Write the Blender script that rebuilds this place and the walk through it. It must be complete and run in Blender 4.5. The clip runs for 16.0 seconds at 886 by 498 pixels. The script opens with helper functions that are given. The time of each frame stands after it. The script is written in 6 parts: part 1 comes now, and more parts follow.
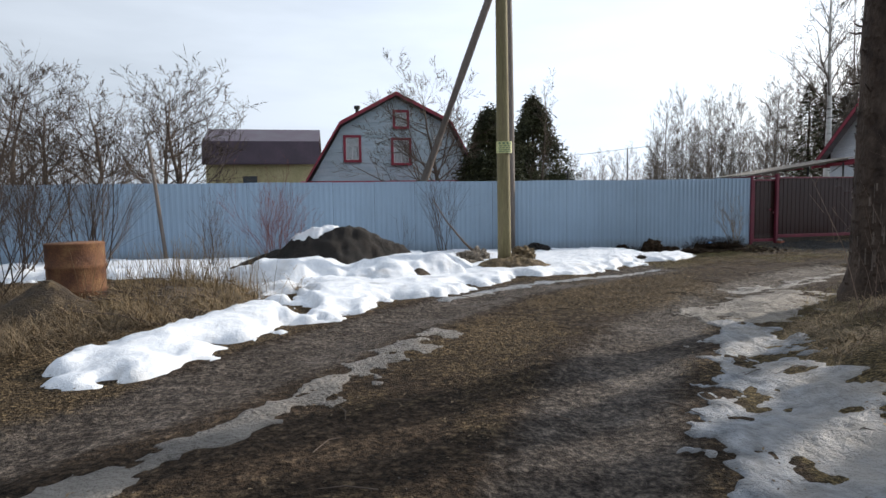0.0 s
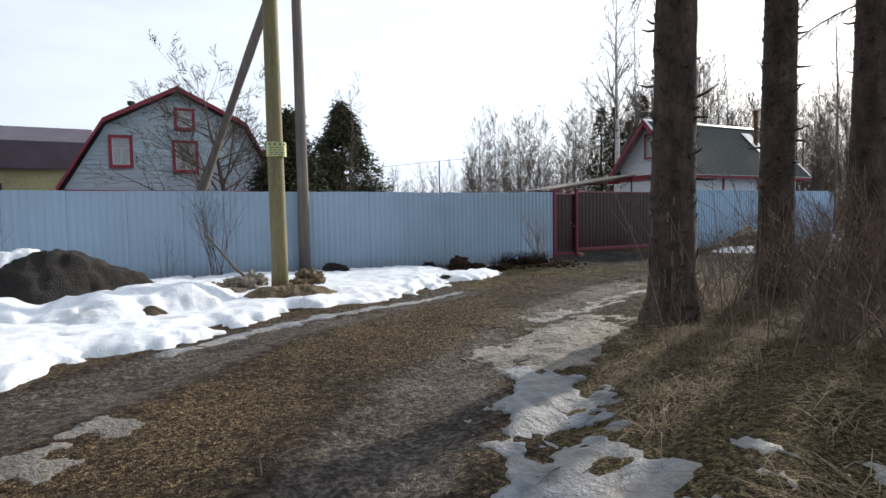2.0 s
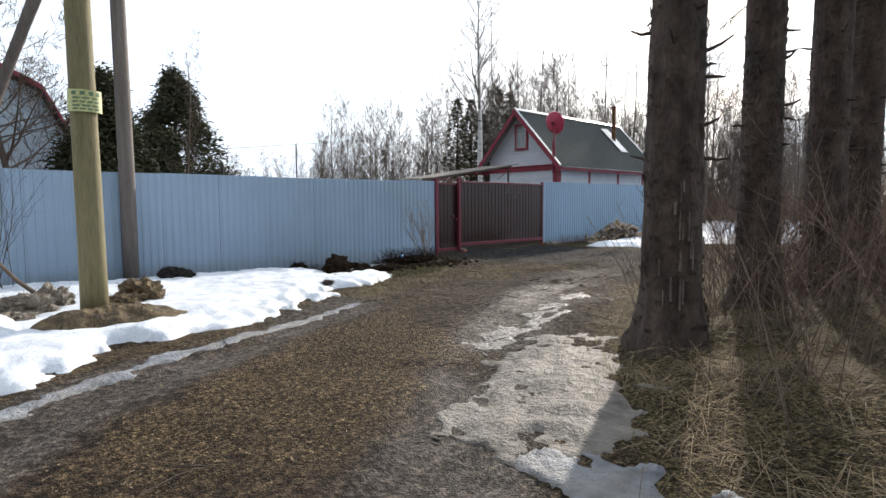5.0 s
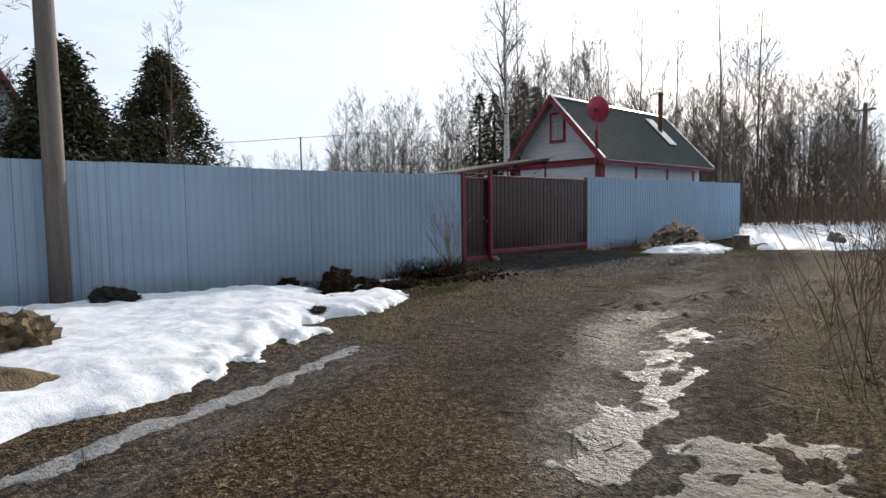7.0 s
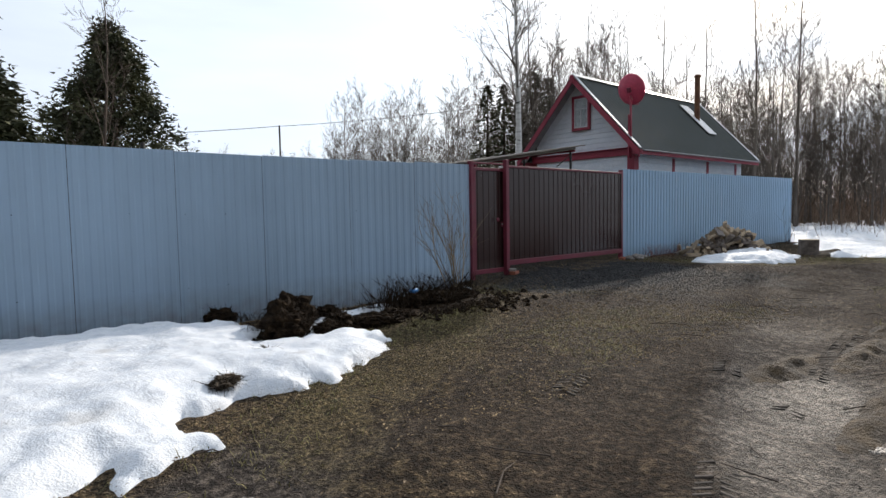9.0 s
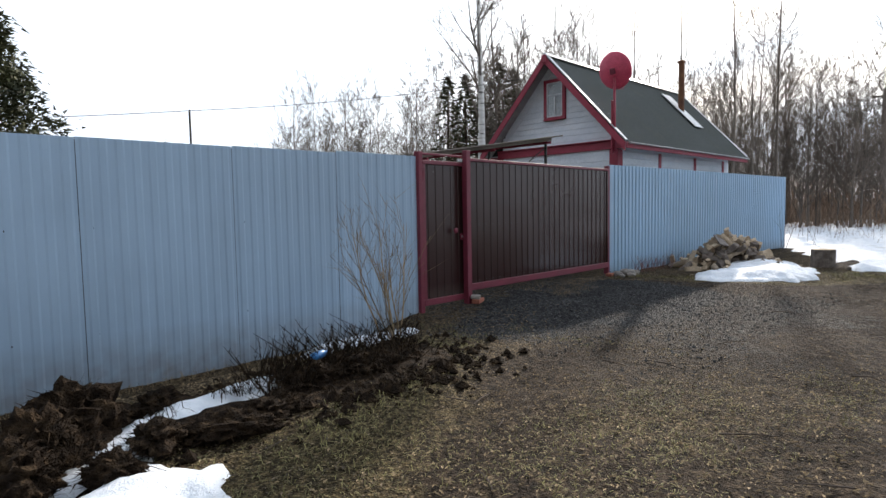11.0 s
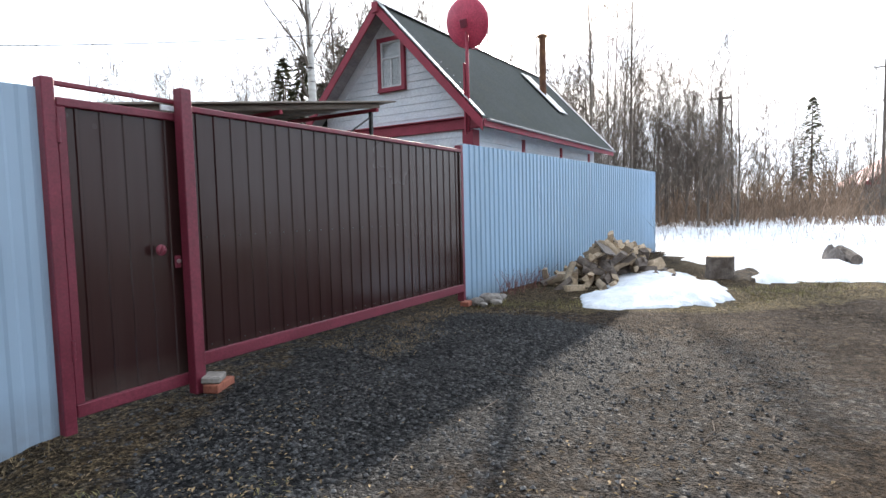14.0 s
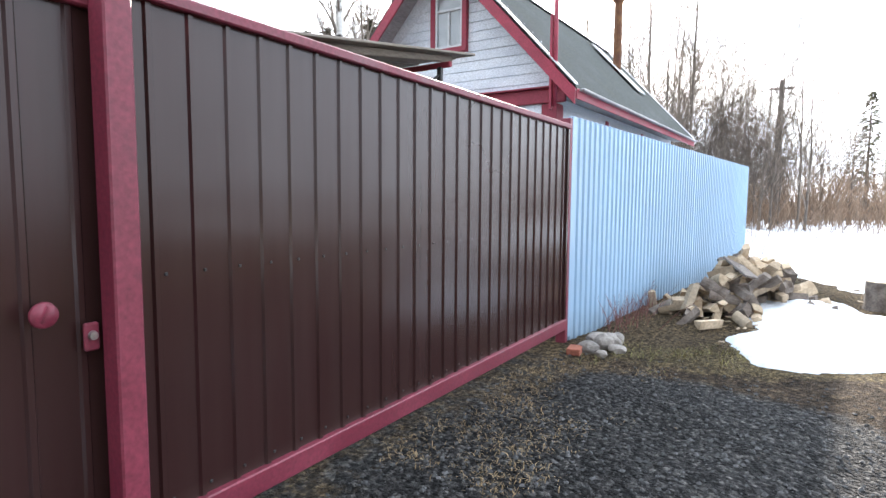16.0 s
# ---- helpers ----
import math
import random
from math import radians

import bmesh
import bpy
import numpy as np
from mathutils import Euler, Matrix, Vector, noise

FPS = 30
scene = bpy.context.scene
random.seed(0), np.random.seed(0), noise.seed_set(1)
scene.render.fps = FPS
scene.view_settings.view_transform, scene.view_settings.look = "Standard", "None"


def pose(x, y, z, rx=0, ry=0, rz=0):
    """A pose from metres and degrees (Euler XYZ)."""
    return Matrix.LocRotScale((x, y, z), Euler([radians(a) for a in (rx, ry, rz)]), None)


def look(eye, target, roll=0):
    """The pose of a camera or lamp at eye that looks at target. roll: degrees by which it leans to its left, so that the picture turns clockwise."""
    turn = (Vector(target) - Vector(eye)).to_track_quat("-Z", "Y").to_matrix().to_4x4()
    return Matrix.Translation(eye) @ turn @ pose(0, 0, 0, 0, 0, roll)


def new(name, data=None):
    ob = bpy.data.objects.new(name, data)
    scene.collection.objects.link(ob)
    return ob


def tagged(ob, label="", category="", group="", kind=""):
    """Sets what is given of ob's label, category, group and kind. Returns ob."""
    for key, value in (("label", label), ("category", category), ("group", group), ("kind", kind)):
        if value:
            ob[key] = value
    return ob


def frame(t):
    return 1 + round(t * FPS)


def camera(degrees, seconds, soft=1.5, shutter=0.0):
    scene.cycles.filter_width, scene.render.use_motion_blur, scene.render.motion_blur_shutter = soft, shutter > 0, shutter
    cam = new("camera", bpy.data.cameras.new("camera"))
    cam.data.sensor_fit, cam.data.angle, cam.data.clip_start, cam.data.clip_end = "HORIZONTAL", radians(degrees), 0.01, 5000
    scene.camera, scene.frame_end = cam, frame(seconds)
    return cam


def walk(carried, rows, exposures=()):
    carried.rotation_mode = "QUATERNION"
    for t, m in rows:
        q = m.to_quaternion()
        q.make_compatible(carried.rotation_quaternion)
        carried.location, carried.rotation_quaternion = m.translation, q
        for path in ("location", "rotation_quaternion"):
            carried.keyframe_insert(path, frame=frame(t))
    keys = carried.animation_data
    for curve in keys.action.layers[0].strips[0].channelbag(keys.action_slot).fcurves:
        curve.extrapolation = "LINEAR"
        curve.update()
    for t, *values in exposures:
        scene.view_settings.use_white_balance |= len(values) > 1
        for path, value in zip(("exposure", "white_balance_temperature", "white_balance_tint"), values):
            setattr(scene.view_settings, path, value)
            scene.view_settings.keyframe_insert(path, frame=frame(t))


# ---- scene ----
cam = camera(75.3, 16.0)
# the walk: seconds, eye, target, lean
PATH = [
    (0, (-0.11, -3.443, 0.859), (0.25, -1.482, 0.707), -0.9),
    (0.5, (0.285, -2.778, 0.856), (0.742, -0.837, 0.704), -1.0),
    (1, (0.639, -2.221, 0.856), (1.171, -0.299, 0.705), -0.9),
    (1.5, (0.898, -1.976, 0.856), (1.564, -0.095, 0.716), -0.9),
    (2, (1.294, -1.83, 0.882), (2.212, -0.057, 0.765), -0.9),
    (2.5, (1.322, -1.912, 0.851), (2.46, -0.271, 0.739), -1.3),
    (3, (1.403, -1.745, 0.848), (2.755, -0.276, 0.728), -1.1),
    (3.5, (1.345, -1.276, 0.835), (2.805, 0.085, 0.7), -0.4),
    (4, (1.497, -0.738, 0.842), (2.942, 0.637, 0.695), -0.2),
    (4.5, (1.608, -0.057, 0.852), (2.999, 1.373, 0.703), -0.2),
    (4.8, (1.712, 0.337, 0.854), (3.082, 1.786, 0.704), -0.1),
    (5, (1.792, 0.617, 0.85), (3.15, 2.078, 0.701), -0.4),
    (7.5, (4.15, 3.57, 0.706), (5.449, 5.086, 0.581), -1.1),
    (7.8, (4.443, 3.96, 0.69), (5.738, 5.479, 0.576), -1.5),
    (8, (4.671, 4.163, 0.687), (5.969, 5.68, 0.568), -1.2),
    (10.5, (7.158, 6.732, 0.828), (8.452, 8.251, 0.693), -0.9),
    (11, (7.779, 7.125, 0.857), (9.168, 8.558, 0.719), -1.0),
    (11.5, (8.414, 7.353, 0.829), (9.944, 8.634, 0.699), -1.7),
    (12, (9.063, 7.66, 0.834), (10.669, 8.843, 0.698), -1.6),
    (12.5, (9.669, 8.035, 0.822), (11.347, 9.115, 0.683), -1.6),
    (13, (10.254, 8.33, 0.813), (11.933, 9.409, 0.675), -1.7),
    (13.5, (10.81, 8.691, 0.81), (12.503, 9.746, 0.67), -1.4),
    (14, (11.278, 9.068, 0.791), (12.967, 10.13, 0.652), -1.4),
    (14.5, (11.73, 9.532, 0.809), (13.416, 10.598, 0.664), -1.0),
    (15, (12.158, 10.011, 0.836), (13.833, 11.094, 0.689), -0.9),
    (15.5, (12.561, 10.525, 0.863), (14.225, 11.622, 0.701), -0.1),
    (16, (12.911, 11.019, 0.898), (14.571, 12.121, 0.722), 0.4),
]
EXPOSURES = [(0, 0.05), (2.0, 0.15), (3.5, 0.4), (5.0, 0.35), (7.6, -0.1), (8.4, -0.08), (10.5, 0.35), (12.5, 0.75), (14, 1.2), (15.5, 1.85), (16, 2.1)]
walk(cam, [(t, look(eye, target, roll)) for t, eye, target, roll in PATH], EXPOSURES)

# ---- light ----
SUN_AZ, SUN_EL = 21.0, 22.0
world = bpy.data.worlds.new("sky")
scene.world = world
world.use_nodes = True
wn, wl = world.node_tree.nodes, world.node_tree.links
wn.clear()
sky = wn.new("ShaderNodeTexSky")
sky.sky_type = "NISHITA"
sky.sun_disc = False
sky.sun_elevation = radians(SUN_EL)
sky.sun_rotation = radians(90 - SUN_AZ)
sky.air_density, sky.dust_density, sky.ozone_density = 1.0, 2.5, 1.0
cloud_map = wn.new("ShaderNodeTexCoord")
cloud_squash = wn.new("ShaderNodeMapping")
cloud_squash.inputs["Scale"].default_value = (1.0, 1.0, 4.5)
cloud_noise = wn.new("ShaderNodeTexNoise")
cloud_noise.inputs["Scale"].default_value = 2.2
cloud_noise.inputs["Detail"].default_value = 5.0
cloud_ramp = wn.new("ShaderNodeValToRGB")
cloud_ramp.color_ramp.elements[0].position, cloud_ramp.color_ramp.elements[0].color = 0.30, (0.7, 0.7, 0.7, 1)
cloud_ramp.color_ramp.elements[1].position, cloud_ramp.color_ramp.elements[1].color = 0.62, (0.95, 0.95, 0.95, 1)
cloud_mix = wn.new("ShaderNodeMixRGB")
cloud_mix.inputs["Color2"].default_value = (9.9, 11.0, 12.5, 1)
wl.new(cloud_map.outputs["Generated"], cloud_squash.inputs["Vector"])
wl.new(cloud_squash.outputs["Vector"], cloud_noise.inputs["Vector"])
wl.new(cloud_noise.outputs["Fac"], cloud_ramp.inputs["Fac"])
wl.new(cloud_ramp.outputs["Color"], cloud_mix.inputs["Fac"])
wl.new(sky.outputs["Color"], cloud_mix.inputs["Color1"])
sun_dir = Vector((math.cos(radians(SUN_EL)) * math.cos(radians(SUN_AZ)), math.cos(radians(SUN_EL)) * math.sin(radians(SUN_AZ)), math.sin(radians(SUN_EL))))
haze_dot = wn.new("ShaderNodeVectorMath")
haze_dot.operation = "DOT_PRODUCT"
haze_dot.inputs[1].default_value = sun_dir
haze = wn.new("ShaderNodeMapRange")
haze.inputs["From Min"].default_value, haze.inputs["From Max"].default_value = -0.6, 1.0
haze.inputs["To Min"].default_value, haze.inputs["To Max"].default_value = 0.72, 2.1
haze_mul = wn.new("ShaderNodeVectorMath")
haze_mul.operation = "SCALE"
wl.new(cloud_map.outputs["Generated"], haze_dot.inputs[0])
wl.new(haze_dot.outputs["Value"], haze.inputs["Value"])
wl.new(cloud_mix.outputs["Color"], haze_mul.inputs[0])
wl.new(haze.outputs["Result"], haze_mul.inputs["Scale"])
wbg, wout = wn.new("ShaderNodeBackground"), wn.new("ShaderNodeOutputWorld")
wbg.inputs["Strength"].default_value = 0.055
wl.new(haze_mul.outputs[0], wbg.inputs["Color"])
wl.new(wbg.outputs["Background"], wout.inputs["Surface"])
sun = new("sun", bpy.data.lights.new("sun", "SUN"))
sun.data.energy, sun.data.angle, sun.data.color = 4.6, radians(0.9), (1.0, 0.91, 0.8)
sun.matrix_world = look(sun_dir * 60, (0, 0, 0))

# ---- materials ----


def base_material(name, rough=0.7, metal=0.0, spec=0.5):
    m = bpy.data.materials.new(name)
    m.use_nodes = True
    b = m.node_tree.nodes["Principled BSDF"]
    b.inputs["Roughness"].default_value = rough
    b.inputs["Metallic"].default_value = metal
    b.inputs["Specular IOR Level"].default_value = spec
    return m, m.node_tree.nodes, m.node_tree.links, b


def noise_node(n, l, vec, scale, detail=4.0, stretch=None):
    t = n.new("ShaderNodeTexNoise")
    t.inputs["Scale"].default_value, t.inputs["Detail"].default_value = scale, detail
    if stretch:
        mp = n.new("ShaderNodeMapping")
        mp.inputs["Scale"].default_value = stretch
        l.new(vec, mp.inputs["Vector"])
        vec = mp.outputs["Vector"]
    l.new(vec, t.inputs["Vector"])
    return t.outputs["Fac"]


def ramp_node(n, l, fac, stops):
    r = n.new("ShaderNodeValToRGB")
    e = r.color_ramp.elements
    while len(e) < len(stops):
        e.new(0.5)
    for el, (p, c) in zip(e, stops):
        el.position, el.color = p, (*c, 1)
    l.new(fac, r.inputs["Fac"])
    return r.outputs["Color"]


def mix_node(n, l, fac, a, b, mode="MIX"):
    m = n.new("ShaderNodeMixRGB")
    m.blend_type = mode
    for s, v in (("Fac", fac), ("Color1", a), ("Color2", b)):
        if isinstance(v, bpy.types.NodeSocket):
            l.new(v, m.inputs[s])
        elif s == "Fac":
            m.inputs[s].default_value = v
        else:
            m.inputs[s].default_value = (*v, 1)
    return m.outputs["Color"]


def math_node(n, l, op, a, b=None, clamp=False):
    m = n.new("ShaderNodeMath")
    m.operation, m.use_clamp = op, clamp
    for k, v in enumerate((a, b)):
        if v is None:
            continue
        if isinstance(v, bpy.types.NodeSocket):
            l.new(v, m.inputs[k])
        else:
            m.inputs[k].default_value = v
    return m.outputs[0]


def bump_node(n, l, b, height, strength, dist):
    bp = n.new("ShaderNodeBump")
    bp.inputs["Strength"].default_value, bp.inputs["Distance"].default_value = strength, dist
    l.new(height, bp.inputs["Height"])
    l.new(bp.outputs["Normal"], b.inputs["Normal"])


def worn(name, c1, c2, c3=None, scale=3.0, fine=40.0, rough=0.7, metal=0.0, bump=0.3, dist=0.01, stretch=None, spec=0.5, vary=0.0, island=False):
    """Two-scale variation: broad patches c1..c2 and fine grain, with relief."""
    m, n, l, b = base_material(name, rough, metal, spec)
    pos = n.new("ShaderNodeNewGeometry").outputs["Position"]
    big = noise_node(n, l, pos, scale, 5.0, stretch)
    small = noise_node(n, l, pos, fine, 6.0, stretch)
    col = ramp_node(n, l, big, [(0.32, c1), (0.68, c2)] if c3 is None else [(0.28, c1), (0.5, c2), (0.72, c3)])
    grain = ramp_node(n, l, small, [(0.25, (0.6, 0.6, 0.6)), (0.75, (1.25, 1.25, 1.25))])
    col = mix_node(n, l, 0.8, col, grain, "MULTIPLY")
    if vary or island:
        src = n.new("ShaderNodeNewGeometry").outputs["Random Per Island"] if island else n.new("ShaderNodeObjectInfo").outputs["Random"]
        v = vary or 0.3
        col = mix_node(n, l, 1.0, col, ramp_node(n, l, src, [(0.0, (1 - v,) * 3), (1.0, (1 + v,) * 3)]), "MULTIPLY")
    l.new(col, b.inputs["Base Color"])
    rr = ramp_node(n, l, big, [(0.3, (max(rough - 0.1, 0.05),) * 3), (0.7, (min(rough + 0.1, 1),) * 3)])
    l.new(rr, b.inputs["Roughness"])
    if bump:
        bump_node(n, l, b, small, bump, dist)
    return m


def coated_steel(name, c, dirt, rough):
    """Painted profiled sheet: faint vertical streaks and a dusty foot."""
    m, n, l, b = base_material(name, rough)
    geo = n.new("ShaderNodeNewGeometry").outputs["Position"]
    streak = noise_node(n, l, geo, 1.0, 4.0, (9.0, 9.0, 0.5))
    cloud = noise_node(n, l, geo, 0.9, 4.0)
    col = mix_node(n, l, ramp_node(n, l, streak, [(0.4, (0, 0, 0)), (0.75, (0.35, 0.35, 0.35))]), c, dirt)
    col = mix_node(n, l, 0.7, col, ramp_node(n, l, cloud, [(0.3, (0.9, 0.9, 0.9)), (0.7, (1.08, 1.08, 1.08))]), "MULTIPLY")
    sep = n.new("ShaderNodeSeparateXYZ")
    l.new(geo, sep.inputs[0])
    foot = math_node(n, l, "MULTIPLY", math_node(n, l, "SUBTRACT", -0.2, sep.outputs["Z"]), 2.2, True)
    spl = math_node(n, l, "MULTIPLY", foot, noise_node(n, l, geo, 7.0, 5.0), True)
    col = mix_node(n, l, spl, col, (0.16, 0.14, 0.12))
    l.new(col, b.inputs["Base Color"])
    l.new(ramp_node(n, l, cloud, [(0.3, (rough - 0.06,) * 3), (0.7, (rough + 0.1,) * 3)]), b.inputs["Roughness"])
    bump_node(n, l, b, noise_node(n, l, geo, 2.6, 2.0, (1, 1, 0.4)), 0.12, 0.01)
    return m


M_FENCE = coated_steel("pale_blue_steel", (0.32, 0.435, 0.56), (0.26, 0.35, 0.45), 0.45)
M_FENCE2 = coated_steel("sky_blue_steel", (0.31, 0.46, 0.62), (0.27, 0.40, 0.54), 0.42)
M_BROWN = coated_steel("chocolate_steel", (0.034, 0.0142, 0.0133), (0.05, 0.03, 0.028), 0.2)
M_BROWN.node_tree.nodes["Principled BSDF"].inputs["Specular IOR Level"].default_value = 0.38
M_MAROON = worn("maroon_paint", (0.15, 0.018, 0.036), (0.205, 0.028, 0.052), scale=5, fine=60, rough=0.5, bump=0.15, dist=0.004)
M_REDTRIM = worn("red_trim_paint", (0.27, 0.025, 0.05), (0.36, 0.045, 0.075), scale=4, fine=50, rough=0.6, bump=0.2, dist=0.004)
M_WHITEWALL = worn("white_board_paint", (0.72, 0.77, 0.84), (0.84, 0.87, 0.92), scale=2, fine=30, rough=0.65, bump=0.2, dist=0.004, stretch=(1, 1, 3), vary=0.05)
M_GREYWALL = worn("pale_blue_board_paint", (0.44, 0.56, 0.64), (0.58, 0.68, 0.74), scale=2, fine=30, rough=0.65, bump=0.2, dist=0.004, stretch=(1, 1, 3), vary=0.05)
M_ROOFGREEN = worn("green_slate_sheet", (0.024, 0.031, 0.027), (0.034, 0.042, 0.037), (0.054, 0.06, 0.05), scale=1.6, fine=25, rough=0.72, bump=0.3)
M_SOFFIT = worn("grey_soffit_board", (0.30, 0.29, 0.30), (0.42, 0.40, 0.40), scale=3, fine=30, rough=0.8, stretch=(0.4, 2, 2))
M_ZINC = worn("zinc_flashing", (0.55, 0.57, 0.6), (0.72, 0.73, 0.75), scale=6, fine=50, rough=0.4, metal=0.15, bump=0.1)
M_GLASS = base_material("window_glass", 0.06, 0.0, 0.6)[0]
M_GLASS.node_tree.nodes["Principled BSDF"].inputs["Base Color"].default_value = (0.05, 0.06, 0.07, 1)
M_CURTAIN = worn("white_curtain", (0.55, 0.56, 0.58), (0.75, 0.75, 0.76), scale=8, fine=60, rough=0.9)
M_FRAMEWHITE = worn("white_sash_paint", (0.62, 0.64, 0.66), (0.75, 0.76, 0.78), scale=6, fine=50, rough=0.55)
M_RUST = worn("rusty_iron", (0.07, 0.026, 0.015), (0.14, 0.06, 0.028), (0.24, 0.13, 0.06), scale=5, fine=45, rough=0.85, bump=0.5)
M_BARNROOF = worn("plum_metal_tile", (0.055, 0.035, 0.055), (0.085, 0.055, 0.08), scale=1.0, fine=20, rough=0.45)
M_BARNWALL = worn("olive_cream_siding", (0.42, 0.37, 0.2), (0.52, 0.46, 0.27), scale=1.5, fine=20, rough=0.75)
M_DISH = worn("crimson_dish_paint", (0.55, 0.055, 0.115), (0.66, 0.085, 0.15), scale=5, fine=40, rough=0.4, bump=0.05)
M_POLE = worn("greenish_treated_pine", (0.155, 0.135, 0.065), (0.235, 0.205, 0.105), (0.20, 0.165, 0.10), scale=2.5, fine=22, rough=0.8, stretch=(5, 5, 0.35), bump=0.5)
M_GREYPOLE = worn("weathered_grey_wood", (0.14, 0.115, 0.10), (0.22, 0.19, 0.17), scale=3, fine=25, rough=0.85, stretch=(5, 5, 0.3), bump=0.5)
M_PLANK = worn("old_roofing_board", (0.17, 0.145, 0.12), (0.30, 0.26, 0.22), scale=2, fine=25, rough=0.85, stretch=(0.5, 4, 4), vary=0.15)
M_BARK = worn("spruce_bark", (0.032, 0.022, 0.017), (0.075, 0.052, 0.04), (0.125, 0.095, 0.075), scale=6, fine=35, rough=0.95, bump=0.9, dist=0.02, stretch=(1, 1, 0.45))
M_TWIG = worn("grey_brown_twig", (0.075, 0.055, 0.042), (0.14, 0.105, 0.082), scale=2, fine=18, rough=0.9, bump=0.2, vary=0.3)
# bark of distant trees, paled so that grey haze is part of the colour
M_FARTWIG = worn("far_bark_with_haze", (0.14, 0.115, 0.097), (0.25, 0.21, 0.178), scale=0.6, fine=8, rough=0.95, bump=0.0, vary=0.3)
M_BRUSH = worn("red_brown_stem", (0.12, 0.08, 0.06), (0.26, 0.18, 0.135), scale=2, fine=18, rough=0.85, bump=0.0, island=True, vary=0.45)
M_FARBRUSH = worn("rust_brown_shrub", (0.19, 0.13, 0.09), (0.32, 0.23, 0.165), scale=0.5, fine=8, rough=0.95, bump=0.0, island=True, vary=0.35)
M_OSIER = worn("red_osier_stem", (0.17, 0.06, 0.05), (0.28, 0.12, 0.10), scale=2, fine=18, rough=0.8, bump=0.0, island=True, vary=0.3)
M_STRAW = worn("dry_straw_grass", (0.185, 0.125, 0.062), (0.34, 0.25, 0.14), scale=1.2, fine=10, rough=0.9, bump=0.0, island=True, vary=0.45)
M_DEADGRASS = worn("matted_dead_grass", (0.085, 0.06, 0.034), (0.215, 0.155, 0.09), scale=0.8, fine=10, rough=0.9, bump=0.0, island=True, vary=0.55)
M_MOSSGRASS = worn("dull_green_grass", (0.15, 0.135, 0.05), (0.28, 0.24, 0.10), scale=1.2, fine=10, rough=0.9, bump=0.0, island=True, vary=0.4)
M_LEAF = worn("fallen_leaf", (0.105, 0.074, 0.045), (0.26, 0.192, 0.118), scale=1.5, fine=12, rough=0.9, bump=0.0, island=True, vary=0.55)
M_NEEDLE = worn("spruce_needles", (0.028, 0.034, 0.013), (0.085, 0.086, 0.034), scale=1.3, fine=9, rough=0.8, bump=0.0, island=True, vary=0.4)
M_SOIL = worn("black_soil", (0.006, 0.005, 0.0045), (0.015, 0.012, 0.010), (0.03, 0.023, 0.018), scale=4, fine=45, rough=1.0, bump=1.0, dist=0.03)
M_DUGTURF = worn("dug_dark_turf", (0.008, 0.0052, 0.0034), (0.024, 0.0155, 0.0095), (0.07, 0.046, 0.026), scale=14, fine=70, rough=1.0, bump=1.0, dist=0.04, spec=0.08)
M_TURF = worn("torn_turf", (0.026, 0.018, 0.012), (0.062, 0.043, 0.026), (0.12, 0.085, 0.048), scale=7, fine=50, rough=1.0, bump=1.0, dist=0.03)
M_STONE = worn("field_stone", (0.17, 0.15, 0.135), (0.32, 0.29, 0.26), scale=5, fine=35, rough=0.85, bump=0.6, vary=0.2)
M_BRICK = worn("red_brick", (0.26, 0.08, 0.05), (0.38, 0.14, 0.09), scale=8, fine=50, rough=0.9, bump=0.6)
M_SPLIT = worn("split_birch_wood", (0.36, 0.265, 0.17), (0.58, 0.46, 0.33), scale=6, fine=30, rough=0.85, bump=0.4, vary=0.3)
M_LOGBARK = worn("log_bark", (0.10, 0.075, 0.06), (0.24, 0.2, 0.17), scale=8, fine=40, rough=0.95, bump=0.8, vary=0.25)
M_SIGN = worn("faded_yellow_tin", (0.55, 0.56, 0.24), (0.66, 0.67, 0.34), scale=6, fine=40, rough=0.5, bump=0.05)
M_INK = worn("faded_green_ink", (0.11, 0.2, 0.11), (0.17, 0.27, 0.15), scale=9, fine=60, rough=0.6, bump=0.0)
M_BLACK = worn("black_iron", (0.012, 0.012, 0.013), (0.03, 0.028, 0.027), scale=8, fine=50, rough=0.55)
M_CHROME = worn("dull_chrome", (0.45, 0.43, 0.42), (0.6, 0.58, 0.56), scale=9, fine=60, rough=0.3, metal=0.9, bump=0.05)
M_BLUEPLASTIC = worn("blue_plastic", (0.03, 0.16, 0.42), (0.05, 0.22, 0.5), scale=9, fine=60, rough=0.4, bump=0.05)
M_CABLE = base_material("black_cable", 0.6)[0]
M_CABLE.node_tree.nodes["Principled BSDF"].inputs["Base Color"].default_value = (0.03, 0.03, 0.03, 1)


def birch_bark():
    m, n, l, b = base_material("birch_bark", 0.8)
    pos = n.new("ShaderNodeNewGeometry").outputs["Position"]
    marks = noise_node(n, l, pos, 1.0, 5.0, (2.0, 2.0, 9.0))
    col = ramp_node(n, l, marks, [(0.32, (0.035, 0.03, 0.028)), (0.38, (0.62, 0.60, 0.57)), (0.75, (0.8, 0.79, 0.77))])
    l.new(col, b.inputs["Base Color"])
    return m


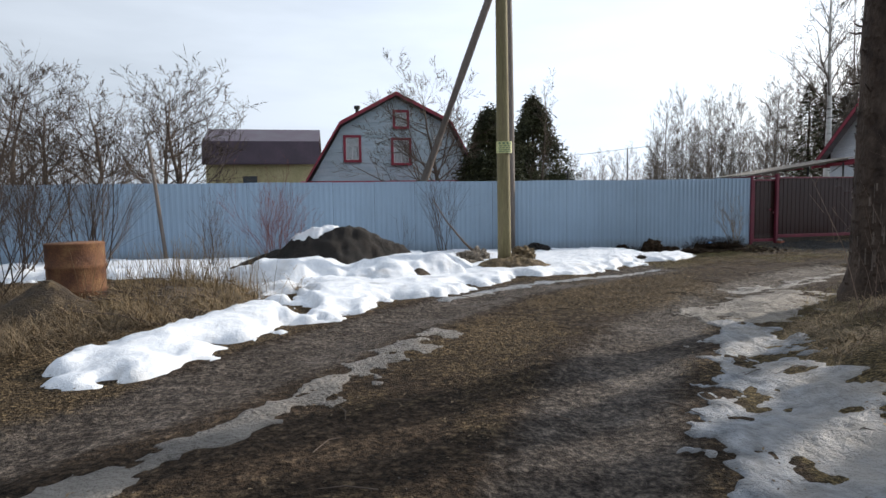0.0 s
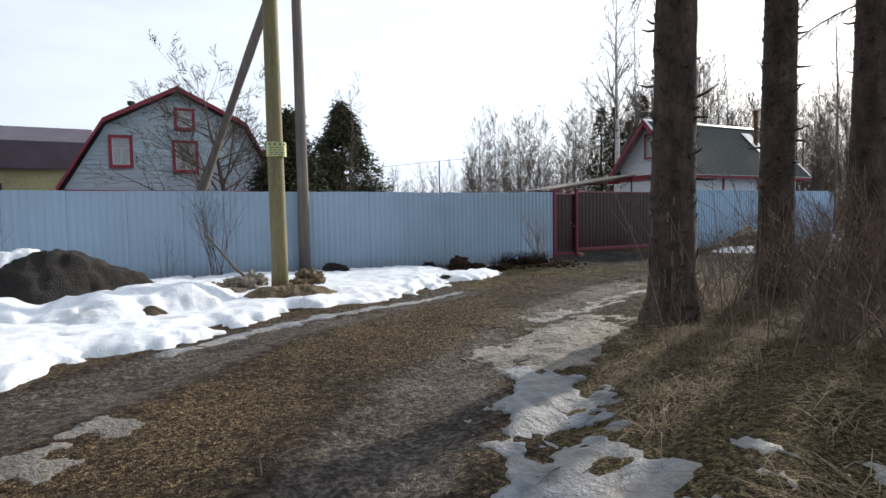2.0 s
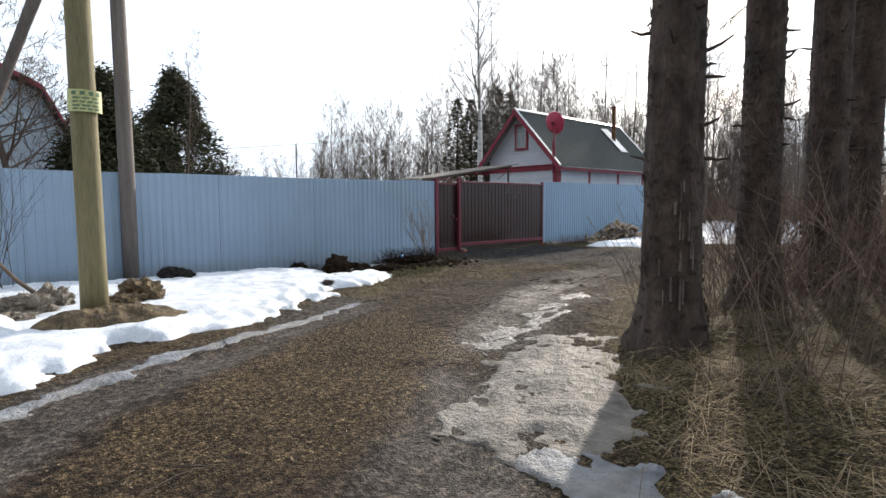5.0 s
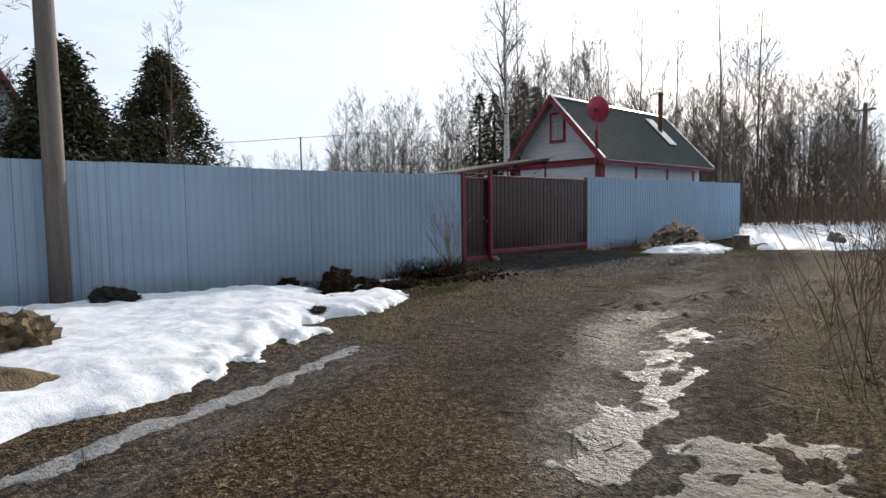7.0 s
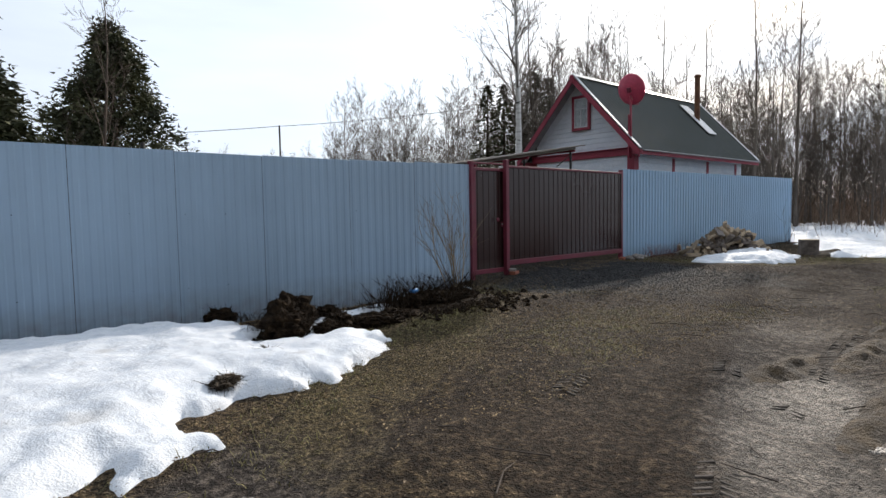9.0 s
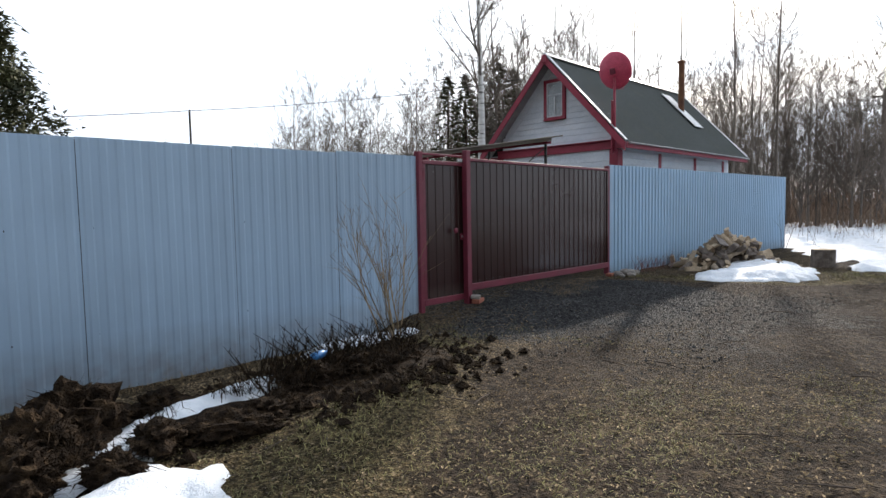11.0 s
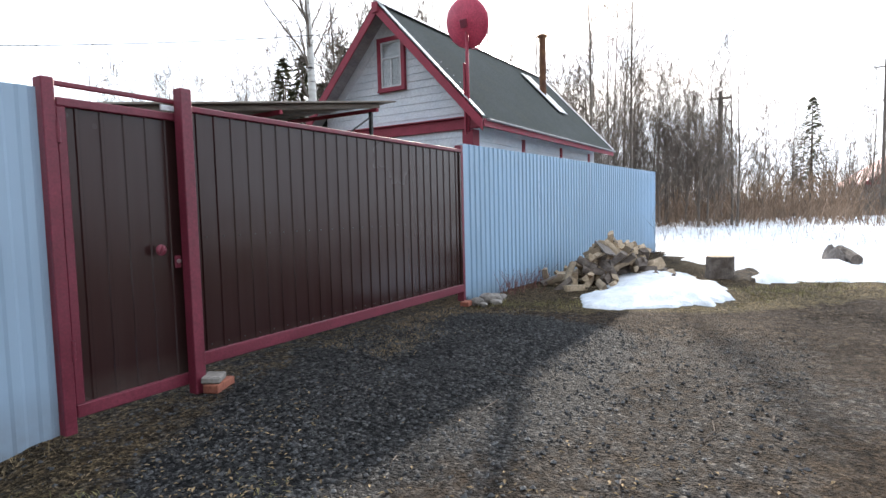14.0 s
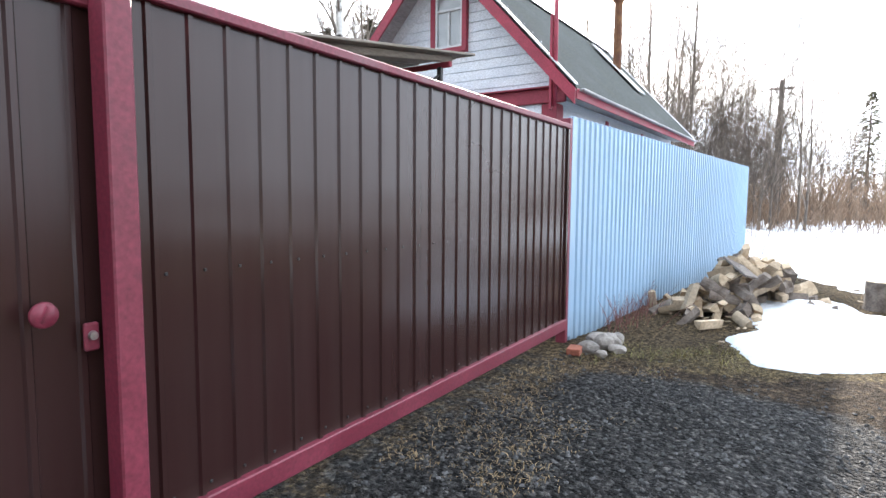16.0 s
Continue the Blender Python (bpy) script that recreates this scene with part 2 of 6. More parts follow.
def ground_material():
    """Earth road: mud, leaf litter, gravel and thin grass by the cover attribute (r leaves, g wheel mud, b gravel, alpha grass)."""
    m, n, l, b = base_material("earth_road", 0.9, 0.0, 0.12)
    pos = n.new("ShaderNodeNewGeometry").outputs["Position"]
    at = n.new("ShaderNodeAttribute")
    at.attribute_name = "cover"
    sep = n.new("ShaderNodeSeparateColor")
    l.new(at.outputs["Color"], sep.inputs[0])
    big, mid, fine = noise_node(n, l, pos, 0.9, 6.0), noise_node(n, l, pos, 9.0, 6.0), noise_node(n, l, pos, 70.0, 6.0)
    vor = n.new("ShaderNodeTexVoronoi")
    vor.inputs["Scale"].default_value = 42.0
    l.new(pos, vor.inputs["Vector"])
    flake = n.new("ShaderNodeTexVoronoi")
    flake.inputs["Scale"].default_value = 62.0
    warp = n.new("ShaderNodeVectorMath")
    warp.operation = "ADD"
    wob = n.new("ShaderNodeTexNoise")
    wob.inputs["Scale"].default_value = 22.0
    l.new(pos, wob.inputs["Vector"])
    sc = n.new("ShaderNodeVectorMath")
    sc.operation = "SCALE"
    sc.inputs["Scale"].default_value = 0.07
    l.new(wob.outputs["Color"], sc.inputs[0])
    l.new(pos, warp.inputs[0])
    l.new(sc.outputs[0], warp.inputs[1])
    l.new(warp.outputs[0], flake.inputs["Vector"])
    soil = ramp_node(n, l, mid, [(0.3, (0.022, 0.015, 0.010)), (0.55, (0.048, 0.034, 0.023)), (0.75, (0.088, 0.065, 0.046))])
    mud = ramp_node(n, l, mid, [(0.3, (0.038, 0.031, 0.027)), (0.7, (0.12, 0.102, 0.088))])
    leaf = ramp_node(n, l, flake.outputs["Color"], [(0.1, (0.034, 0.024, 0.014)), (0.5, (0.088, 0.063, 0.037)), (0.9, (0.205, 0.153, 0.088))])
    grav = ramp_node(n, l, vor.outputs["Color"], [(0.1, (0.016, 0.016, 0.017)), (0.6, (0.042, 0.041, 0.042)), (0.95, (0.12, 0.118, 0.117))])
    grass = ramp_node(n, l, fine, [(0.3, (0.045, 0.035, 0.018)), (0.6, (0.115, 0.088, 0.045)), (0.8, (0.21, 0.162, 0.09))])

    def mask(s, lo=0.35, hi=0.75):
        k = math_node(n, l, "ADD", s, math_node(n, l, "MULTIPLY", math_node(n, l, "SUBTRACT", mid, 0.5), 0.9))
        return ramp_node(n, l, k, [(lo, (0, 0, 0)), (hi, (1, 1, 1))])
    col = mix_node(n, l, mask(sep.outputs["Green"]), soil, mud)
    col = mix_node(n, l, mask(sep.outputs["Red"]), col, leaf)
    col = mix_node(n, l, mask(sep.outputs["Blue"], 0.3, 0.6), col, grav)
    col = mix_node(n, l, mask(at.outputs["Alpha"], 0.45, 0.8), col, grass)
    col = mix_node(n, l, 0.75, col, ramp_node(n, l, fine, [(0.3, (0.45, 0.45, 0.45)), (0.7, (1.5, 1.5, 1.5))]), "MULTIPLY")
    col = mix_node(n, l, 0.8, col, ramp_node(n, l, big, [(0.3, (0.62, 0.61, 0.6)), (0.7, (1.04, 1.03, 1.02))]), "MULTIPLY")
    speck = noise_node(n, l, pos, 27.0, 3.0)
    col = mix_node(n, l, 0.85, col, ramp_node(n, l, speck, [(0.36, (0.3, 0.29, 0.28)), (0.5, (0.95, 0.95, 0.95)), (0.66, (2.1, 2.05, 1.95))]), "MULTIPLY")
    l.new(col, b.inputs["Base Color"])
    wet = math_node(n, l, "MULTIPLY", sep.outputs["Green"], ramp_node(n, l, big, [(0.45, (0, 0, 0)), (0.65, (1, 1, 1))]))
    l.new(ramp_node(n, l, wet, [(0.0, (0.95, 0.95, 0.95)), (0.9, (0.66, 0.66, 0.66))]), b.inputs["Roughness"])
    h = math_node(n, l, "ADD", math_node(n, l, "MULTIPLY", mid, 1.0), math_node(n, l, "MULTIPLY", fine, 0.5))
    h = math_node(n, l, "ADD", h, math_node(n, l, "MULTIPLY", vor.outputs["Distance"], math_node(n, l, "MULTIPLY", sep.outputs["Blue"], -0.9)))
    h = math_node(n, l, "ADD", h, math_node(n, l, "MULTIPLY", flake.outputs["Distance"], math_node(n, l, "MULTIPLY", sep.outputs["Red"], 0.9)))
    bump_node(n, l, b, h, 1.0, 0.05)
    return m


def snow_material(name, dirty, c1=(0.60, 0.64, 0.70), c2=(0.78, 0.80, 0.83)):
    m, n, l, b = base_material(name, 0.6, 0.0, 0.35)
    pos = n.new("ShaderNodeNewGeometry").outputs["Position"]
    big, mid, fine = noise_node(n, l, pos, 1.6, 6.0), noise_node(n, l, pos, 8.0, 6.0), noise_node(n, l, pos, 90.0, 4.0)
    clean = ramp_node(n, l, mid, [(0.3, c1), (0.7, c2)])
    col = mix_node(n, l, ramp_node(n, l, big, [(0.62 - dirty * 0.3, (0, 0, 0)), (0.86 - dirty * 0.2, (0.8, 0.8, 0.8))]), clean, (0.30, 0.27, 0.235))
    col = mix_node(n, l, ramp_node(n, l, fine, [(0.66 - dirty * 0.08, (0, 0, 0)), (0.74, (0.75, 0.75, 0.75))]), col, (0.13, 0.10, 0.075))
    l.new(col, b.inputs["Base Color"])
    b.inputs["Subsurface Weight"].default_value = 0.0
    h = math_node(n, l, "ADD", mid, math_node(n, l, "MULTIPLY", fine, 0.35))
    h = math_node(n, l, "ADD", h, math_node(n, l, "MULTIPLY", noise_node(n, l, pos, 27.0, 5.0), 0.3 + 0.9 * dirty))
    bump_node(n, l, b, h, 0.5 + 0.45 * dirty, 0.025 + 0.03 * dirty)
    return m


M_BIRCH = birch_bark()
M_GROUND = ground_material()
M_SNOW = snow_material("old_snow", 0.12)
M_ICE = snow_material("dirty_ice", 0.7, (0.11, 0.121, 0.135), (0.31, 0.325, 0.35))
M_SLUSH = snow_material("brown_slush_ice", 1.0, (0.055, 0.05, 0.046), (0.14, 0.132, 0.124))
M_SLUSH.node_tree.nodes["Principled BSDF"].inputs["Roughness"].default_value = 0.42
M_TANICE = snow_material("tan_dirty_ice", 0.75, (0.095, 0.083, 0.07), (0.25, 0.225, 0.195))
M_TANICE.node_tree.nodes["Principled BSDF"].inputs["Specular IOR Level"].default_value = 0.12
M_TANICE.node_tree.nodes["Principled BSDF"].inputs["Roughness"].default_value = 0.6
M_WETMUD = snow_material("wet_slush_mud", 1.0, (0.04, 0.036, 0.033), (0.10, 0.096, 0.092))
M_WETMUD.node_tree.nodes["Principled BSDF"].inputs["Roughness"].default_value = 0.5
M_WETMUD.node_tree.nodes["Principled BSDF"].inputs["Specular IOR Level"].default_value = 0.4
M_ICE.node_tree.nodes["Principled BSDF"].inputs["Roughness"].default_value = 0.55
M_ICE.node_tree.nodes["Principled BSDF"].inputs["Specular IOR Level"].default_value = 0.16
M_SLUSH.node_tree.nodes["Principled BSDF"].inputs["Specular IOR Level"].default_value = 0.22

# ---- mesh tools ----
rng = np.random.RandomState(7)
rnd = random.Random(11)


class Shape:
    """Vertices and faces that grow into one mesh."""

    def __init__(self):
        self.v, self.f = [], []

    def add(self, verts, faces):
        k = len(self.v)
        self.v += [tuple(p) for p in verts]
        self.f += [tuple(i + k for i in f) for f in faces]
        return self

    def box(self, x0, x1, y0, y1, z0, z1, m=None):
        vs = [Vector((x, y, z)) for z in (z0, z1) for y in (y0, y1) for x in (x0, x1)]
        if m is not None:
            vs = [m @ p for p in vs]
        return self.add(vs, [(0, 2, 3, 1), (4, 5, 7, 6), (0, 1, 5, 4), (2, 6, 7, 3), (0, 4, 6, 2), (1, 3, 7, 5)])

    def rbox(self, x0, x1, y0, y1, z0, z1, r=0.008, m=None):
        """A box with chamfered edges."""
        bm = bmesh.new()
        bmesh.ops.create_cube(bm, size=1.0)
        for p in bm.verts:
            p.co = Vector(((x0 + x1) / 2 + p.co.x * (x1 - x0), (y0 + y1) / 2 + p.co.y * (y1 - y0), (z0 + z1) / 2 + p.co.z * (z1 - z0)))
        bmesh.ops.bevel(bm, geom=list(bm.edges), offset=min(r, 0.3 * min(x1 - x0, y1 - y0, z1 - z0)), segments=1, affect="EDGES")
        return self.bm(bm, m)

    def bm(self, bm, m=None):
        bm.verts.index_update()
        vs = [(m @ p.co if m is not None else p.co.copy()) for p in bm.verts]
        self.add(vs, [tuple(q.index for q in f.verts) for f in bm.faces])
        bm.free()
        return self

    def tube(self, pts, radii, n=6, cap=True, wob=0.0):
        pts = [Vector(p) for p in pts]
        rings = []
        for k, p in enumerate(pts):
            d = (pts[min(k + 1, len(pts) - 1)] - pts[max(k - 1, 0)]).normalized()
            a = d.cross(Vector((0.31, 0.17, 0.93)) if abs(d.z) < 0.9 else Vector((1, 0.1, 0))).normalized()
            c = d.cross(a)
            rings.append([p + (a * math.cos(2 * math.pi * i / n) + c * math.sin(2 * math.pi * i / n)) * radii[k] * (1 + (rnd.uniform(-wob, wob) if wob else 0)) for i in range(n)])
        vs = [q for r in rings for q in r]
        fs = [(k * n + i, k * n + (i + 1) % n, (k + 1) * n + (i + 1) % n, (k + 1) * n + i) for k in range(len(pts) - 1) for i in range(n)]
        if cap:
            fs += [tuple(range(n - 1, -1, -1)), tuple(range((len(pts) - 1) * n, len(pts) * n))]
        return self.add(vs, fs)

    def prism(self, poly, a, b, axis="x"):
        """A polygon in the plane across the axis, drawn out from a to b along it."""
        n = len(poly)
        put = {"x": lambda t, p: (t, p[0], p[1]), "y": lambda t, p: (p[0], t, p[1]), "z": lambda t, p: (p[0], p[1], t)}[axis]
        vs = [put(a, p) for p in poly] + [put(b, p) for p in poly]
        fs = [tuple(range(n - 1, -1, -1)), tuple(range(n, 2 * n))] + [(i, (i + 1) % n, (i + 1) % n + n, i + n) for i in range(n)]
        return self.add(vs, fs)


def mesh_of(name, shape, material, smooth=False, fix=True):
    me = bpy.data.meshes.new(name)
    me.from_pydata(shape.v, [], shape.f)
    me.materials.append(material)
    if fix and len(shape.f) < 4000:
        bm = bmesh.new()
        bm.from_mesh(me)
        bmesh.ops.recalc_face_normals(bm, faces=bm.faces)
        bm.to_mesh(me)
        bm.free()
    if smooth:
        me.polygons.foreach_set("use_smooth", [True] * len(me.polygons))
    me.update()
    return me


def part(name, shape, material, parent=None, label="", smooth=False):
    me = shape if isinstance(shape, bpy.types.Mesh) else mesh_of(name, shape, material, smooth)
    ob = new(name, me)
    if parent is not None:
        ob.parent = parent
        ob.matrix_parent_inverse = Matrix.Identity(4)
    if label:
        ob["label"] = label
    return ob


def thing(name, label, category, group="", kind="", at=(0, 0, 0), turn=0.0):
    ob = new(name)
    ob.empty_display_size = 0.1
    ob.matrix_basis = pose(*at, 0, 0, turn)
    return tagged(ob, label, category, group, kind)


def lattice(ix, iy, seed):
    h = np.sin(ix * 127.1 + iy * 311.7 + seed * 74.7) * 43758.5453
    return h - np.floor(h)


def vnoise(x, y, scale, seed=0):
    x, y = np.asarray(x, float) * scale, np.asarray(y, float) * scale
    ix, iy = np.floor(x), np.floor(y)
    fx, fy = x - ix, y - iy
    fx, fy = fx * fx * (3 - 2 * fx), fy * fy * (3 - 2 * fy)
    a, b, c, d = lattice(ix, iy, seed), lattice(ix + 1, iy, seed), lattice(ix, iy + 1, seed), lattice(ix + 1, iy + 1, seed)
    return (a + (b - a) * fx) * (1 - fy) + (c + (d - c) * fx) * fy - 0.5


def fbm(x, y, scale, seed=0, octaves=4):
    return sum(vnoise(x, y, scale * 2 ** k, seed + k) / 2 ** k for k in range(octaves))


def smooth01(t):
    t = np.clip(t, 0, 1)
    return t * t * (3 - 2 * t)


def line_distance(x, y, line):
    best = np.full(np.shape(x), 1e9)
    for (ax, ay), (bx, by) in zip(line, line[1:]):
        t = np.clip(((x - ax) * (bx - ax) + (y - ay) * (by - ay)) / ((bx - ax) ** 2 + (by - ay) ** 2), 0, 1)
        best = np.minimum(best, np.hypot(x - ax - t * (bx - ax), y - ay - t * (by - ay)))
    return best


def inside_distance(x, y, poly):
    """Metres inside (positive) or outside (negative) a closed outline."""
    d = line_distance(x, y, list(poly) + [poly[0]])
    hit = np.zeros(np.shape(x), bool)
    for (ax, ay), (bx, by) in zip(poly, list(poly[1:]) + [poly[0]]):
        if ay != by:
            hit ^= ((ay > y) != (by > y)) & (x < (bx - ax) * (y - ay) / (by - ay) + ax)
    return np.where(hit, d, -d)


# ---- ground ----
FENCE_Y = 12.95
EDGE_RIGHT = ((-4, -14), (0.9, -6.0), (1.9, -2.0), (2.6, 0.3), (4.1, 2.0), (4.9, 2.6), (6.0, 3.35), (7.6, 4.6), (12.9, 6.6), (17.0, 7.6), (21.7, 6.9), (30, 6), (60, 4))
EDGE_LEFT = ((-30, -4), (-6, 0.6), (-2.7, 1.8), (-1.2, 2.6), (0.6, 4.8), (2.0, 5.8), (3.7, 7.0), (7.0, 8.7), (9.0, 10.1), (11, 11.2), (13.0, 12.3), (15, 12.9), (18, 12.6), (19.5, 10.2), (22, 8.6), (60, 6))
TRACK_LEFT = ((-9, -5.5), (-3.5, -0.6), (-1.4, 1.0), (0.2, 3.1), (2.4, 5.3), (6, 7.4), (10, 9.5), (14, 11.2), (20, 9.6))
TRACK_RIGHT = ((-3, -9), (0.2, -2.5), (1.9, 0.6), (3.6, 2.6), (6.4, 4.7), (9.5, 6.4), (14, 7.9), (22, 7.6))


def right_of_road(x, y):
    return np.interp(x, [p[0] for p in EDGE_RIGHT], [p[1] for p in EDGE_RIGHT]) - y


def left_of_road(x, y):
    return y - np.interp(x, [p[0] for p in EDGE_LEFT], [p[1] for p in EDGE_LEFT])


def ground_height(x, y):
    x, y = np.asarray(x, float), np.asarray(y, float)
    z = -0.55 + 0.05 * fbm(x, y, 0.35, 3, 3)
    z = z + 0.10 * smooth01(1 - np.hypot((x - 16) / 4.5, (y - 13.2) / 2.8))
    z = z - 0.19 * smooth01(1 - np.abs(y - 12.9) / 1.15) * smooth01((x - 3.5) / 2) * smooth01((12.9 - x) / 1.0)
    near = smooth01((60 - np.hypot(x - 8, y - 5)) / 30)
    bank = smooth01((right_of_road(x, y) - 0.2) / 1.8) * smooth01((16.5 - x) / 4) * smooth01((x - 2.5) / 1.5)
    z = z + bank * (0.22 + 0.12 * fbm(x, y, 0.8, 21, 3))
    z = z + 0.10 * smooth01(left_of_road(x, y) / 1.5) * smooth01((3 - x) / 4) * smooth01((12.5 - y) / 3)
    for track, depth in ((TRACK_LEFT, 0.035), (TRACK_RIGHT, 0.045)):
        d = line_distance(x, y, track)
        z = z - depth * smooth01(1 - d / 0.55) + 0.4 * depth * smooth01(1 - np.abs(d - 0.7) / 0.35)
    return z + near * (0.030 * fbm(x, y, 1.7, 5, 3) + 0.014 * fbm(x, y, 9.0, 9, 3))


def height_at(x, y):
    return float(ground_height(np.array([x]), np.array([y]))[0])


def grid_mesh(name, xs, ys, zfun, material, keep=None, cover=None):
    gx, gy = np.meshgrid(xs, ys)
    gz = zfun(gx, gy)
    nx, ny = len(xs), len(ys)
    co = np.stack([gx, gy, gz], -1).reshape(-1, 3)
    k = np.arange(nx * ny).reshape(ny, nx)
    quads = np.stack([k[:-1, :-1], k[:-1, 1:], k[1:, 1:], k[1:, :-1]], -1).reshape(-1, 4)
    if keep is not None:
        ok = keep(gx, gy).reshape(-1)
        quads = quads[ok[quads].any(1)]
        used = np.unique(quads)
        remap = np.zeros(len(co), int)
        remap[used] = np.arange(len(used))
        co, quads = co[used], remap[quads]
    me = bpy.data.meshes.new(name)
    me.vertices.add(len(co))
    me.vertices.foreach_set("co", co.astype(np.float32).ravel())
    me.loops.add(len(quads) * 4)
    me.loops.foreach_set("vertex_index", quads.astype(np.int32).ravel())
    me.polygons.add(len(quads))
    me.polygons.foreach_set("loop_start", np.arange(0, len(quads) * 4, 4, dtype=np.int32))
    me.polygons.foreach_set("use_smooth", np.ones(len(quads), bool))
    me.update(calc_edges=True)
    me.materials.append(material)
    if cover is not None:
        a = me.attributes.new("cover", "FLOAT_COLOR", "POINT")
        a.data.foreach_set("color", np.stack(cover(gx, gy), -1).reshape(-1, 4).astype(np.float32).ravel())
    return me


def ground_cover(x, y):
    r, lft = right_of_road(x, y), left_of_road(x, y)
    dl, dr = line_distance(x, y, TRACK_LEFT), line_distance(x, y, TRACK_RIGHT)
    n1 = fbm(x, y, 0.7, 31, 4)
    mud = np.maximum(smooth01(1.25 - dl / 0.75) * smooth01((9.0 - x) / 3), smooth01(1.25 - dr / 0.7) * (0.3 + 0.7 * smooth01((13 - x) / 3)))
    yard = smooth01((x - 11) / 3) * smooth01((r + lft < 0) * 1.0)
    leaf = np.clip(0.62 - 0.6 * mud + 1.0 * n1, 0, 1) * (1 - 0.45 * yard) * (1 - 0.5 * smooth01((x - 4.5) / 2.5) * smooth01((-1.0 - lft) / 1.0))
    leaf = np.maximum(leaf, 0.75 * smooth01((lft + 0.6) / 0.6))
    gravel = smooth01(1.5 - np.hypot((x - 15.6) / 2.6, (y - 11.6) / 1.3) * 1.0 + 0.6 * n1)
    gravel = gravel * smooth01((18.0 - x) / 0.9)
    gravel = np.maximum(gravel, 0.45 * smooth01((18.5 - x) / 1.5) * yard * smooth01((y - 7.5) / 2 + n1))
    grass = np.maximum(smooth01((r + 0.2) / 0.8), smooth01((lft - 1.0) / 2.5) * 0.4)
    grass = np.maximum(grass, 0.8 * smooth01(1.2 - np.abs(lft + 0.5) / 1.3 + 0.5 * n1) * smooth01((x - 6.0) / 1.5) * smooth01((12.6 - x) / 1.5))
    grass = np.maximum(grass, 0.9 * smooth01(1.5 - np.abs(lft + 0.3) / 1.0) * smooth01((x - 17.2) / 1.2))
    return np.clip(leaf, 0, 1), np.clip(mud, 0, 1), np.clip(gravel, 0, 1), np.clip(grass, 0, 1)


def steps(a, b, fine, far):
    mid = np.arange(a, b, fine)
    left = a - np.cumsum(np.geomspace(fine * 2, far / 3.2, 26))
    right = mid[-1] + np.cumsum(np.geomspace(fine * 2, far / 3.2, 26))
    return np.concatenate([left[::-1], mid, right])


ground = new("ground", grid_mesh("ground", steps(-9, 23, 0.085, 700), steps(-5.5, 14, 0.085, 700), ground_height, M_GROUND, cover=ground_cover))
tagged(ground, "rutted earth lane with leaf litter, mud and fine gravel", "ground", kind="structure")


def snow_patch(name, box, res, maskfun, thick, material, label, soft=0.5, rough=0.03, ragged=0.12):
    """Snow lying on the ground, thinning to an uneven melted rim."""
    def depth(x, y):
        return maskfun(x, y) + 0.28 * fbm(x, y, 1.1, 41, 4) * soft / 0.5 + ragged * fbm(x, y, 5.5, 47, 3)

    def z(x, y):
        m = depth(x, y)
        lump = rough * (fbm(x, y, 2.2, 51, 4) + 0.5 * fbm(x, y, 6.0, 57, 3)) * smooth01(m / 0.25)
        return ground_height(x, y) + np.where(m > 0, min(0.012, thick * 0.35) + thick * np.sqrt(smooth01(m / soft)), -0.05) + lump
    me = grid_mesh(name, np.arange(box[0], box[1], res), np.arange(box[2], box[3], res), z, material, keep=lambda x, y: depth(x, y) > 0)
    ob = new(name, me)
    return tagged(ob, label, "snow", kind="structure")


BANK = ((-2.9, 1.45), (-2.2, 1.5), (-1.7, 1.75), (-1.4, 2.4), (-0.9, 3.0), (0.7, 4.75), (2.2, 5.75), (3.5, 6.8), (4.5, 7.25), (5.3, 7.7), (6.05, 8.05), (6.95, 8.3), (6.8, 8.75), (7.2, 9.2), (7.5, 8.8), (8.4, 9.2), (8.75, 9.65), (9.0, 10.2), (8.6, 10.55), (8.3, 10.35), (8.0, 10.5), (8.1, 11.2), (8.3, 11.75), (7.2, 12.2), (5.6, 12.35), (4.2, 12.5), (-8, 12.7), (-14, 12.5), (-14, 9.6), (-6.5, 8.6), (-3.6, 8.0), (-2.4, 6.9), (-1.3, 5.6), (-1.3, 4.6), (-2.0, 3.3), (-2.8, 2.4))
snow_patch("snow_bank", (-14.5, 10, 0.5, 12.9), 0.06, lambda x, y: inside_distance(x, y, BANK) - 0.55 * smooth01(fbm(x, y, 1.5, 43, 3) * 3.4 - 0.35) * smooth01((6.0 - x) / 3), 0.14, M_SNOW, "thawing white snow bank along the fence", 0.6, 0.045, 0.3)
ICE = ((1.7, -1.5), (2.04, -0.37), (2.46, 0.18), (3.1, 0.94), (4.05, 2.3), (4.35, 2.6), (4.6, 2.2), (4.33, 1.4), (3.86, 0.75), (3.6, 0.2), (3.3, -0.2), (3.05, -0.7), (2.9, -1.6))
snow_patch("verge_ice", (1.2, 5.2, -2.2, 3.2), 0.035, lambda x, y: inside_distance(x, y, ICE) + 0.02 - 0.5 * smooth01(fbm(x, y, 1.9, 61, 3) * 3 - 0.15), 0.016, M_ICE, "grey thawing ice beside the wheel track", 0.3, 0.06, 0.4)
PUDDLE_ICE = ((4.2, 2.9), (4.6, 3.4), (5.9, 4.15), (7.1, 4.1), (6.1, 3.2), (5.6, 2.75), (4.9, 2.3), (4.3, 2.4))
snow_patch("track_ice", (3.6, 7.8, 2.0, 5.0), 0.035, lambda x, y: inside_distance(x, y, PUDDLE_ICE) + 0.08, 0.012, M_TANICE, "dirty wet ice in the rut of the lane", 0.3, 0.045, 0.4)
WET_RUT = ((6.1, 4.55), (7.5, 5.05), (8.5, 5.42), (9.5, 5.72))
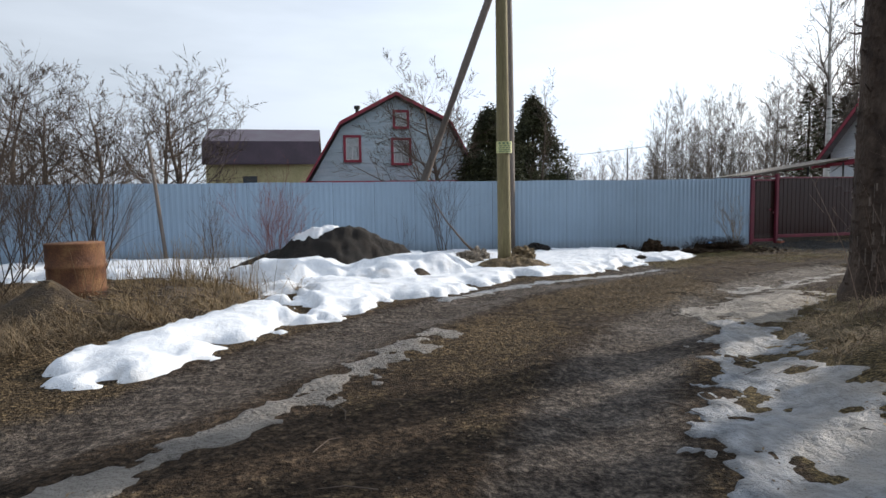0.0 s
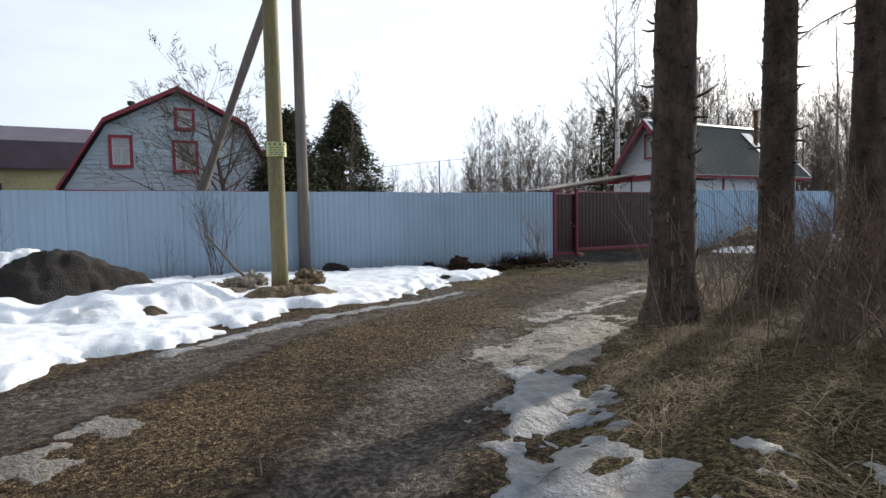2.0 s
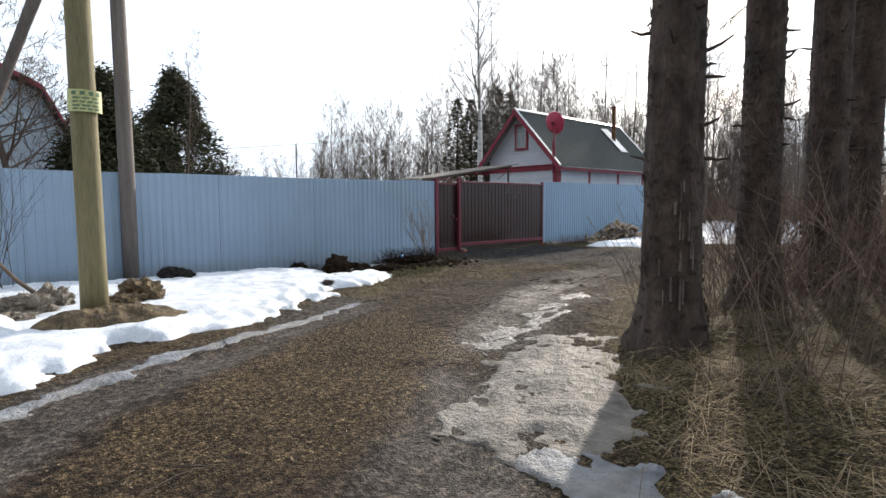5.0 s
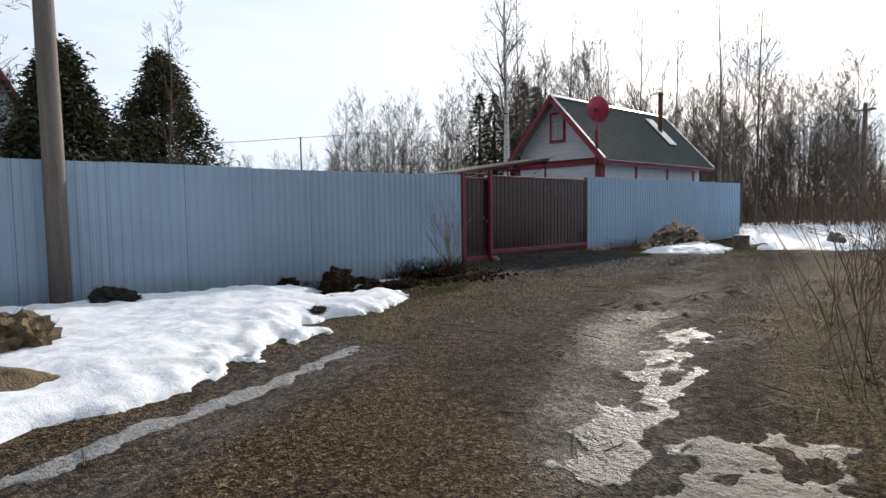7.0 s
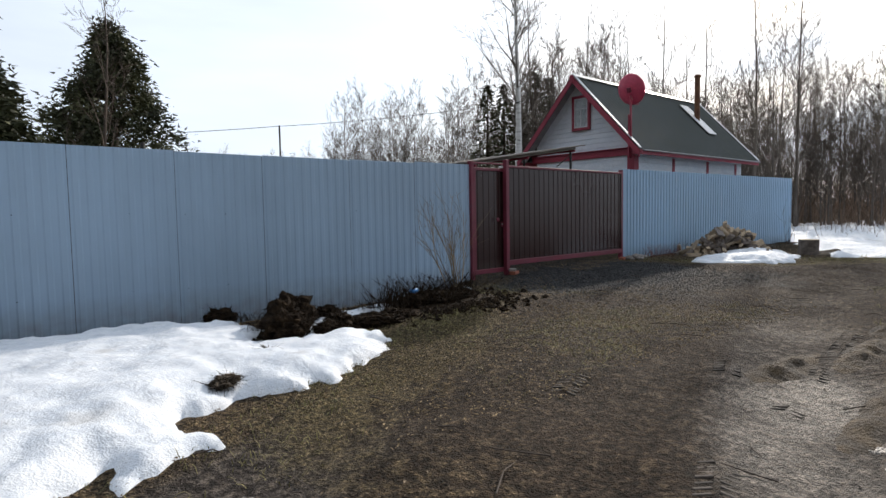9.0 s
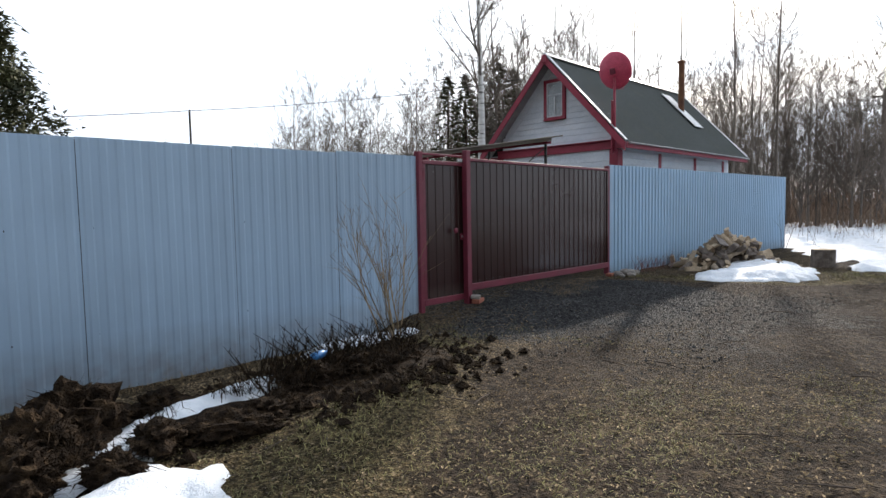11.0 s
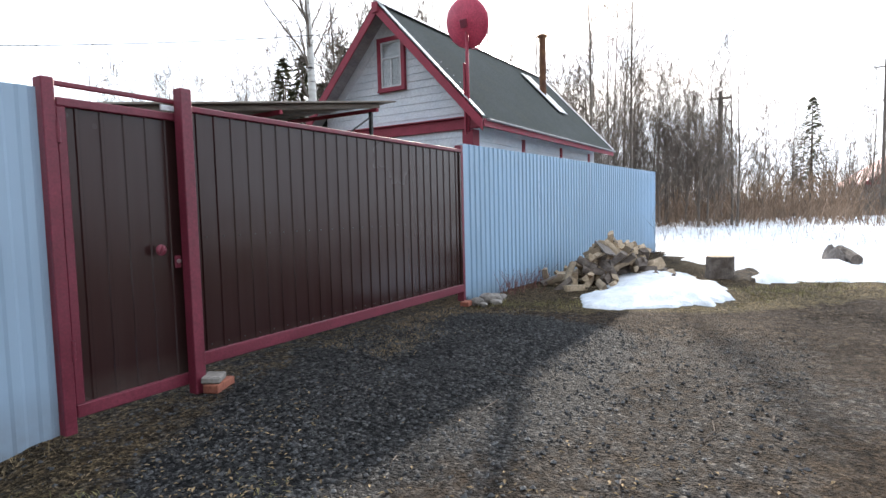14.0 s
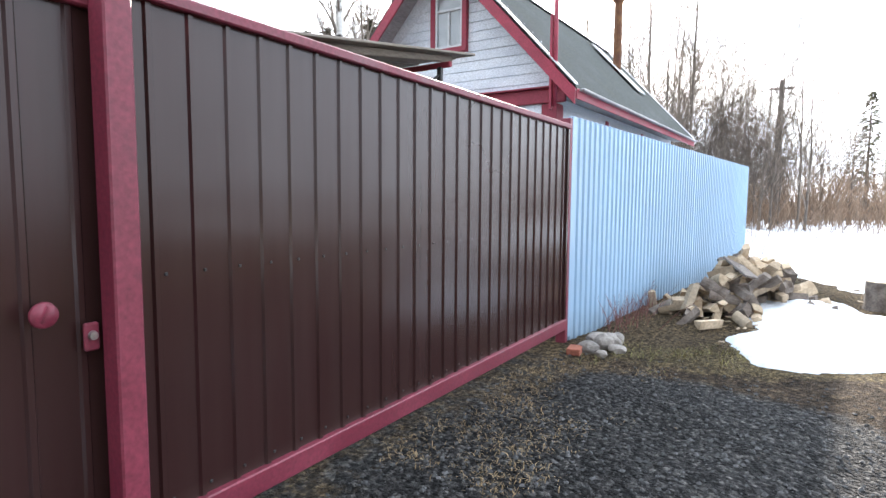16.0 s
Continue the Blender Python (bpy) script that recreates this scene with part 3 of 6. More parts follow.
snow_patch("wet_rut_ice", (4.8, 10.2, 3.6, 6.4), 0.03, lambda x, y: 0.21 - 0.03 * (x - 6) - line_distance(x, y, WET_RUT), 0.006, M_WETMUD, "glistening wet slush in a muddy rut", 0.25, 0.028, 0.42)
RUT_ICE = ((-2.4, -1.0), (-1.45, -0.3), (-0.65, 0.45), (-0.1, 1.28), (0.42, 2.1), (1.04, 2.75))
snow_patch("rut_ice", (-3.5, 1.8, -1.6, 3.6), 0.03, lambda x, y: 0.17 - line_distance(x, y, RUT_ICE) * (1 + 0.5 * smooth01(-0.5 - x)), 0.006, M_SLUSH, "thin grey ice strip in a wheel rut", 0.14, 0.014, 0.34)
EDGE_ICE = ((1.4, 4.9), (2.1, 5.4), (3.4, 6.2), (4.4, 6.68), (5.4, 7.1), (6.6, 7.72))
snow_patch("edge_ice", (1.0, 7.4, 4.3, 8.4), 0.03, lambda x, y: 0.085 - line_distance(x, y, EDGE_ICE), 0.009, M_ICE, "narrow ice ribbon on the lane edge", 0.1, 0.01)
VERGE_STRIP = ((4.05, 0.15), (4.1, -0.25), (4.6, -0.6), (5.2, -1.05), (6.2, -1.6))
snow_patch("shade_snow", (3.4, 7.0, -2.4, 0.8), 0.04, lambda x, y: 0.06 - line_distance(x, y, VERGE_STRIP), 0.014, M_ICE, "thin old snow among dry grass in the shade", 0.35, 0.02, 0.4)
LOG_SNOW = ((18.5, 11.35), (18.75, 10.6), (19.3, 9.9), (20.2, 9.75), (21.6, 10.5), (22.4, 11.5), (21.0, 11.9), (19.6, 11.7))
snow_patch("log_pile_snow", (17.8, 23.2, 9.2, 12.4), 0.06, lambda x, y: inside_distance(x, y, LOG_SNOW), 0.16, M_SNOW, "melting snow heap in front of the firewood", 0.7, 0.05)
FIELD = ((22.2, 9.6), (22.4, 7.7), (27, 6.6), (34, 2.5), (34, -4), (22, -9), (14, -14), (20, -26), (50, -20), (62, 0), (58, 18), (40, 19), (30, 14.5), (28.4, 12.4), (25, 11.2))
snow_patch("snow_field", (13, 66, -28, 20), 0.22, lambda x, y: inside_distance(x, y, FIELD), 0.16, M_SNOW, "open meadow under old wind-packed snow", 1.2, 0.14)
FENCE_BITS = ((11.0, 12.15), (11.5, 12.4), (12.0, 12.4))
snow_patch("fence_snow", (8.2, 12.6, 10.4, 12.9), 0.035, lambda x, y: np.maximum(0.33 - line_distance(x, y, FENCE_BITS), np.maximum(0.2 - line_distance(x, y, ((8.5, 10.5), (8.9, 11.2))), 0.27 - line_distance(x, y, ((9.2, 11.25), (9.85, 11.4))))), 0.08, M_SNOW, "last snow remnants at the foot of the fence", 0.3, 0.04)

# ---- fences ----


def profiled(x0, x1, z0, z1, pitch, rib=0.042, depth=0.009, thin=0.0016):
    """A trapezoid-profiled steel sheet in the xz plane, ribs towards -y."""
    line, x = [(x0, 0.0)], x0
    n = max(1, round((x1 - x0) / pitch))
    p = (x1 - x0) / n
    for k in range(n):
        c = x0 + (k + 0.5) * p
        line += [(c - rib, 0.0), (c - rib * 0.55, -depth), (c + rib * 0.55, -depth), (c + rib, 0.0)]
    line += [(x1, 0.0)]
    s = Shape()
    m = len(line)
    vs = [(a, b, z) for z in (z0, z1) for a, b in line] + [(a, b + thin, z) for z in (z0, z1) for a, b in line]
    fs = []
    for i in range(m - 1):
        fs += [(i, i + 1, m + i + 1, m + i), (2 * m + i, 3 * m + i, 3 * m + i + 1, 2 * m + i + 1), (m + i, m + i + 1, 3 * m + i + 1, 3 * m + i), (i, 2 * m + i, 2 * m + i + 1, i + 1)]
    fs += [(0, m, 3 * m, 2 * m), (m - 1, 3 * m - 1, 4 * m - 1, 2 * m - 1)]
    return s.add(vs, fs)


def top_bolt(parent, x, y, z, material):
    part("rivet", Shape().rbox(x - 0.008, x + 0.008, y - 0.006, y, z - 0.008, z + 0.008, 0.003), material, parent)


fence = thing("fence", "long pale blue profiled steel fence with dark seams", "fence", kind="structure")
edges = [12.945, 11.675, 10.40, 9.0]
while edges[-1] > -15:
    edges.append(edges[-1] - 1.15)
for k, (b, a) in enumerate(zip(edges, edges[1:])):
    lift = 0.012 * math.sin(k * 1.7)
    top = 1.545 + (0.03 if k == 0 else 0) + lift * 0.6
    part("sheet", profiled(a + 0.003, b - 0.003, -0.8, top, 0.14), M_FENCE, fence).matrix_basis = pose(0, FENCE_Y + 0.003 * (k % 2), 0, 0.07 * math.sin(k * 2.3), 0, 0)
    part("seam_strip", Shape().box(a - 0.02, a + 0.02, FENCE_Y + 0.012, FENCE_Y + 0.016, -0.72, top - 0.02), M_BLACK, fence)
    if k < 9:
        for z in (-0.2, 0.75):
            for off in (0.1, 0.62):
                top_bolt(fence, a + off, FENCE_Y + 0.001, z + lift, M_BLACK)
for z in (-0.25, 1.2):
    part("rail", Shape().rbox(-15.6, 12.9, FENCE_Y + 0.018, FENCE_Y + 0.056, z - 0.02, z + 0.02), M_GREYPOLE, fence)
for x in np.arange(-15, 12, 2.5):
    part("post", Shape().rbox(x, x + 0.06, FENCE_Y + 0.058, FENCE_Y + 0.118, -0.9, 1.5), M_GREYPOLE, fence)

side_len = math.hypot(27.86 - 18.21, 12.54 - 13.08)
side_turn = math.degrees(math.atan2(12.54 - 13.08, 27.86 - 18.21))
side = thing("side_fence", "sky blue profiled steel fence beside the gate", "fence", kind="structure", at=(18.21, 13.08, 0), turn=side_turn)
n_side = 8
for k in range(n_side):
    a, b = side_len * k / n_side, side_len * (k + 1) / n_side
    part("sheet", profiled(a + 0.002, b - 0.002, -0.52 + 0.02 * math.sin(k), 1.685 - 0.025 * k / n_side, 0.135, 0.034, 0.018), M_FENCE2, side).matrix_basis = pose(0, 0.004 * (k % 2), 0)
part("edge_strip", Shape().rbox(-0.012, 0.05, -0.024, 0.03, -0.45, 1.68, 0.004), M_FENCE2, side)
part("rail", Shape().rbox(0.05, side_len, 0.02, 0.06, 1.2, 1.24), M_GREYPOLE, side)
part("rail", Shape().rbox(0.05, side_len, 0.02, 0.06, -0.2, -0.16), M_GREYPOLE, side)
for k in range(5):
    x = 0.08 + k * (side_len - 0.2) / 4
    part("post", Shape().rbox(x, x + 0.06, 0.062, 0.122, -0.8, 1.6), M_GREYPOLE, side)
# fence that turns back behind the far corner
back = thing("back_fence", "blue steel fence running back behind the cottage", "fence", kind="structure", at=(27.86, 12.54, 0), turn=88)
for k in range(6):
    part("sheet", profiled(k * 1.2 + 0.003, k * 1.2 + 1.197, -0.6, 1.65, 0.135, 0.034, 0.018), M_FENCE2, back)

# ---- gate ----
gate_turn = math.degrees(math.atan2(13.08 - 12.95, 18.21 - 12.95))
gate = thing("gate", "chocolate brown sheet steel driveway gate in maroon frame", "gate", at=(12.95, 12.95, 0), turn=gate_turn)


def steel_bar(name, parent, x0, x1, z0, z1, y0=-0.035, y1=0.03, label=""):
    return part(name, Shape().rbox(x0, x1, y0, y1, z0, z1, 0.006), M_MAROON, parent, label)


# posts
steel_bar("gate_post", gate, 0.0, 0.075, -0.72, 1.64, -0.05, 0.05, "maroon steel hinge post")
steel_bar("gate_post", gate, 0.865, 0.955, -0.62, 1.70, -0.13, -0.04, "maroon steel middle post")
steel_bar("gate_post", gate, 5.19, 5.262, -0.6, 1.66, -0.02, 0.08, "maroon steel end post")
# wicket
wicket = part("wicket_door", profiled(0.135, 0.90, -0.40, 1.475, 0.16, 0.016, 0.010), M_BROWN, gate, "brown sheet wicket door")
steel_bar("frame_bar", wicket, 0.085, 0.93, 1.475, 1.53)
steel_bar("frame_bar", wicket, 0.085, 0.93, -0.47, -0.385)
steel_bar("frame_bar", wicket, 0.08, 0.137, -0.385, 1.475)
part("frame_bar", Shape().rbox(0.898, 0.93, -0.03, 0.02, -0.385, 1.475, 0.005), M_BROWN, wicket)
steel_bar("top_rail", gate, 0.075, 0.93, 1.60, 1.632, -0.012, 0.02, "thin maroon rail over the wicket")
for z in (1.25, -0.1):
    part("hinge", Shape().tube([(0.08, -0.045, z), (0.08, -0.045, z + 0.13)], [0.014, 0.014], 10), M_MAROON, gate)
part("bracket", Shape().rbox(0.76, 0.86, -0.06, -0.035, 1.535, 1.575, 0.004), M_ZINC, gate, "galvanised corner bracket")
# knob and latch
knob_ring = Shape()
knob_ring.tube([(0.69, -0.028, 0.55), (0.69, -0.06, 0.55)], [0.014, 0.014], 10)
knob_ring.tube([(0.69, -0.055, 0.55), (0.69, -0.066, 0.55), (0.69, -0.078, 0.55), (0.69, -0.072, 0.55)], [0.026, 0.04, 0.037, 0.022], 16)
part("door_knob", knob_ring, M_MAROON, wicket, "round maroon pull knob", smooth=True)
part("latch", Shape().rbox(0.81, 0.855, -0.05, -0.03, 0.41, 0.50, 0.006), M_MAROON, wicket, "small maroon latch plate")
part("key_plug", Shape().tube([(0.832, -0.05, 0.46), (0.832, -0.062, 0.46)], [0.016, 0.013], 10), M_CHROME, wicket)
# wide leaf
leaf = part("gate_leaf", profiled(0.998, 5.15, -0.26, 1.555, 0.162, 0.017, 0.011), M_BROWN, gate, "wide brown sheet gate leaf")
steel_bar("frame_bar", leaf, 0.96, 5.19, 1.555, 1.60)
steel_bar("frame_bar", leaf, 0.96, 5.19, -0.36, -0.26)
part("frame_bar", Shape().rbox(0.96, 1.0, -0.018, 0.02, -0.26, 1.555, 0.004), M_BROWN, leaf)
part("frame_bar", Shape().rbox(5.148, 5.19, -0.02, 0.02, -0.26, 1.555, 0.004), M_BROWN, leaf)
for k in range(26):
    x = 0.998 + (k + 0.5) * 0.1597
    for z in (0.62, -0.22):
        part("rivet", Shape().rbox(x + 0.03, x + 0.042, -0.006, 0.0, z - 0.006, z + 0.006, 0.002), M_BLACK, leaf)

brick = tagged(part("brick", Shape().rbox(-0.125, 0.125, -0.06, 0.06, 0, 0.065, 0.006), M_BRICK), "broken red brick propping the gate post", "brick")
brick.matrix_basis = pose(13.98, 12.8, height_at(14.1, 12.82) - 0.005, 0, 0, 24)
slab = tagged(part("stone_slab", Shape().rbox(-0.10, 0.10, -0.07, 0.07, 0, 0.05, 0.01), M_STONE), "small grey stone slab on a brick at the gate", "stone")
slab.matrix_basis = pose(13.95, 12.82, height_at(14.1, 12.82) + 0.061, 3, 2, 40)

# ---- canopy behind the gate ----
canopy = thing("carport_canopy", "low weathered board carport canopy on thin iron posts", "canopy")
CANOPY = pose(18.06, 14.06, 2.35, 0, -8.3, 0)
for k in range(8):
    part("roof_board", Shape().rbox(-4.25 + 0.1 * math.sin(k * 2), 0.06 * math.sin(k * 3), k * 0.24, k * 0.24 + 0.232, -0.01, 0.012, 0.004), M_PLANK, canopy).matrix_basis = CANOPY @ pose(0, 0, -0.008 * (k % 2))
for y in (0.12, 1.7):
    part("purlin", Shape().rbox(-4.1, -0.25, y, y + 0.05, -0.075, -0.013), M_PLANK, canopy).matrix_basis = CANOPY
for x in (-0.42, -2.2, -3.9):
    part("rafter", Shape().rbox(x, x + 0.05, 0.05, 1.85, -0.13, -0.077), M_REDTRIM, canopy).matrix_basis = CANOPY
for x, y, z in ((17.64, 14.2, 2.17), (17.64, 15.75, 2.17), (14.15, 14.2, 1.66), (14.15, 15.75, 1.66)):
    part("iron_post", Shape().rbox(x, x + 0.05, y, y + 0.05, -0.6, z), M_BLACK, canopy)
part("tie_rod", Shape().tube([(17.1, 14.22, 1.78), (17.66, 14.22, 2.1)], [0.012, 0.012], 6), M_BLACK, canopy)

# ---- cottage behind the fence ----
cottage = thing("cottage", "white boarded cottage with red trim and green roof", "house", at=(0, 0, 0))
RIDGE_Y, RIDGE_Z, EAVE_Z, EAVE_Y, VERGE, END = 16.1, 4.80, 2.41, 13.83, 20.24, 28.4
X0, X1, Y0, Y1 = 20.72, 28.0, 14.3, 17.9
# gable boards
z = 1.98
slope = (RIDGE_Z - EAVE_Z) / (RIDGE_Y - EAVE_Y)
while z < RIDGE_Z - 0.16:
    half = min((RIDGE_Z - 0.12 - z - 0.13) / slope + 0.1, RIDGE_Y - Y0)
    part("wall_board", Shape().rbox(X0 - 0.012, X0 + 0.012, RIDGE_Y - half, RIDGE_Y + half, z + 0.004, z + 0.142, 0.005), M_WHITEWALL, cottage)
    z += 0.146
gable_core = Shape().prism([(Y0, -0.6), (Y1, -0.6), (Y1, 2.76), (RIDGE_Y, RIDGE_Z - 0.14), (Y0, 2.76)], X0 + 0.014, X0 + 0.1, "x")
part("gable_wall", gable_core, M_WHITEWALL, cottage)
part("gable_wall", Shape().prism([(Y0, -0.6), (Y1, -0.6), (Y1, 2.76), (RIDGE_Y, RIDGE_Z - 0.14), (Y0, 2.76)], X1 - 0.1, X1, "x"), M_WHITEWALL, cottage)
for k in range(17):
    part("wall_board", Shape().rbox(X0 + 0.02, X1, Y0 - 0.012, Y0 + 0.012, -0.5 + k * 0.16, -0.5 + k * 0.16 + 0.155, 0.005), M_WHITEWALL, cottage)
    part("wall_board", Shape().rbox(X0 - 0.012, X0 + 0.013, Y0, Y1, -0.5 + k * 0.146, -0.5 + k * 0.146 + 0.142, 0.005), M_WHITEWALL, cottage)
part("side_wall", Shape().box(X0 + 0.1, X1 - 0.1, Y0 + 0.013, Y0 + 0.1, -0.6, 2.72), M_WHITEWALL, cottage)
part("side_wall", Shape().box(X0 + 0.1, X1 - 0.1, Y1 - 0.1, Y1, -0.6, 2.72), M_WHITEWALL, cottage)
# roof planes of corrugated sheet
def roof_plane(sign):
    s = Shape()
    run, n = END - VERGE - 0.02, 98
    vs, fs = [], []
    for k in range(n + 1):
        wave = 0.016 * math.cos(k * math.pi)
        for t in (0, 1):
            y = RIDGE_Y - sign * (RIDGE_Y - EAVE_Y) * t
            zz = RIDGE_Z - (RIDGE_Z - EAVE_Z + 0.03) * t + wave
            vs += [(VERGE + 0.01 + run * k / n, y, zz), (VERGE + 0.01 + run * k / n, y, zz - 0.02)]
    for k in range(n):
        a, b = 4 * k, 4 * k + 4
        fs += [(a, b, b + 2, a + 2), (a + 1, a + 3, b + 3, b + 1), (a + 2, b + 2, b + 3, a + 3), (a, a + 1, b + 1, b)]
    fs += [(0, 2, 3, 1), (4 * n, 4 * n + 1, 4 * n + 3, 4 * n + 2)]
    return s.add(vs, fs)
roof = part("roof", roof_plane(1), M_ROOFGREEN, cottage, "dark green corrugated roof")
part("roof", roof_plane(-1), M_ROOFGREEN, cottage)
part("ridge_cap", Shape().prism([(RIDGE_Y - 0.13, RIDGE_Z - 0.06), (RIDGE_Y, RIDGE_Z + 0.05), (RIDGE_Y + 0.13, RIDGE_Z - 0.06), (RIDGE_Y, RIDGE_Z + 0.03)], VERGE, END + 0.01, "x"), M_ZINC, roof, "bright zinc ridge cap")
for sign in (1, -1):
    def yz(t, off):
        return (RIDGE_Y - sign * (RIDGE_Y - EAVE_Y) * t, RIDGE_Z - (RIDGE_Z - EAVE_Z + 0.03) * t + off)
    a, b = yz(0, 0), yz(1.0, 0)
    quad = lambda u, w: [(a[0], a[1] + u), (b[0], b[1] + u), (b[0], b[1] + w), (a[0], a[1] + w)]
    part("barge_board", Shape().prism(quad(-0.03, -0.24), VERGE - 0.01, VERGE + 0.022, "x"), M_REDTRIM, cottage, "dark red barge board")
    if sign > 0:
        part("barge_flashing", Shape().prism(quad(0.045, 0.022), VERGE - 0.02, VERGE + 0.1, "x"), M_ZINC, cottage, "bright zinc verge flashing")
    part("barge_flashing", Shape().prism(quad(0.045, 0.022), END - 0.1, END + 0.02, "x"), M_ZINC, cottage)
    part("soffit", Shape().prism(quad(-0.04, -0.06), VERGE + 0.023, X0 - 0.015, "x"), M_SOFFIT, cottage)
    c = yz(0.72, 0)
    part("rake_board", Shape().prism([(a[0], a[1] - 0.05), (c[0], c[1] - 0.05), (c[0], c[1] - 0.33), (a[0], a[1] - 0.33)], X0 - 0.026, X0 - 0.014, "x"), M_WHITEWALL, cottage)
    ye = RIDGE_Y - sign * (RIDGE_Y - EAVE_Y)
    part("fascia", Shape().rbox(VERGE + 0.05, END - 0.04, ye - 0.012, ye + 0.012, EAVE_Z - 0.19, EAVE_Z - 0.055, 0.004), M_REDTRIM, cottage, "red eaves fascia")
    part("gutter", Shape().rbox(VERGE + 0.1, END - 0.08, ye - 0.06 * sign - 0.035, ye - 0.06 * sign + 0.035, EAVE_Z - 0.095, EAVE_Z - 0.055, 0.01), M_SOFFIT, cottage)
    part("soffit", Shape().box(X0 - 0.02, END - 0.08, min(ye + sign * 0.02, RIDGE_Y - sign * (RIDGE_Y - Y0)), max(ye + sign * 0.02, RIDGE_Y - sign * (RIDGE_Y - Y0)), EAVE_Z - 0.06, EAVE_Z - 0.045), M_SOFFIT, cottage)
part("tie_beam", Shape().rbox(X0 - 0.075, X0 - 0.014, EAVE_Y + 0.3, Y1 + 0.15, 2.26, 2.46, 0.006), M_REDTRIM, cottage, "red beam across the gable")
part("beam_sill", Shape().rbox(X0 - 0.14, X0 - 0.014, EAVE_Y + 0.33, Y1 + 0.12, 2.462, 2.485, 0.004), M_REDTRIM, cottage)
part("corner_board", Shape().rbox(X0 - 0.03, X0 + 0.22, Y0 - 0.03, Y0 + 0.2, -0.6, 2.255, 0.006), M_REDTRIM, cottage)
for x in (22.9, 25.2, 27.4):
    part("corner_board", Shape().rbox(x, x + 0.14, Y0 - 0.035, Y0 - 0.013, -0.5, 2.25, 0.004), M_REDTRIM, cottage)
part("apex_block", Shape().rbox(VERGE - 0.05, VERGE - 0.011, RIDGE_Y - 0.07, RIDGE_Y + 0.07, RIDGE_Z - 0.22, RIDGE_Z - 0.02), M_REDTRIM, cottage)


def window(parent, m, w, h, casing, sash_material, rail=0.62, casing_w=0.085, curtain=True):
    """A casement with casing, sash bars, panes and a curtain; local x across, y outwards (towards -y), z up from the sill."""
    win = part("window", Shape().box(0.0, w, 0.03, 0.036, 0.0, h), M_CURTAIN if curtain else M_GLASS, parent, "window with white curtain")
    win.matrix_basis = m
    for x0, x1, z0, z1 in ((-casing_w, 0, -casing_w, h + casing_w), (w, w + casing_w, -casing_w, h + casing_w), (0, w, h, h + casing_w), (0, w, -casing_w, 0)):
        part("casing", Shape().rbox(x0, x1, -0.035, 0.04, z0, z1, 0.005), casing, win)
    part("sill", Shape().rbox(-casing_w, w + casing_w, -0.06, -0.036, -casing_w, -casing_w + 0.03, 0.004), casing, win)
    b = 0.035
    for x0, x1, z0, z1 in ((0, b, 0, h), (w - b, w, 0, h), (b, w - b, h - b, h), (b, w - b, 0, b), (w / 2 - b / 2, w / 2 + b / 2, b, h * rail), (b, w - b, h * rail, h * rail + b)):
        part("sash_bar", Shape().rbox(x0, x1, -0.018, 0.012, z0, z1, 0.003), sash_material, win)
    for x0, x1, z0, z1 in ((b, w / 2, b, h * rail), (w / 2, w - b, b, h * rail), (b, w - b, h * rail + b, h - b)):
        pane = part("pane", Shape().box(x0, x1, 0.002, 0.006, z0, z1), M_PANE, win)
        pane.visible_shadow = False
    return win


def pane_glass():
    m, n, l, b = base_material("clear_pane", 0.03)
    b.inputs["Transmission Weight"].default_value = 0.95
    b.inputs["Base Color"].default_value = (0.92, 0.95, 0.96, 1)
    return m


M_PANE = pane_glass()
window(cottage, pose(X0 - 0.05, 16.335, 3.245, 0, 0, -90), 0.50, 0.90, M_REDTRIM, M_FRAMEWHITE)

# flue and roof flashing
flue = Shape().tube([(26.4, 15.2, 3.7), (26.4, 15.2, 5.42)], [0.095, 0.09], 14)
flue_part = part("flue", flue, M_RUST, cottage, "rusty red stove flue", smooth=False)
part("flue_cap", Shape().tube([(26.4, 15.2, 5.40), (26.4, 15.2, 5.44), (26.4, 15.2, 5.50)], [0.13, 0.14, 0.05], 14), M_RUST, flue_part)
pitch_deg = math.degrees(math.atan2(RIDGE_Z - EAVE_Z + 0.03, RIDGE_Y - EAVE_Y))
# white paint on this tin sheet stands in for the sun's glare
part("flue_flashing", Shape().rbox(-0.3, 0.3, -0.85, 0.75, 0.05, 0.068, 0.004), M_FRAMEWHITE, roof, "tin sheet round the flue, whitened as sun glare").matrix_basis = pose(26.4, 15.24, RIDGE_Z - 0.86 * (RIDGE_Z - EAVE_Z + 0.03) / (RIDGE_Y - EAVE_Y), pitch_deg, 0, 0)

# satellite dish on a mast at the corner of the cottage
dish = thing("satellite_dish", "crimson painted satellite dish on a red mast", "satellite dish", at=(20.28, 14.13, 0))
mast_s = Shape().tube([(0, 0, 2.15), (0, 0, 3.95)], [0.032, 0.03], 12)
part("mast", mast_s, M_REDTRIM, dish, smooth=True)
part("mast_board", Shape().rbox(-0.04, 0.04, 0.034, 0.07, 2.1, 3.35), M_REDTRIM, dish)
bowl = Shape()
rings, spokes = 9, 36
vs, fs = [(0, 0.11, 0)], []
for r in range(1, rings + 1):
    q = r / rings
    for k in range(spokes):
        a = 2 * math.pi * k / spokes
        vs.append((0.42 * q * math.cos(a), 0.11 * (1 - q * q), 0.43 * q * math.sin(a)))
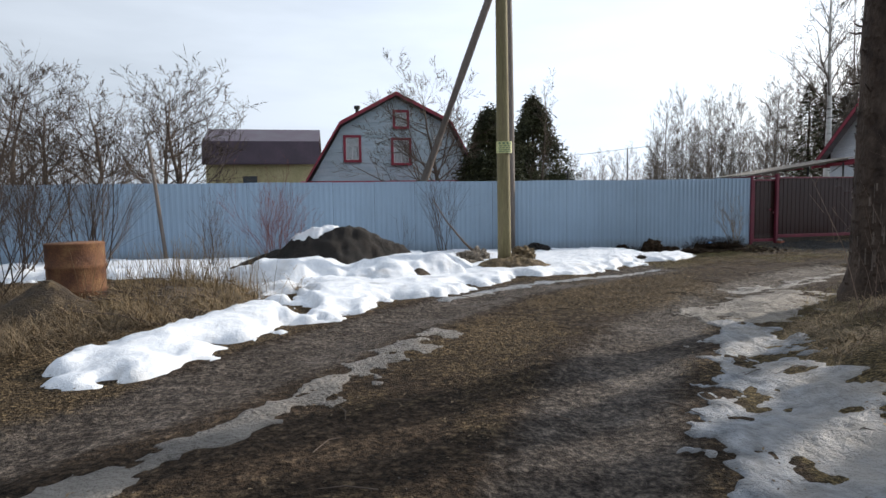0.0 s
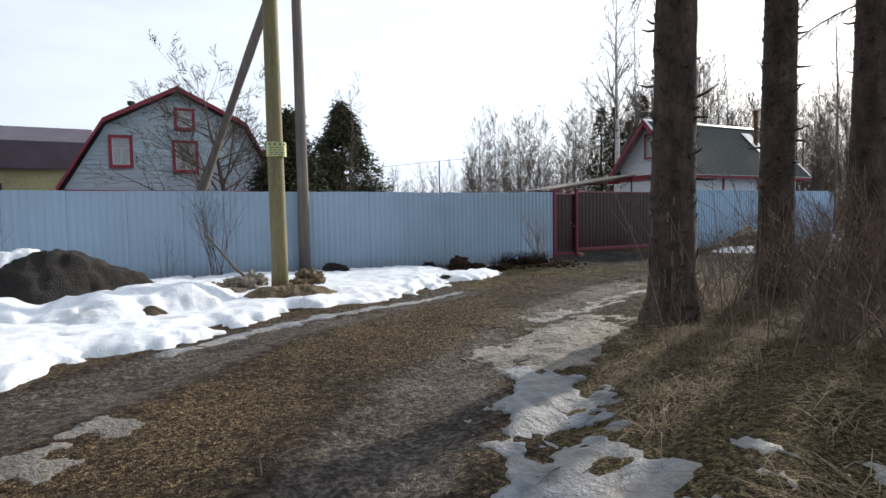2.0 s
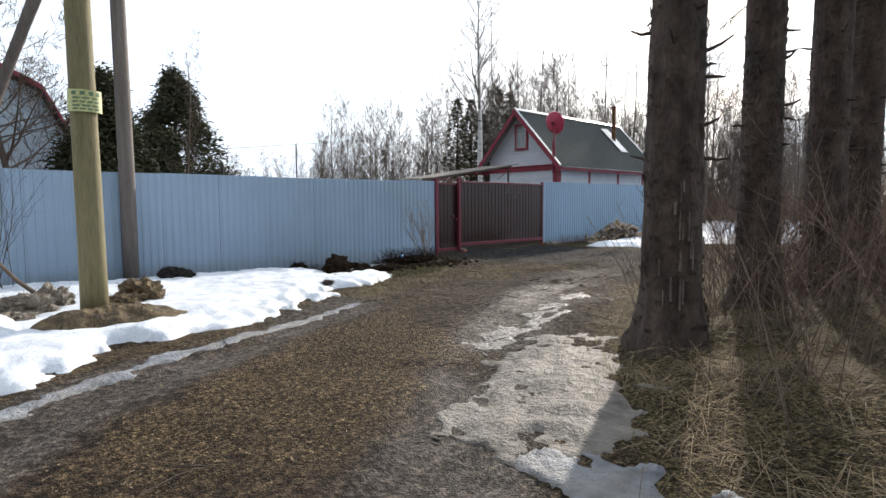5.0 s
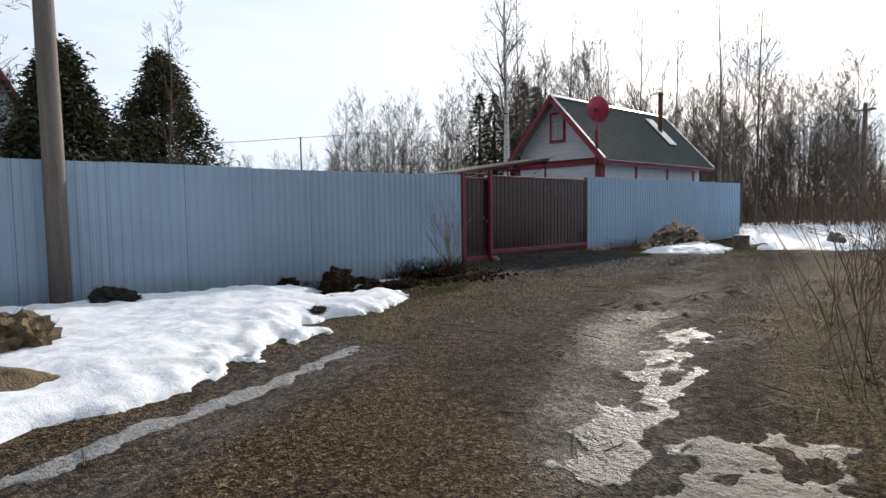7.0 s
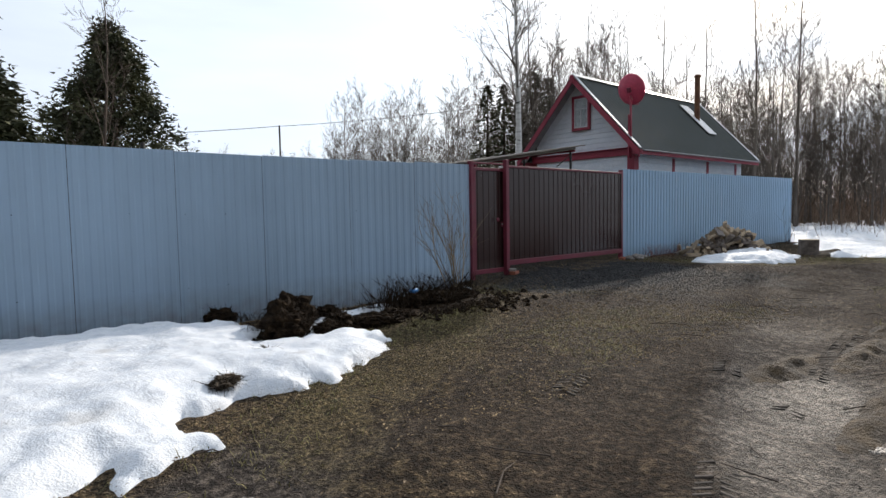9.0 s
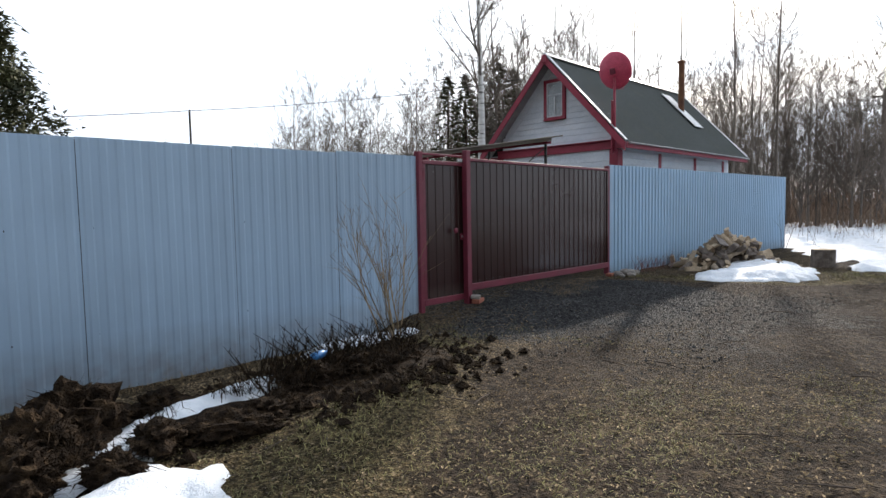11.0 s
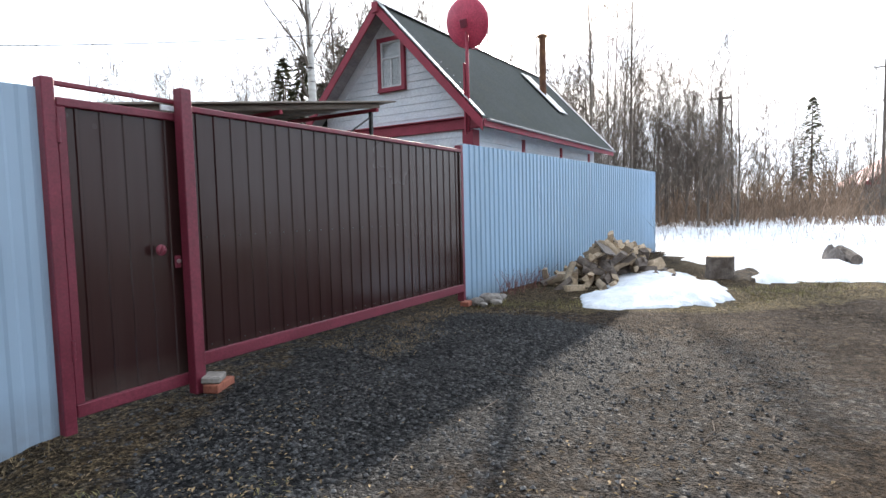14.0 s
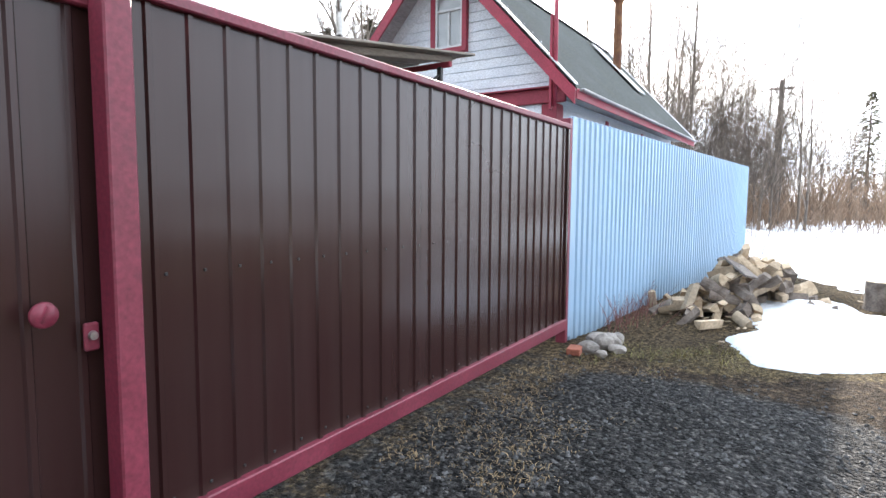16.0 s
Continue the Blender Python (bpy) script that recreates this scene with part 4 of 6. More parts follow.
for k in range(spokes):
    fs.append((0, 1 + k, 1 + (k + 1) % spokes))
    for r in range(rings - 1):
        a, b = 1 + r * spokes + k, 1 + r * spokes + (k + 1) % spokes
        fs.append((a, a + spokes, b + spokes, b))
bowl.add(vs, fs)
bowl_ob = part("reflector", bowl, M_DISH, dish, smooth=True)
# the bowl looks up towards the low southern sky
bowl_ob.matrix_basis = pose(0.03, 0.0, 4.04, -16, 0, 90)
thick = bowl_ob.modifiers.new("thickness", "SOLIDIFY")
thick.thickness = 0.006
part("mount", Shape().rbox(-0.06, 0.06, 0.09, 0.17, -0.07, 0.07, 0.01), M_MAROON, bowl_ob)
part("feed_arm", Shape().tube([(0, 0.05, -0.42), (0, -0.22, -0.46), (0, -0.5, -0.30)], [0.014, 0.014, 0.014], 8), M_MAROON, bowl_ob)
part("receiver", Shape().tube([(0, -0.5, -0.3), (0, -0.45, -0.24), (0, -0.42, -0.19)], [0.025, 0.04, 0.045], 10), M_FRAMEWHITE, bowl_ob, "pale receiver head", smooth=True)

# ---- far house with gambrel roof ----
house = thing("dacha_house", "pale blue boarded house with red gambrel roof edges", "house")
HY = 22.0
GAMBREL = [(-1.35, 2.0), (0.12, 4.45), (2.55, 5.75), (4.95, 4.55), (6.3, 2.0)]
inner = [(-1.15, 2.0), (0.2, 4.3), (2.55, 5.6), (4.9, 4.4), (6.1, 2.0)]
part("gable_wall", Shape().prism([(-1.15, -0.6), (6.1, -0.6)] + inner[::-1], HY + 0.03, HY + 0.15, "y"), M_GREYWALL, house)
part("back_wall", Shape().prism([(-1.15, -0.6), (6.1, -0.6)] + inner[::-1], HY + 6.9, HY + 7.0, "y"), M_GREYWALL, house)
zz = 1.9
while zz < 5.5:
    lim = [(np.interp(zz + 0.15, [2.0, 4.3, 5.6], [-1.15, 0.2, 2.55])), (np.interp(zz + 0.15, [2.0, 4.4, 5.6], [6.1, 4.9, 2.55]))]
    if lim[1] - lim[0] > 0.15:
        part("wall_board", Shape().rbox(lim[0], lim[1], HY, HY + 0.026, zz + 0.006, zz + 0.156, 0.006), M_GREYWALL, house)
    zz += 0.162
for a, b in zip(GAMBREL, GAMBREL[1:]):
    quad = [a, b, (b[0], b[1] - 0.1), (a[0], a[1] - 0.1)]
    part("roof", Shape().prism(quad, HY - 0.35, HY + 7.2, "y"), M_BARNROOF, house, "dark sheet gambrel roof")
    part("barge_board", Shape().prism([(a[0], a[1] + 0.03), (b[0], b[1] + 0.03), (b[0], b[1] - 0.13), (a[0], a[1] - 0.13)], HY - 0.385, HY - 0.352, "y"), M_REDTRIM, house, "red barge board")
part("lean_roof", Shape().prism([(HY - 1.3, 1.55), (HY - 0.02, 1.98), (HY - 0.02, 1.93), (HY - 1.3, 1.5)], -1.6, 6.4, "x"), M_REDTRIM, house, "dull red lean-to roof")
for x0, w, z0, h in ((0.36, 0.55, 2.88, 0.95), (2.42, 0.68, 2.75, 0.98), (2.52, 0.5, 4.33, 0.6)):
    window(house, pose(x0, HY - 0.038, z0, 0, 0, 0), w, h, M_REDTRIM, M_FRAMEWHITE, 0.6, 0.11)
part("chimney_pipe", Shape().tube([(1.0, HY + 3, 4.4), (1.0, HY + 3, 5.55), (1.0, HY + 3, 5.56), (1.0, HY + 3, 5.7)], [0.09, 0.09, 0.15, 0.15], 10), M_BLACK, house)

# ---- barn ----
barn = thing("barn", "olive cream barn with plum gambrel metal roof", "barn", at=(-0.6, 32, 0))
prof = [(0.0, 3.5), (0.2, 4.8), (2.4, 5.76), (4.6, 4.8), (4.8, 3.5)]
part("wall", Shape().box(-6.95, -0.75, 0.35, 4.6, -0.6, 3.55), M_BARNWALL, barn)
for a, b in zip(prof, prof[1:]):
    part("roof", Shape().prism([a, b, (b[0], b[1] - 0.08), (a[0], a[1] - 0.08)], -7.1, -0.42, "x"), M_BARNROOF, barn, "plum metal tile roof")
part("gable_wall", Shape().prism([(0.3, 3.5), (0.4, 4.7), (2.4, 5.62), (4.4, 4.7), (4.6, 3.5)], -0.74, -0.64, "x"), M_BARNWALL, barn)
for k in range(22):
    part("siding_board", Shape().rbox(-6.96, -0.74, 0.325, 0.348, 0.2 + k * 0.155, 0.345 + k * 0.155, 0.006), M_BARNWALL, barn)
part("window", Shape().rbox(-4.9, -4.1, 0.30, 0.325, 2.0, 2.75, 0.01), M_GLASS, barn)

# low shed roof far behind the fence
shed = thing("garden_shed", "low garden shed with dull green roof", "shed", at=(21.5, 31, 0), turn=8)
part("wall", Shape().box(-2.6, 2.6, -1.4, 1.4, -0.6, 1.75), M_SOFFIT, shed)
part("roof", Shape().prism([(-1.7, 1.7), (0, 2.3), (1.7, 1.7), (0, 2.2)], -2.9, 2.9, "x"), M_ROOFGREEN, shed)
part("barge_board", Shape().prism([(-1.72, 1.66), (0, 2.28), (1.72, 1.66), (0, 2.14)], 2.9, 2.94, "x"), M_REDTRIM, shed)
part("barge_board", Shape().prism([(-1.72, 1.66), (0, 2.28), (1.72, 1.66), (0, 2.14)], -2.94, -2.9, "x"), M_REDTRIM, shed)

# ---- poles and wires ----
pole = thing("utility_pole", "greenish pine utility pole with yellow tin sign", "utility pole", at=(3.27, 7.95, -0.55))
pole_s = Shape()
pole_s.tube([(0.0, 0, -0.1), (0.0, 0, 1.0), (-0.01, 0.02, 3.0), (-0.02, 0.03, 6.0), (-0.03, 0.04, 9.0)], [0.145, 0.135, 0.128, 0.115, 0.10], 20)
part("shaft", pole_s, M_POLE, pole, smooth=True)
sign_s = Shape()
n_s = 12
vs = []
for r in (0.137, 0.139):
    for z0 in (2.44, 2.675):
        for k in range(n_s + 1):
            a = math.radians(-165 + 150 * k / n_s)
            vs.append((r * math.cos(a) * 1.22, r * math.sin(a), z0))
q = n_s + 1
fs = []
for k in range(n_s):
    fs += [(2 * q + k, 2 * q + k + 1, 3 * q + k + 1, 3 * q + k), (k, q + k, q + k + 1, k + 1), (q + k, 3 * q + k, 3 * q + k + 1, q + k + 1), (k, k + 1, 2 * q + k + 1, 2 * q + k)]
sign_s.add(vs, fs)
sign = part("sign", sign_s, M_SIGN, pole, "pale yellow tin sign with faded green lines")


def sign_bar(a0, a1, z0, z1):
    s = Shape()
    vs = []
    for z0_, rr in ((z0, 0.1415), (z1, 0.1415)):
        for k in range(5):
            a = math.radians(a0 + (a1 - a0) * k / 4)
            vs.append((rr * math.cos(a) * 1.22, rr * math.sin(a), z0_))
    s.add(vs, [(k, k + 1, 6 + k, 5 + k) for k in range(4)])
    part("print_line", s, M_INK, sign)


for k in range(4):
    sign_bar(-140 + k * 28, -124 + k * 28, 2.615, 2.655)
for r, z0 in enumerate((2.575, 2.535, 2.495, 2.46)):
    for k in range(3 + r % 2):
        w = 96 / (3 + r % 2)
        sign_bar(-138 + k * w, -138 + (k + 0.78) * w, z0, z0 + 0.018)

grey_pole = thing("grey_pole", "weathered grey power pole with slanting brace", "utility pole", at=(4.87, 12.72, -0.65))
part("shaft", Shape().tube([(0, 0, -0.1), (0.0, 0, 2.5), (-0.02, 0.0, 6), (-0.05, 0.0, 9.5)], [0.145, 0.14, 0.125, 0.105], 12), M_GREYPOLE, grey_pole, smooth=True)
part("brace", Shape().tube([(-2.92, 3.28, 0.0), (-2.17, 2.53, 2.25), (-1.0, 1.3, 5.75), (0.06, 0.18, 8.9)], [0.145, 0.135, 0.12, 0.105], 12), M_GREYPOLE, grey_pole, "slanting grey brace pole", smooth=True)
part("hook", Shape().tube([(-0.09, -0.1, 7.1), (-0.16, -0.16, 7.05), (-0.17, -0.17, 6.9)], [0.012, 0.012, 0.012], 6), M_BLACK, grey_pole)


def sag_wire(a, b, sag, r, n=24):
    a, b = Vector(a), Vector(b)
    pts = [a.lerp(b, k / n) - Vector((0, 0, sag * 4 * (k / n) * (1 - k / n))) for k in range(n + 1)]
    return Shape().tube(pts, [r] * (n + 1), 5)


wire = tagged(part("overhead_cable", sag_wire((13.2, 21.4, 3.33), (19.9, 16.5, 4.2), 0.12, 0.008), M_CABLE), "thin black cable running to the cottage gable", "cable", "overhead cables")
tagged(part("overhead_cable", sag_wire((2.0, 27.0, 2.9), (13.2, 21.4, 3.33), 0.2, 0.009), M_CABLE), "thin black cable sagging over the gardens", "cable", "overhead cables")

# ---- plants ----


def branch(shape, p, d, length, r, depth, spread, sides, seg, up, kids, spray=0, fine=0.003):
    """A tapering, slightly crooked limb that carries thinner ones."""
    pts, rad = [Vector(p)], [r]
    d = Vector(d).normalized()
    n = seg if depth > 0 else max(2, seg - 1)
    for k in range(n):
        d = (d + Vector((rnd.gauss(0, 0.10), rnd.gauss(0, 0.10), rnd.gauss(0, 0.06) + up))).normalized()
        pts.append(pts[-1] + d * (length / n))
        rad.append(max(r * (1 - 0.78 * (k + 1) / n), 0.0022))
    if depth < 0:
        w = d.orthogonal().normalized() * max(r, fine)
        u = w.cross(d)
        shape.add([p + w, p - w, pts[-1]], [(0, 1, 2)])
        shape.add([p + u, p - u, pts[-1]], [(0, 1, 2)])
        return
    shape.tube(pts, rad, sides if r > 0.02 else 3, cap=False)
    if depth == 0 and spray:
        for k in range(spray):
            t = 0.15 + 0.85 * (k + rnd.random()) / spray
            q = pts[0].lerp(pts[-1], t)
            a = Vector((rnd.gauss(0, 1), rnd.gauss(0, 1), rnd.gauss(0.2, 0.8)))
            branch(shape, q, d + a * 0.55, length * rnd.uniform(0.35, 0.75), r * 0.5, -1, spread, 3, 2, up, 0, 0, fine)
    for k in range(kids if depth > 0 else 0):
        t = 0.25 + 0.75 * (k + rnd.random()) / kids
        i = min(int(t * n), n - 1)
        q = pts[i].lerp(pts[i + 1], t * n - i)
        axis = (pts[i + 1] - pts[i]).normalized()
        side = axis.orthogonal().normalized()
        side.rotate(Matrix.Rotation(rnd.uniform(0, 2 * math.pi), 3, axis))
        a = rnd.uniform(0.55, 1.0) * spread
        nd = axis * math.cos(a) + side * math.sin(a)
        branch(shape, q, nd, length * rnd.uniform(0.32, 0.58) * (1.15 - 0.5 * t), rad[i] * 0.55, depth - 1, spread, 3, max(2, seg - 1), up, max(3, kids - 1), spray, fine)


def bare_tree(height, r, limbs, spread, up, start, sides=7, kids=5, depth=2, lean=0.05, spray=4, fine=0.004, reach=0.30):
    """Trunk and crown of a leafless tree as two shapes, foot at the origin."""
    trunk, crown = Shape(), Shape()
    n, pts, rad = 9, [Vector((0, 0, -0.15))], [r * 1.25]
    d = Vector((rnd.gauss(0, lean), rnd.gauss(0, lean), 1))
    for k in range(n):
        d = (d + Vector((rnd.gauss(0, lean), rnd.gauss(0, lean), 0.25))).normalized()
        pts.append(pts[-1] + d * height / n)
        rad.append(r * (1 - 0.93 * (k + 1) / n))
    trunk.tube(pts, rad, sides)
    for k in range(limbs):
        t = start + (0.97 - start) * (k + rnd.random()) / limbs
        i = min(int(t * n), n - 1)
        q = pts[i].lerp(pts[i + 1], t * n - i)
        a = rnd.uniform(0, 2 * math.pi)
        el = rnd.uniform(0.5, 1.0) * spread
        nd = Vector((math.cos(a) * math.sin(el), math.sin(a) * math.sin(el), math.cos(el)))
        branch(crown, q, nd, height * rnd.uniform(0.55, 1.0) * reach * (1.25 - 0.75 * t), max(rad[i] * 0.42, 0.008), depth, 0.85, 4, 4, up, kids, spray, fine)
    return trunk, crown


def plant_tree(name, label, shapes, at, scale, turn, bark, twig, group=""):
    t = thing(name, label, "tree", group, at=at, turn=turn)
    t.scale = (scale, scale, scale)
    part("trunk", shapes[0], bark, t, smooth=True)
    part("crown", shapes[1], twig, t)
    return t


# four old spruces beside the lane: bare trunks, dead stubs, drooping boughs above
def needle_bough(twig, needles, p, d, length, droop, n_spray):
    pts, rad = [Vector(p)], [0.028]
    d = Vector(d).normalized()
    for k in range(7):
        d = (d + Vector((0, 0, -droop / 7)) + Vector((rnd.gauss(0, 0.03), rnd.gauss(0, 0.03), 0))).normalized()
        pts.append(pts[-1] + d * length / 7)
        rad.append(0.028 * (1 - 0.85 * (k + 1) / 7))
    twig.tube(pts, rad, 4, cap=False)
    for k in range(n_spray):
        t = 0.15 + 0.85 * (k + rnd.random()) / n_spray
        i = min(int(t * 7), 6)
        q = pts[i].lerp(pts[i + 1], t * 7 - i)
        axis = (pts[i + 1] - pts[i]).normalized()
        side = axis.cross(Vector((0, 0, 1))).normalized() * rnd.choice((-1, 1))
        nd = (axis * rnd.uniform(0.3, 0.9) + side * rnd.uniform(0.4, 1.0) + Vector((0, 0, rnd.uniform(-0.9, 0.05)))).normalized()
        ln = rnd.uniform(0.10, 0.30) * (1.2 - 0.5 * t)
        for j in range(6):
            c = q + nd * ln * (j / 6)
            w = nd.orthogonal().normalized()
            w.rotate(Matrix.Rotation(rnd.uniform(0, 6.28), 3, nd))
            tip = c + nd * ln * 0.45 + w * rnd.uniform(0.015, 0.04)
            b = w.cross(nd) * 0.006
            needles.add([c - b, c + b, tip], [(0, 1, 2)])


def old_spruce(x, y, r, seed, top=15.0):
    rnd.seed(seed)
    z0 = height_at(x, y)
    t = thing("spruce_tree", "tall old spruce with bare scaly lower trunk", "tree", "old spruces by the lane", at=(x, y, z0))
    trunk = Shape()
    n, levels = 28, [-0.15, 0.0, 0.12, 0.3, 0.55, 0.9] + [1.3 + 0.28 * k for k in range(20)] + [8, 10, 12.5, top]
    ph = rnd.uniform(0, 6)
    vs = []
    for z in levels:
        rr = r * (1 - 0.5 * max(z, 0) / top) * (1 + 0.55 * math.exp(-max(z, 0) / 0.22))
        for k in range(n):
            a = 2 * math.pi * k / n
            root = 1 + 0.16 * math.exp(-max(z, 0) / 0.4) * math.cos(5 * a + ph) + 0.035 * math.sin(9 * a + z * 1.3) + rnd.uniform(-0.035, 0.035)
            vs.append((rr * root * math.cos(a) + 0.02 * math.sin(z * 0.6 + ph), rr * root * math.sin(a) + 0.02 * math.cos(z * 0.5), z))
    fs = [(j * n + k, j * n + (k + 1) % n, (j + 1) * n + (k + 1) % n, (j + 1) * n + k) for j in range(len(levels) - 1) for k in range(n)]
    trunk.add(vs, fs)
    tr = part("trunk", trunk, M_BARK, t, smooth=True)
    # bark scales standing off the trunk
    scales = Shape()
    for k in range(900):
        z, a = rnd.uniform(0.05, 6.2), rnd.uniform(0, 2 * math.pi)
        rr = r * (1 - 0.5 * z / top) * (1 + 0.55 * math.exp(-z / 0.22)) * (1 + 0.16 * math.exp(-z / 0.4) * math.cos(5 * a + ph) + 0.035 * math.sin(9 * a + z * 1.3))
        h, w = rnd.uniform(0.025, 0.07), rnd.uniform(0.03, 0.08) / r
        q = []
        for da, dz, out in ((-w / 2, 0, 0.004), (w / 2, 0, 0.004), (w / 2.4, h, 0.012), (-w / 2.4, h, 0.02)):
            q.append(((rr + out) * math.cos(a + da) + 0.02 * math.sin(z * 0.6 + ph), (rr + out) * math.sin(a + da) + 0.02 * math.cos(z * 0.5), z + dz))
        scales.add(q, [(0, 1, 2, 3)])
    part("rough_bark", scales, M_BARK, tr)
    if seed == 101:
        for k in range(16):
            z, a = rnd.uniform(0.35, 1.45), radians(rnd.gauss(215, 16))
            rr = r * (1 + 0.55 * math.exp(-z / 0.22)) * (1 + 0.16 * math.exp(-z / 0.4) * math.cos(5 * a + ph)) + 0.012
            h, w = rnd.uniform(0.1, 0.28), rnd.uniform(0.01, 0.026) / r
            scar = Shape().add([(rr * math.cos(a + da) + 0.02 * math.sin(z * 0.6 + ph), rr * math.sin(a + da) + 0.02 * math.cos(z * 0.5), z + dz) for da, dz in ((-w / 2, 0), (w / 2, 0), (w / 3, h), (-w / 3, h))], [(0, 1, 2, 3)])
            part("bark_scar", scar, M_LOGBARK, tr)
    for k in range(34):
        z, a = 1.6 + 3.6 * (k + rnd.random()) / 34, rnd.uniform(0, 2 * math.pi)
        rr = r * (1 - 0.5 * z / top) * 0.93
        ln = rnd.uniform(0.06, 0.24)
        p = Vector((rr * math.cos(a), rr * math.sin(a), z))
        e = p + Vector((math.cos(a), math.sin(a), rnd.uniform(-0.15, 0.45))) * ln
        part("dead_stub", Shape().tube([p, p.lerp(e, 0.55), e + Vector((0, 0, rnd.uniform(-0.03, 0.05)))], [0.02, 0.014, 0.007], 5), M_BARK, t)
    twig, needles = Shape(), Shape()
    for k in range(34):
        z, a = (5.0 if seed == 101 else 4.4) + 9.5 * (k / 34), rnd.uniform(0, 2 * math.pi)
        ln = rnd.uniform(1.3, 2.3) * (1 - 0.6 * (z - 5) / 10)
        needle_bough(twig, needles, (r * 0.7 * math.cos(a), r * 0.7 * math.sin(a), z), (math.cos(a), math.sin(a), 0.1), ln, 0.9, int(30 * ln))
    # one long ragged bough hanging low
    if seed == 104:
        for k in range(3):
            a = radians(-60 + 12 * k)
            needle_bough(twig, needles, (r * 0.7 * math.cos(a), r * 0.7 * math.sin(a), 5.3 + 0.4 * k), (math.cos(a), math.sin(a), 0.1), 2.3, 2.1, 240)
    part("branchwork", twig, M_BARK, t)
    part("crown", needles, M_NEEDLE, t, "dark drooping needle sprays")


old_spruce(6.97, 3.04, 0.262, 101)
old_spruce(8.73, 2.9, 0.215, 102)
old_spruce(10.53, 2.71, 0.245, 103)
old_spruce(12.4, 2.7, 0.265, 104)


# garden spruces behind the fence
def garden_spruce(x, y, h, w, seed):
    rnd.seed(seed)
    t = thing("garden_spruce", "dense dark green garden spruce behind the fence", "tree", "garden spruces", at=(x, y, -0.6))
    part("trunk", Shape().tube([(0, 0, -0.1), (0, 0, h * 0.6), (0, 0, h)], [0.13, 0.08, 0.015], 8), M_BARK, t)
    twig, needles = Shape(), Shape()
    for k in range(230):
        q = (k + rnd.random()) / 230
        z, a = h * (0.08 + 0.9 * q), rnd.uniform(0, 6.28)
        ln = max(0.12, w * (1 - q) ** 0.75 * rnd.uniform(0.65, 1.12))
        d = Vector((math.cos(a), math.sin(a), rnd.uniform(-0.15, 0.35)))
        e = Vector((0, 0, z)) + d * ln
        twig.tube([(0, 0, z), tuple(e)], [0.014, 0.004], 3, cap=False)
        for j in range(int(85 + 150 * ln / w)):
            s = 0.2 + 0.8 * math.sqrt(rnd.random())
            c = Vector((0, 0, z)).lerp(e, s) + Vector((rnd.gauss(0, 0.13), rnd.gauss(0, 0.13), rnd.gauss(-0.08, 0.17)))
            g = (d + Vector((rnd.gauss(0, 0.7), rnd.gauss(0, 0.7), rnd.gauss(-0.3, 0.5)))).normalized()
            b = g.orthogonal().normalized()
            b.rotate(Matrix.Rotation(rnd.uniform(0, 6.28), 3, g))
            m = rnd.uniform(0.09, 0.2)
            needles.add([c - b * 0.032, c + b * 0.032, c + g * m], [(0, 1, 2)])
    part("branchwork", twig, M_BARK, t)
    part("crown", needles, M_NEEDLE, t)


garden_spruce(5.8, 18.4, 5.1, 1.9, 201)
garden_spruce(9.15, 22.9, 6.5, 2.8, 202)

# leafless fruit trees and saplings behind the fence
rnd.seed(301)
for x, y, h, r, limbs, turn in ((-6.9, 15.2, 5.4, 0.12, 26, 0), (-4.6, 15.0, 5.0, 0.11, 26, 70), (-9.4, 15.6, 5.6, 0.12, 26, 30), (-8.2, 14.4, 4.4, 0.10, 22, 200), (-5.8, 17.5, 5.4, 0.1, 22, 120), (-11, 17, 5.6, 0.1, 22, 10)):
    plant_tree("fruit_tree", "leafless spreading apple tree behind the fence", bare_tree(h, r, limbs, 1.35, 0.05, 0.22, 7, 6, 2, 0.12, 4, 0.008, 0.6), (x, y, -0.55), 1.0, turn, M_TWIG, M_TWIG, "leafless garden trees")
plant_tree("fruit_tree", "leafless apple tree before the pale blue house", bare_tree(5.7, 0.12, 30, 1.35, 0.05, 0.25, 7, 6, 2, 0.12, 4, 0.0085, 0.62), (3.4, 16.6, -0.55), 1.0, 0, M_TWIG, M_TWIG, "leafless garden trees")
plant_tree("sapling", "thin leafless sapling before the dark spruce", bare_tree(6.4, 0.06, 13, 0.8, 0.10, 0.3, 6, 5, 2, 0.06), (7.9, 18.8, -0.55), 1.0, 0, M_TWIG, M_TWIG, "leafless garden trees")

# tall birch behind the cottage
rnd.seed(311)
birch = plant_tree("birch_tree", "tall white-barked leafless birch behind the cottage", bare_tree(16.5, 0.24, 26, 0.75, 0.03, 0.33, 10, 6, 2, 0.02, 4, 0.007, 0.26), (25.6, 23.2, -0.6), 0.86, 0, M_BIRCH, M_FARTWIG)

# the wood beyond the gardens
rnd.seed(401)
kinds = []
for k in range(7):
    kinds.append(bare_tree(rnd.uniform(9.5, 12), rnd.uniform(0.075, 0.11), 30, rnd.uniform(0.6, 0.95), 0.08, 0.15, 5, 5, 1, 0.04, 6, 0.0115, 0.32))
first = []
for k, s in enumerate(kinds):
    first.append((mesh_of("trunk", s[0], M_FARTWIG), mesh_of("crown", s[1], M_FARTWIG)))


def wood_tree(x, y, scale, turn, k):
    t = thing("bare_tree", "leafless grey-brown tree at the edge of the wood", "tree", "trees of the far wood", at=(x, y, -0.65), turn=turn)
    t.scale = (scale, scale, scale * rnd.uniform(0.9, 1.15))
    part("trunk", first[k][0], None, t)
    part("crown", first[k][1], None, t)


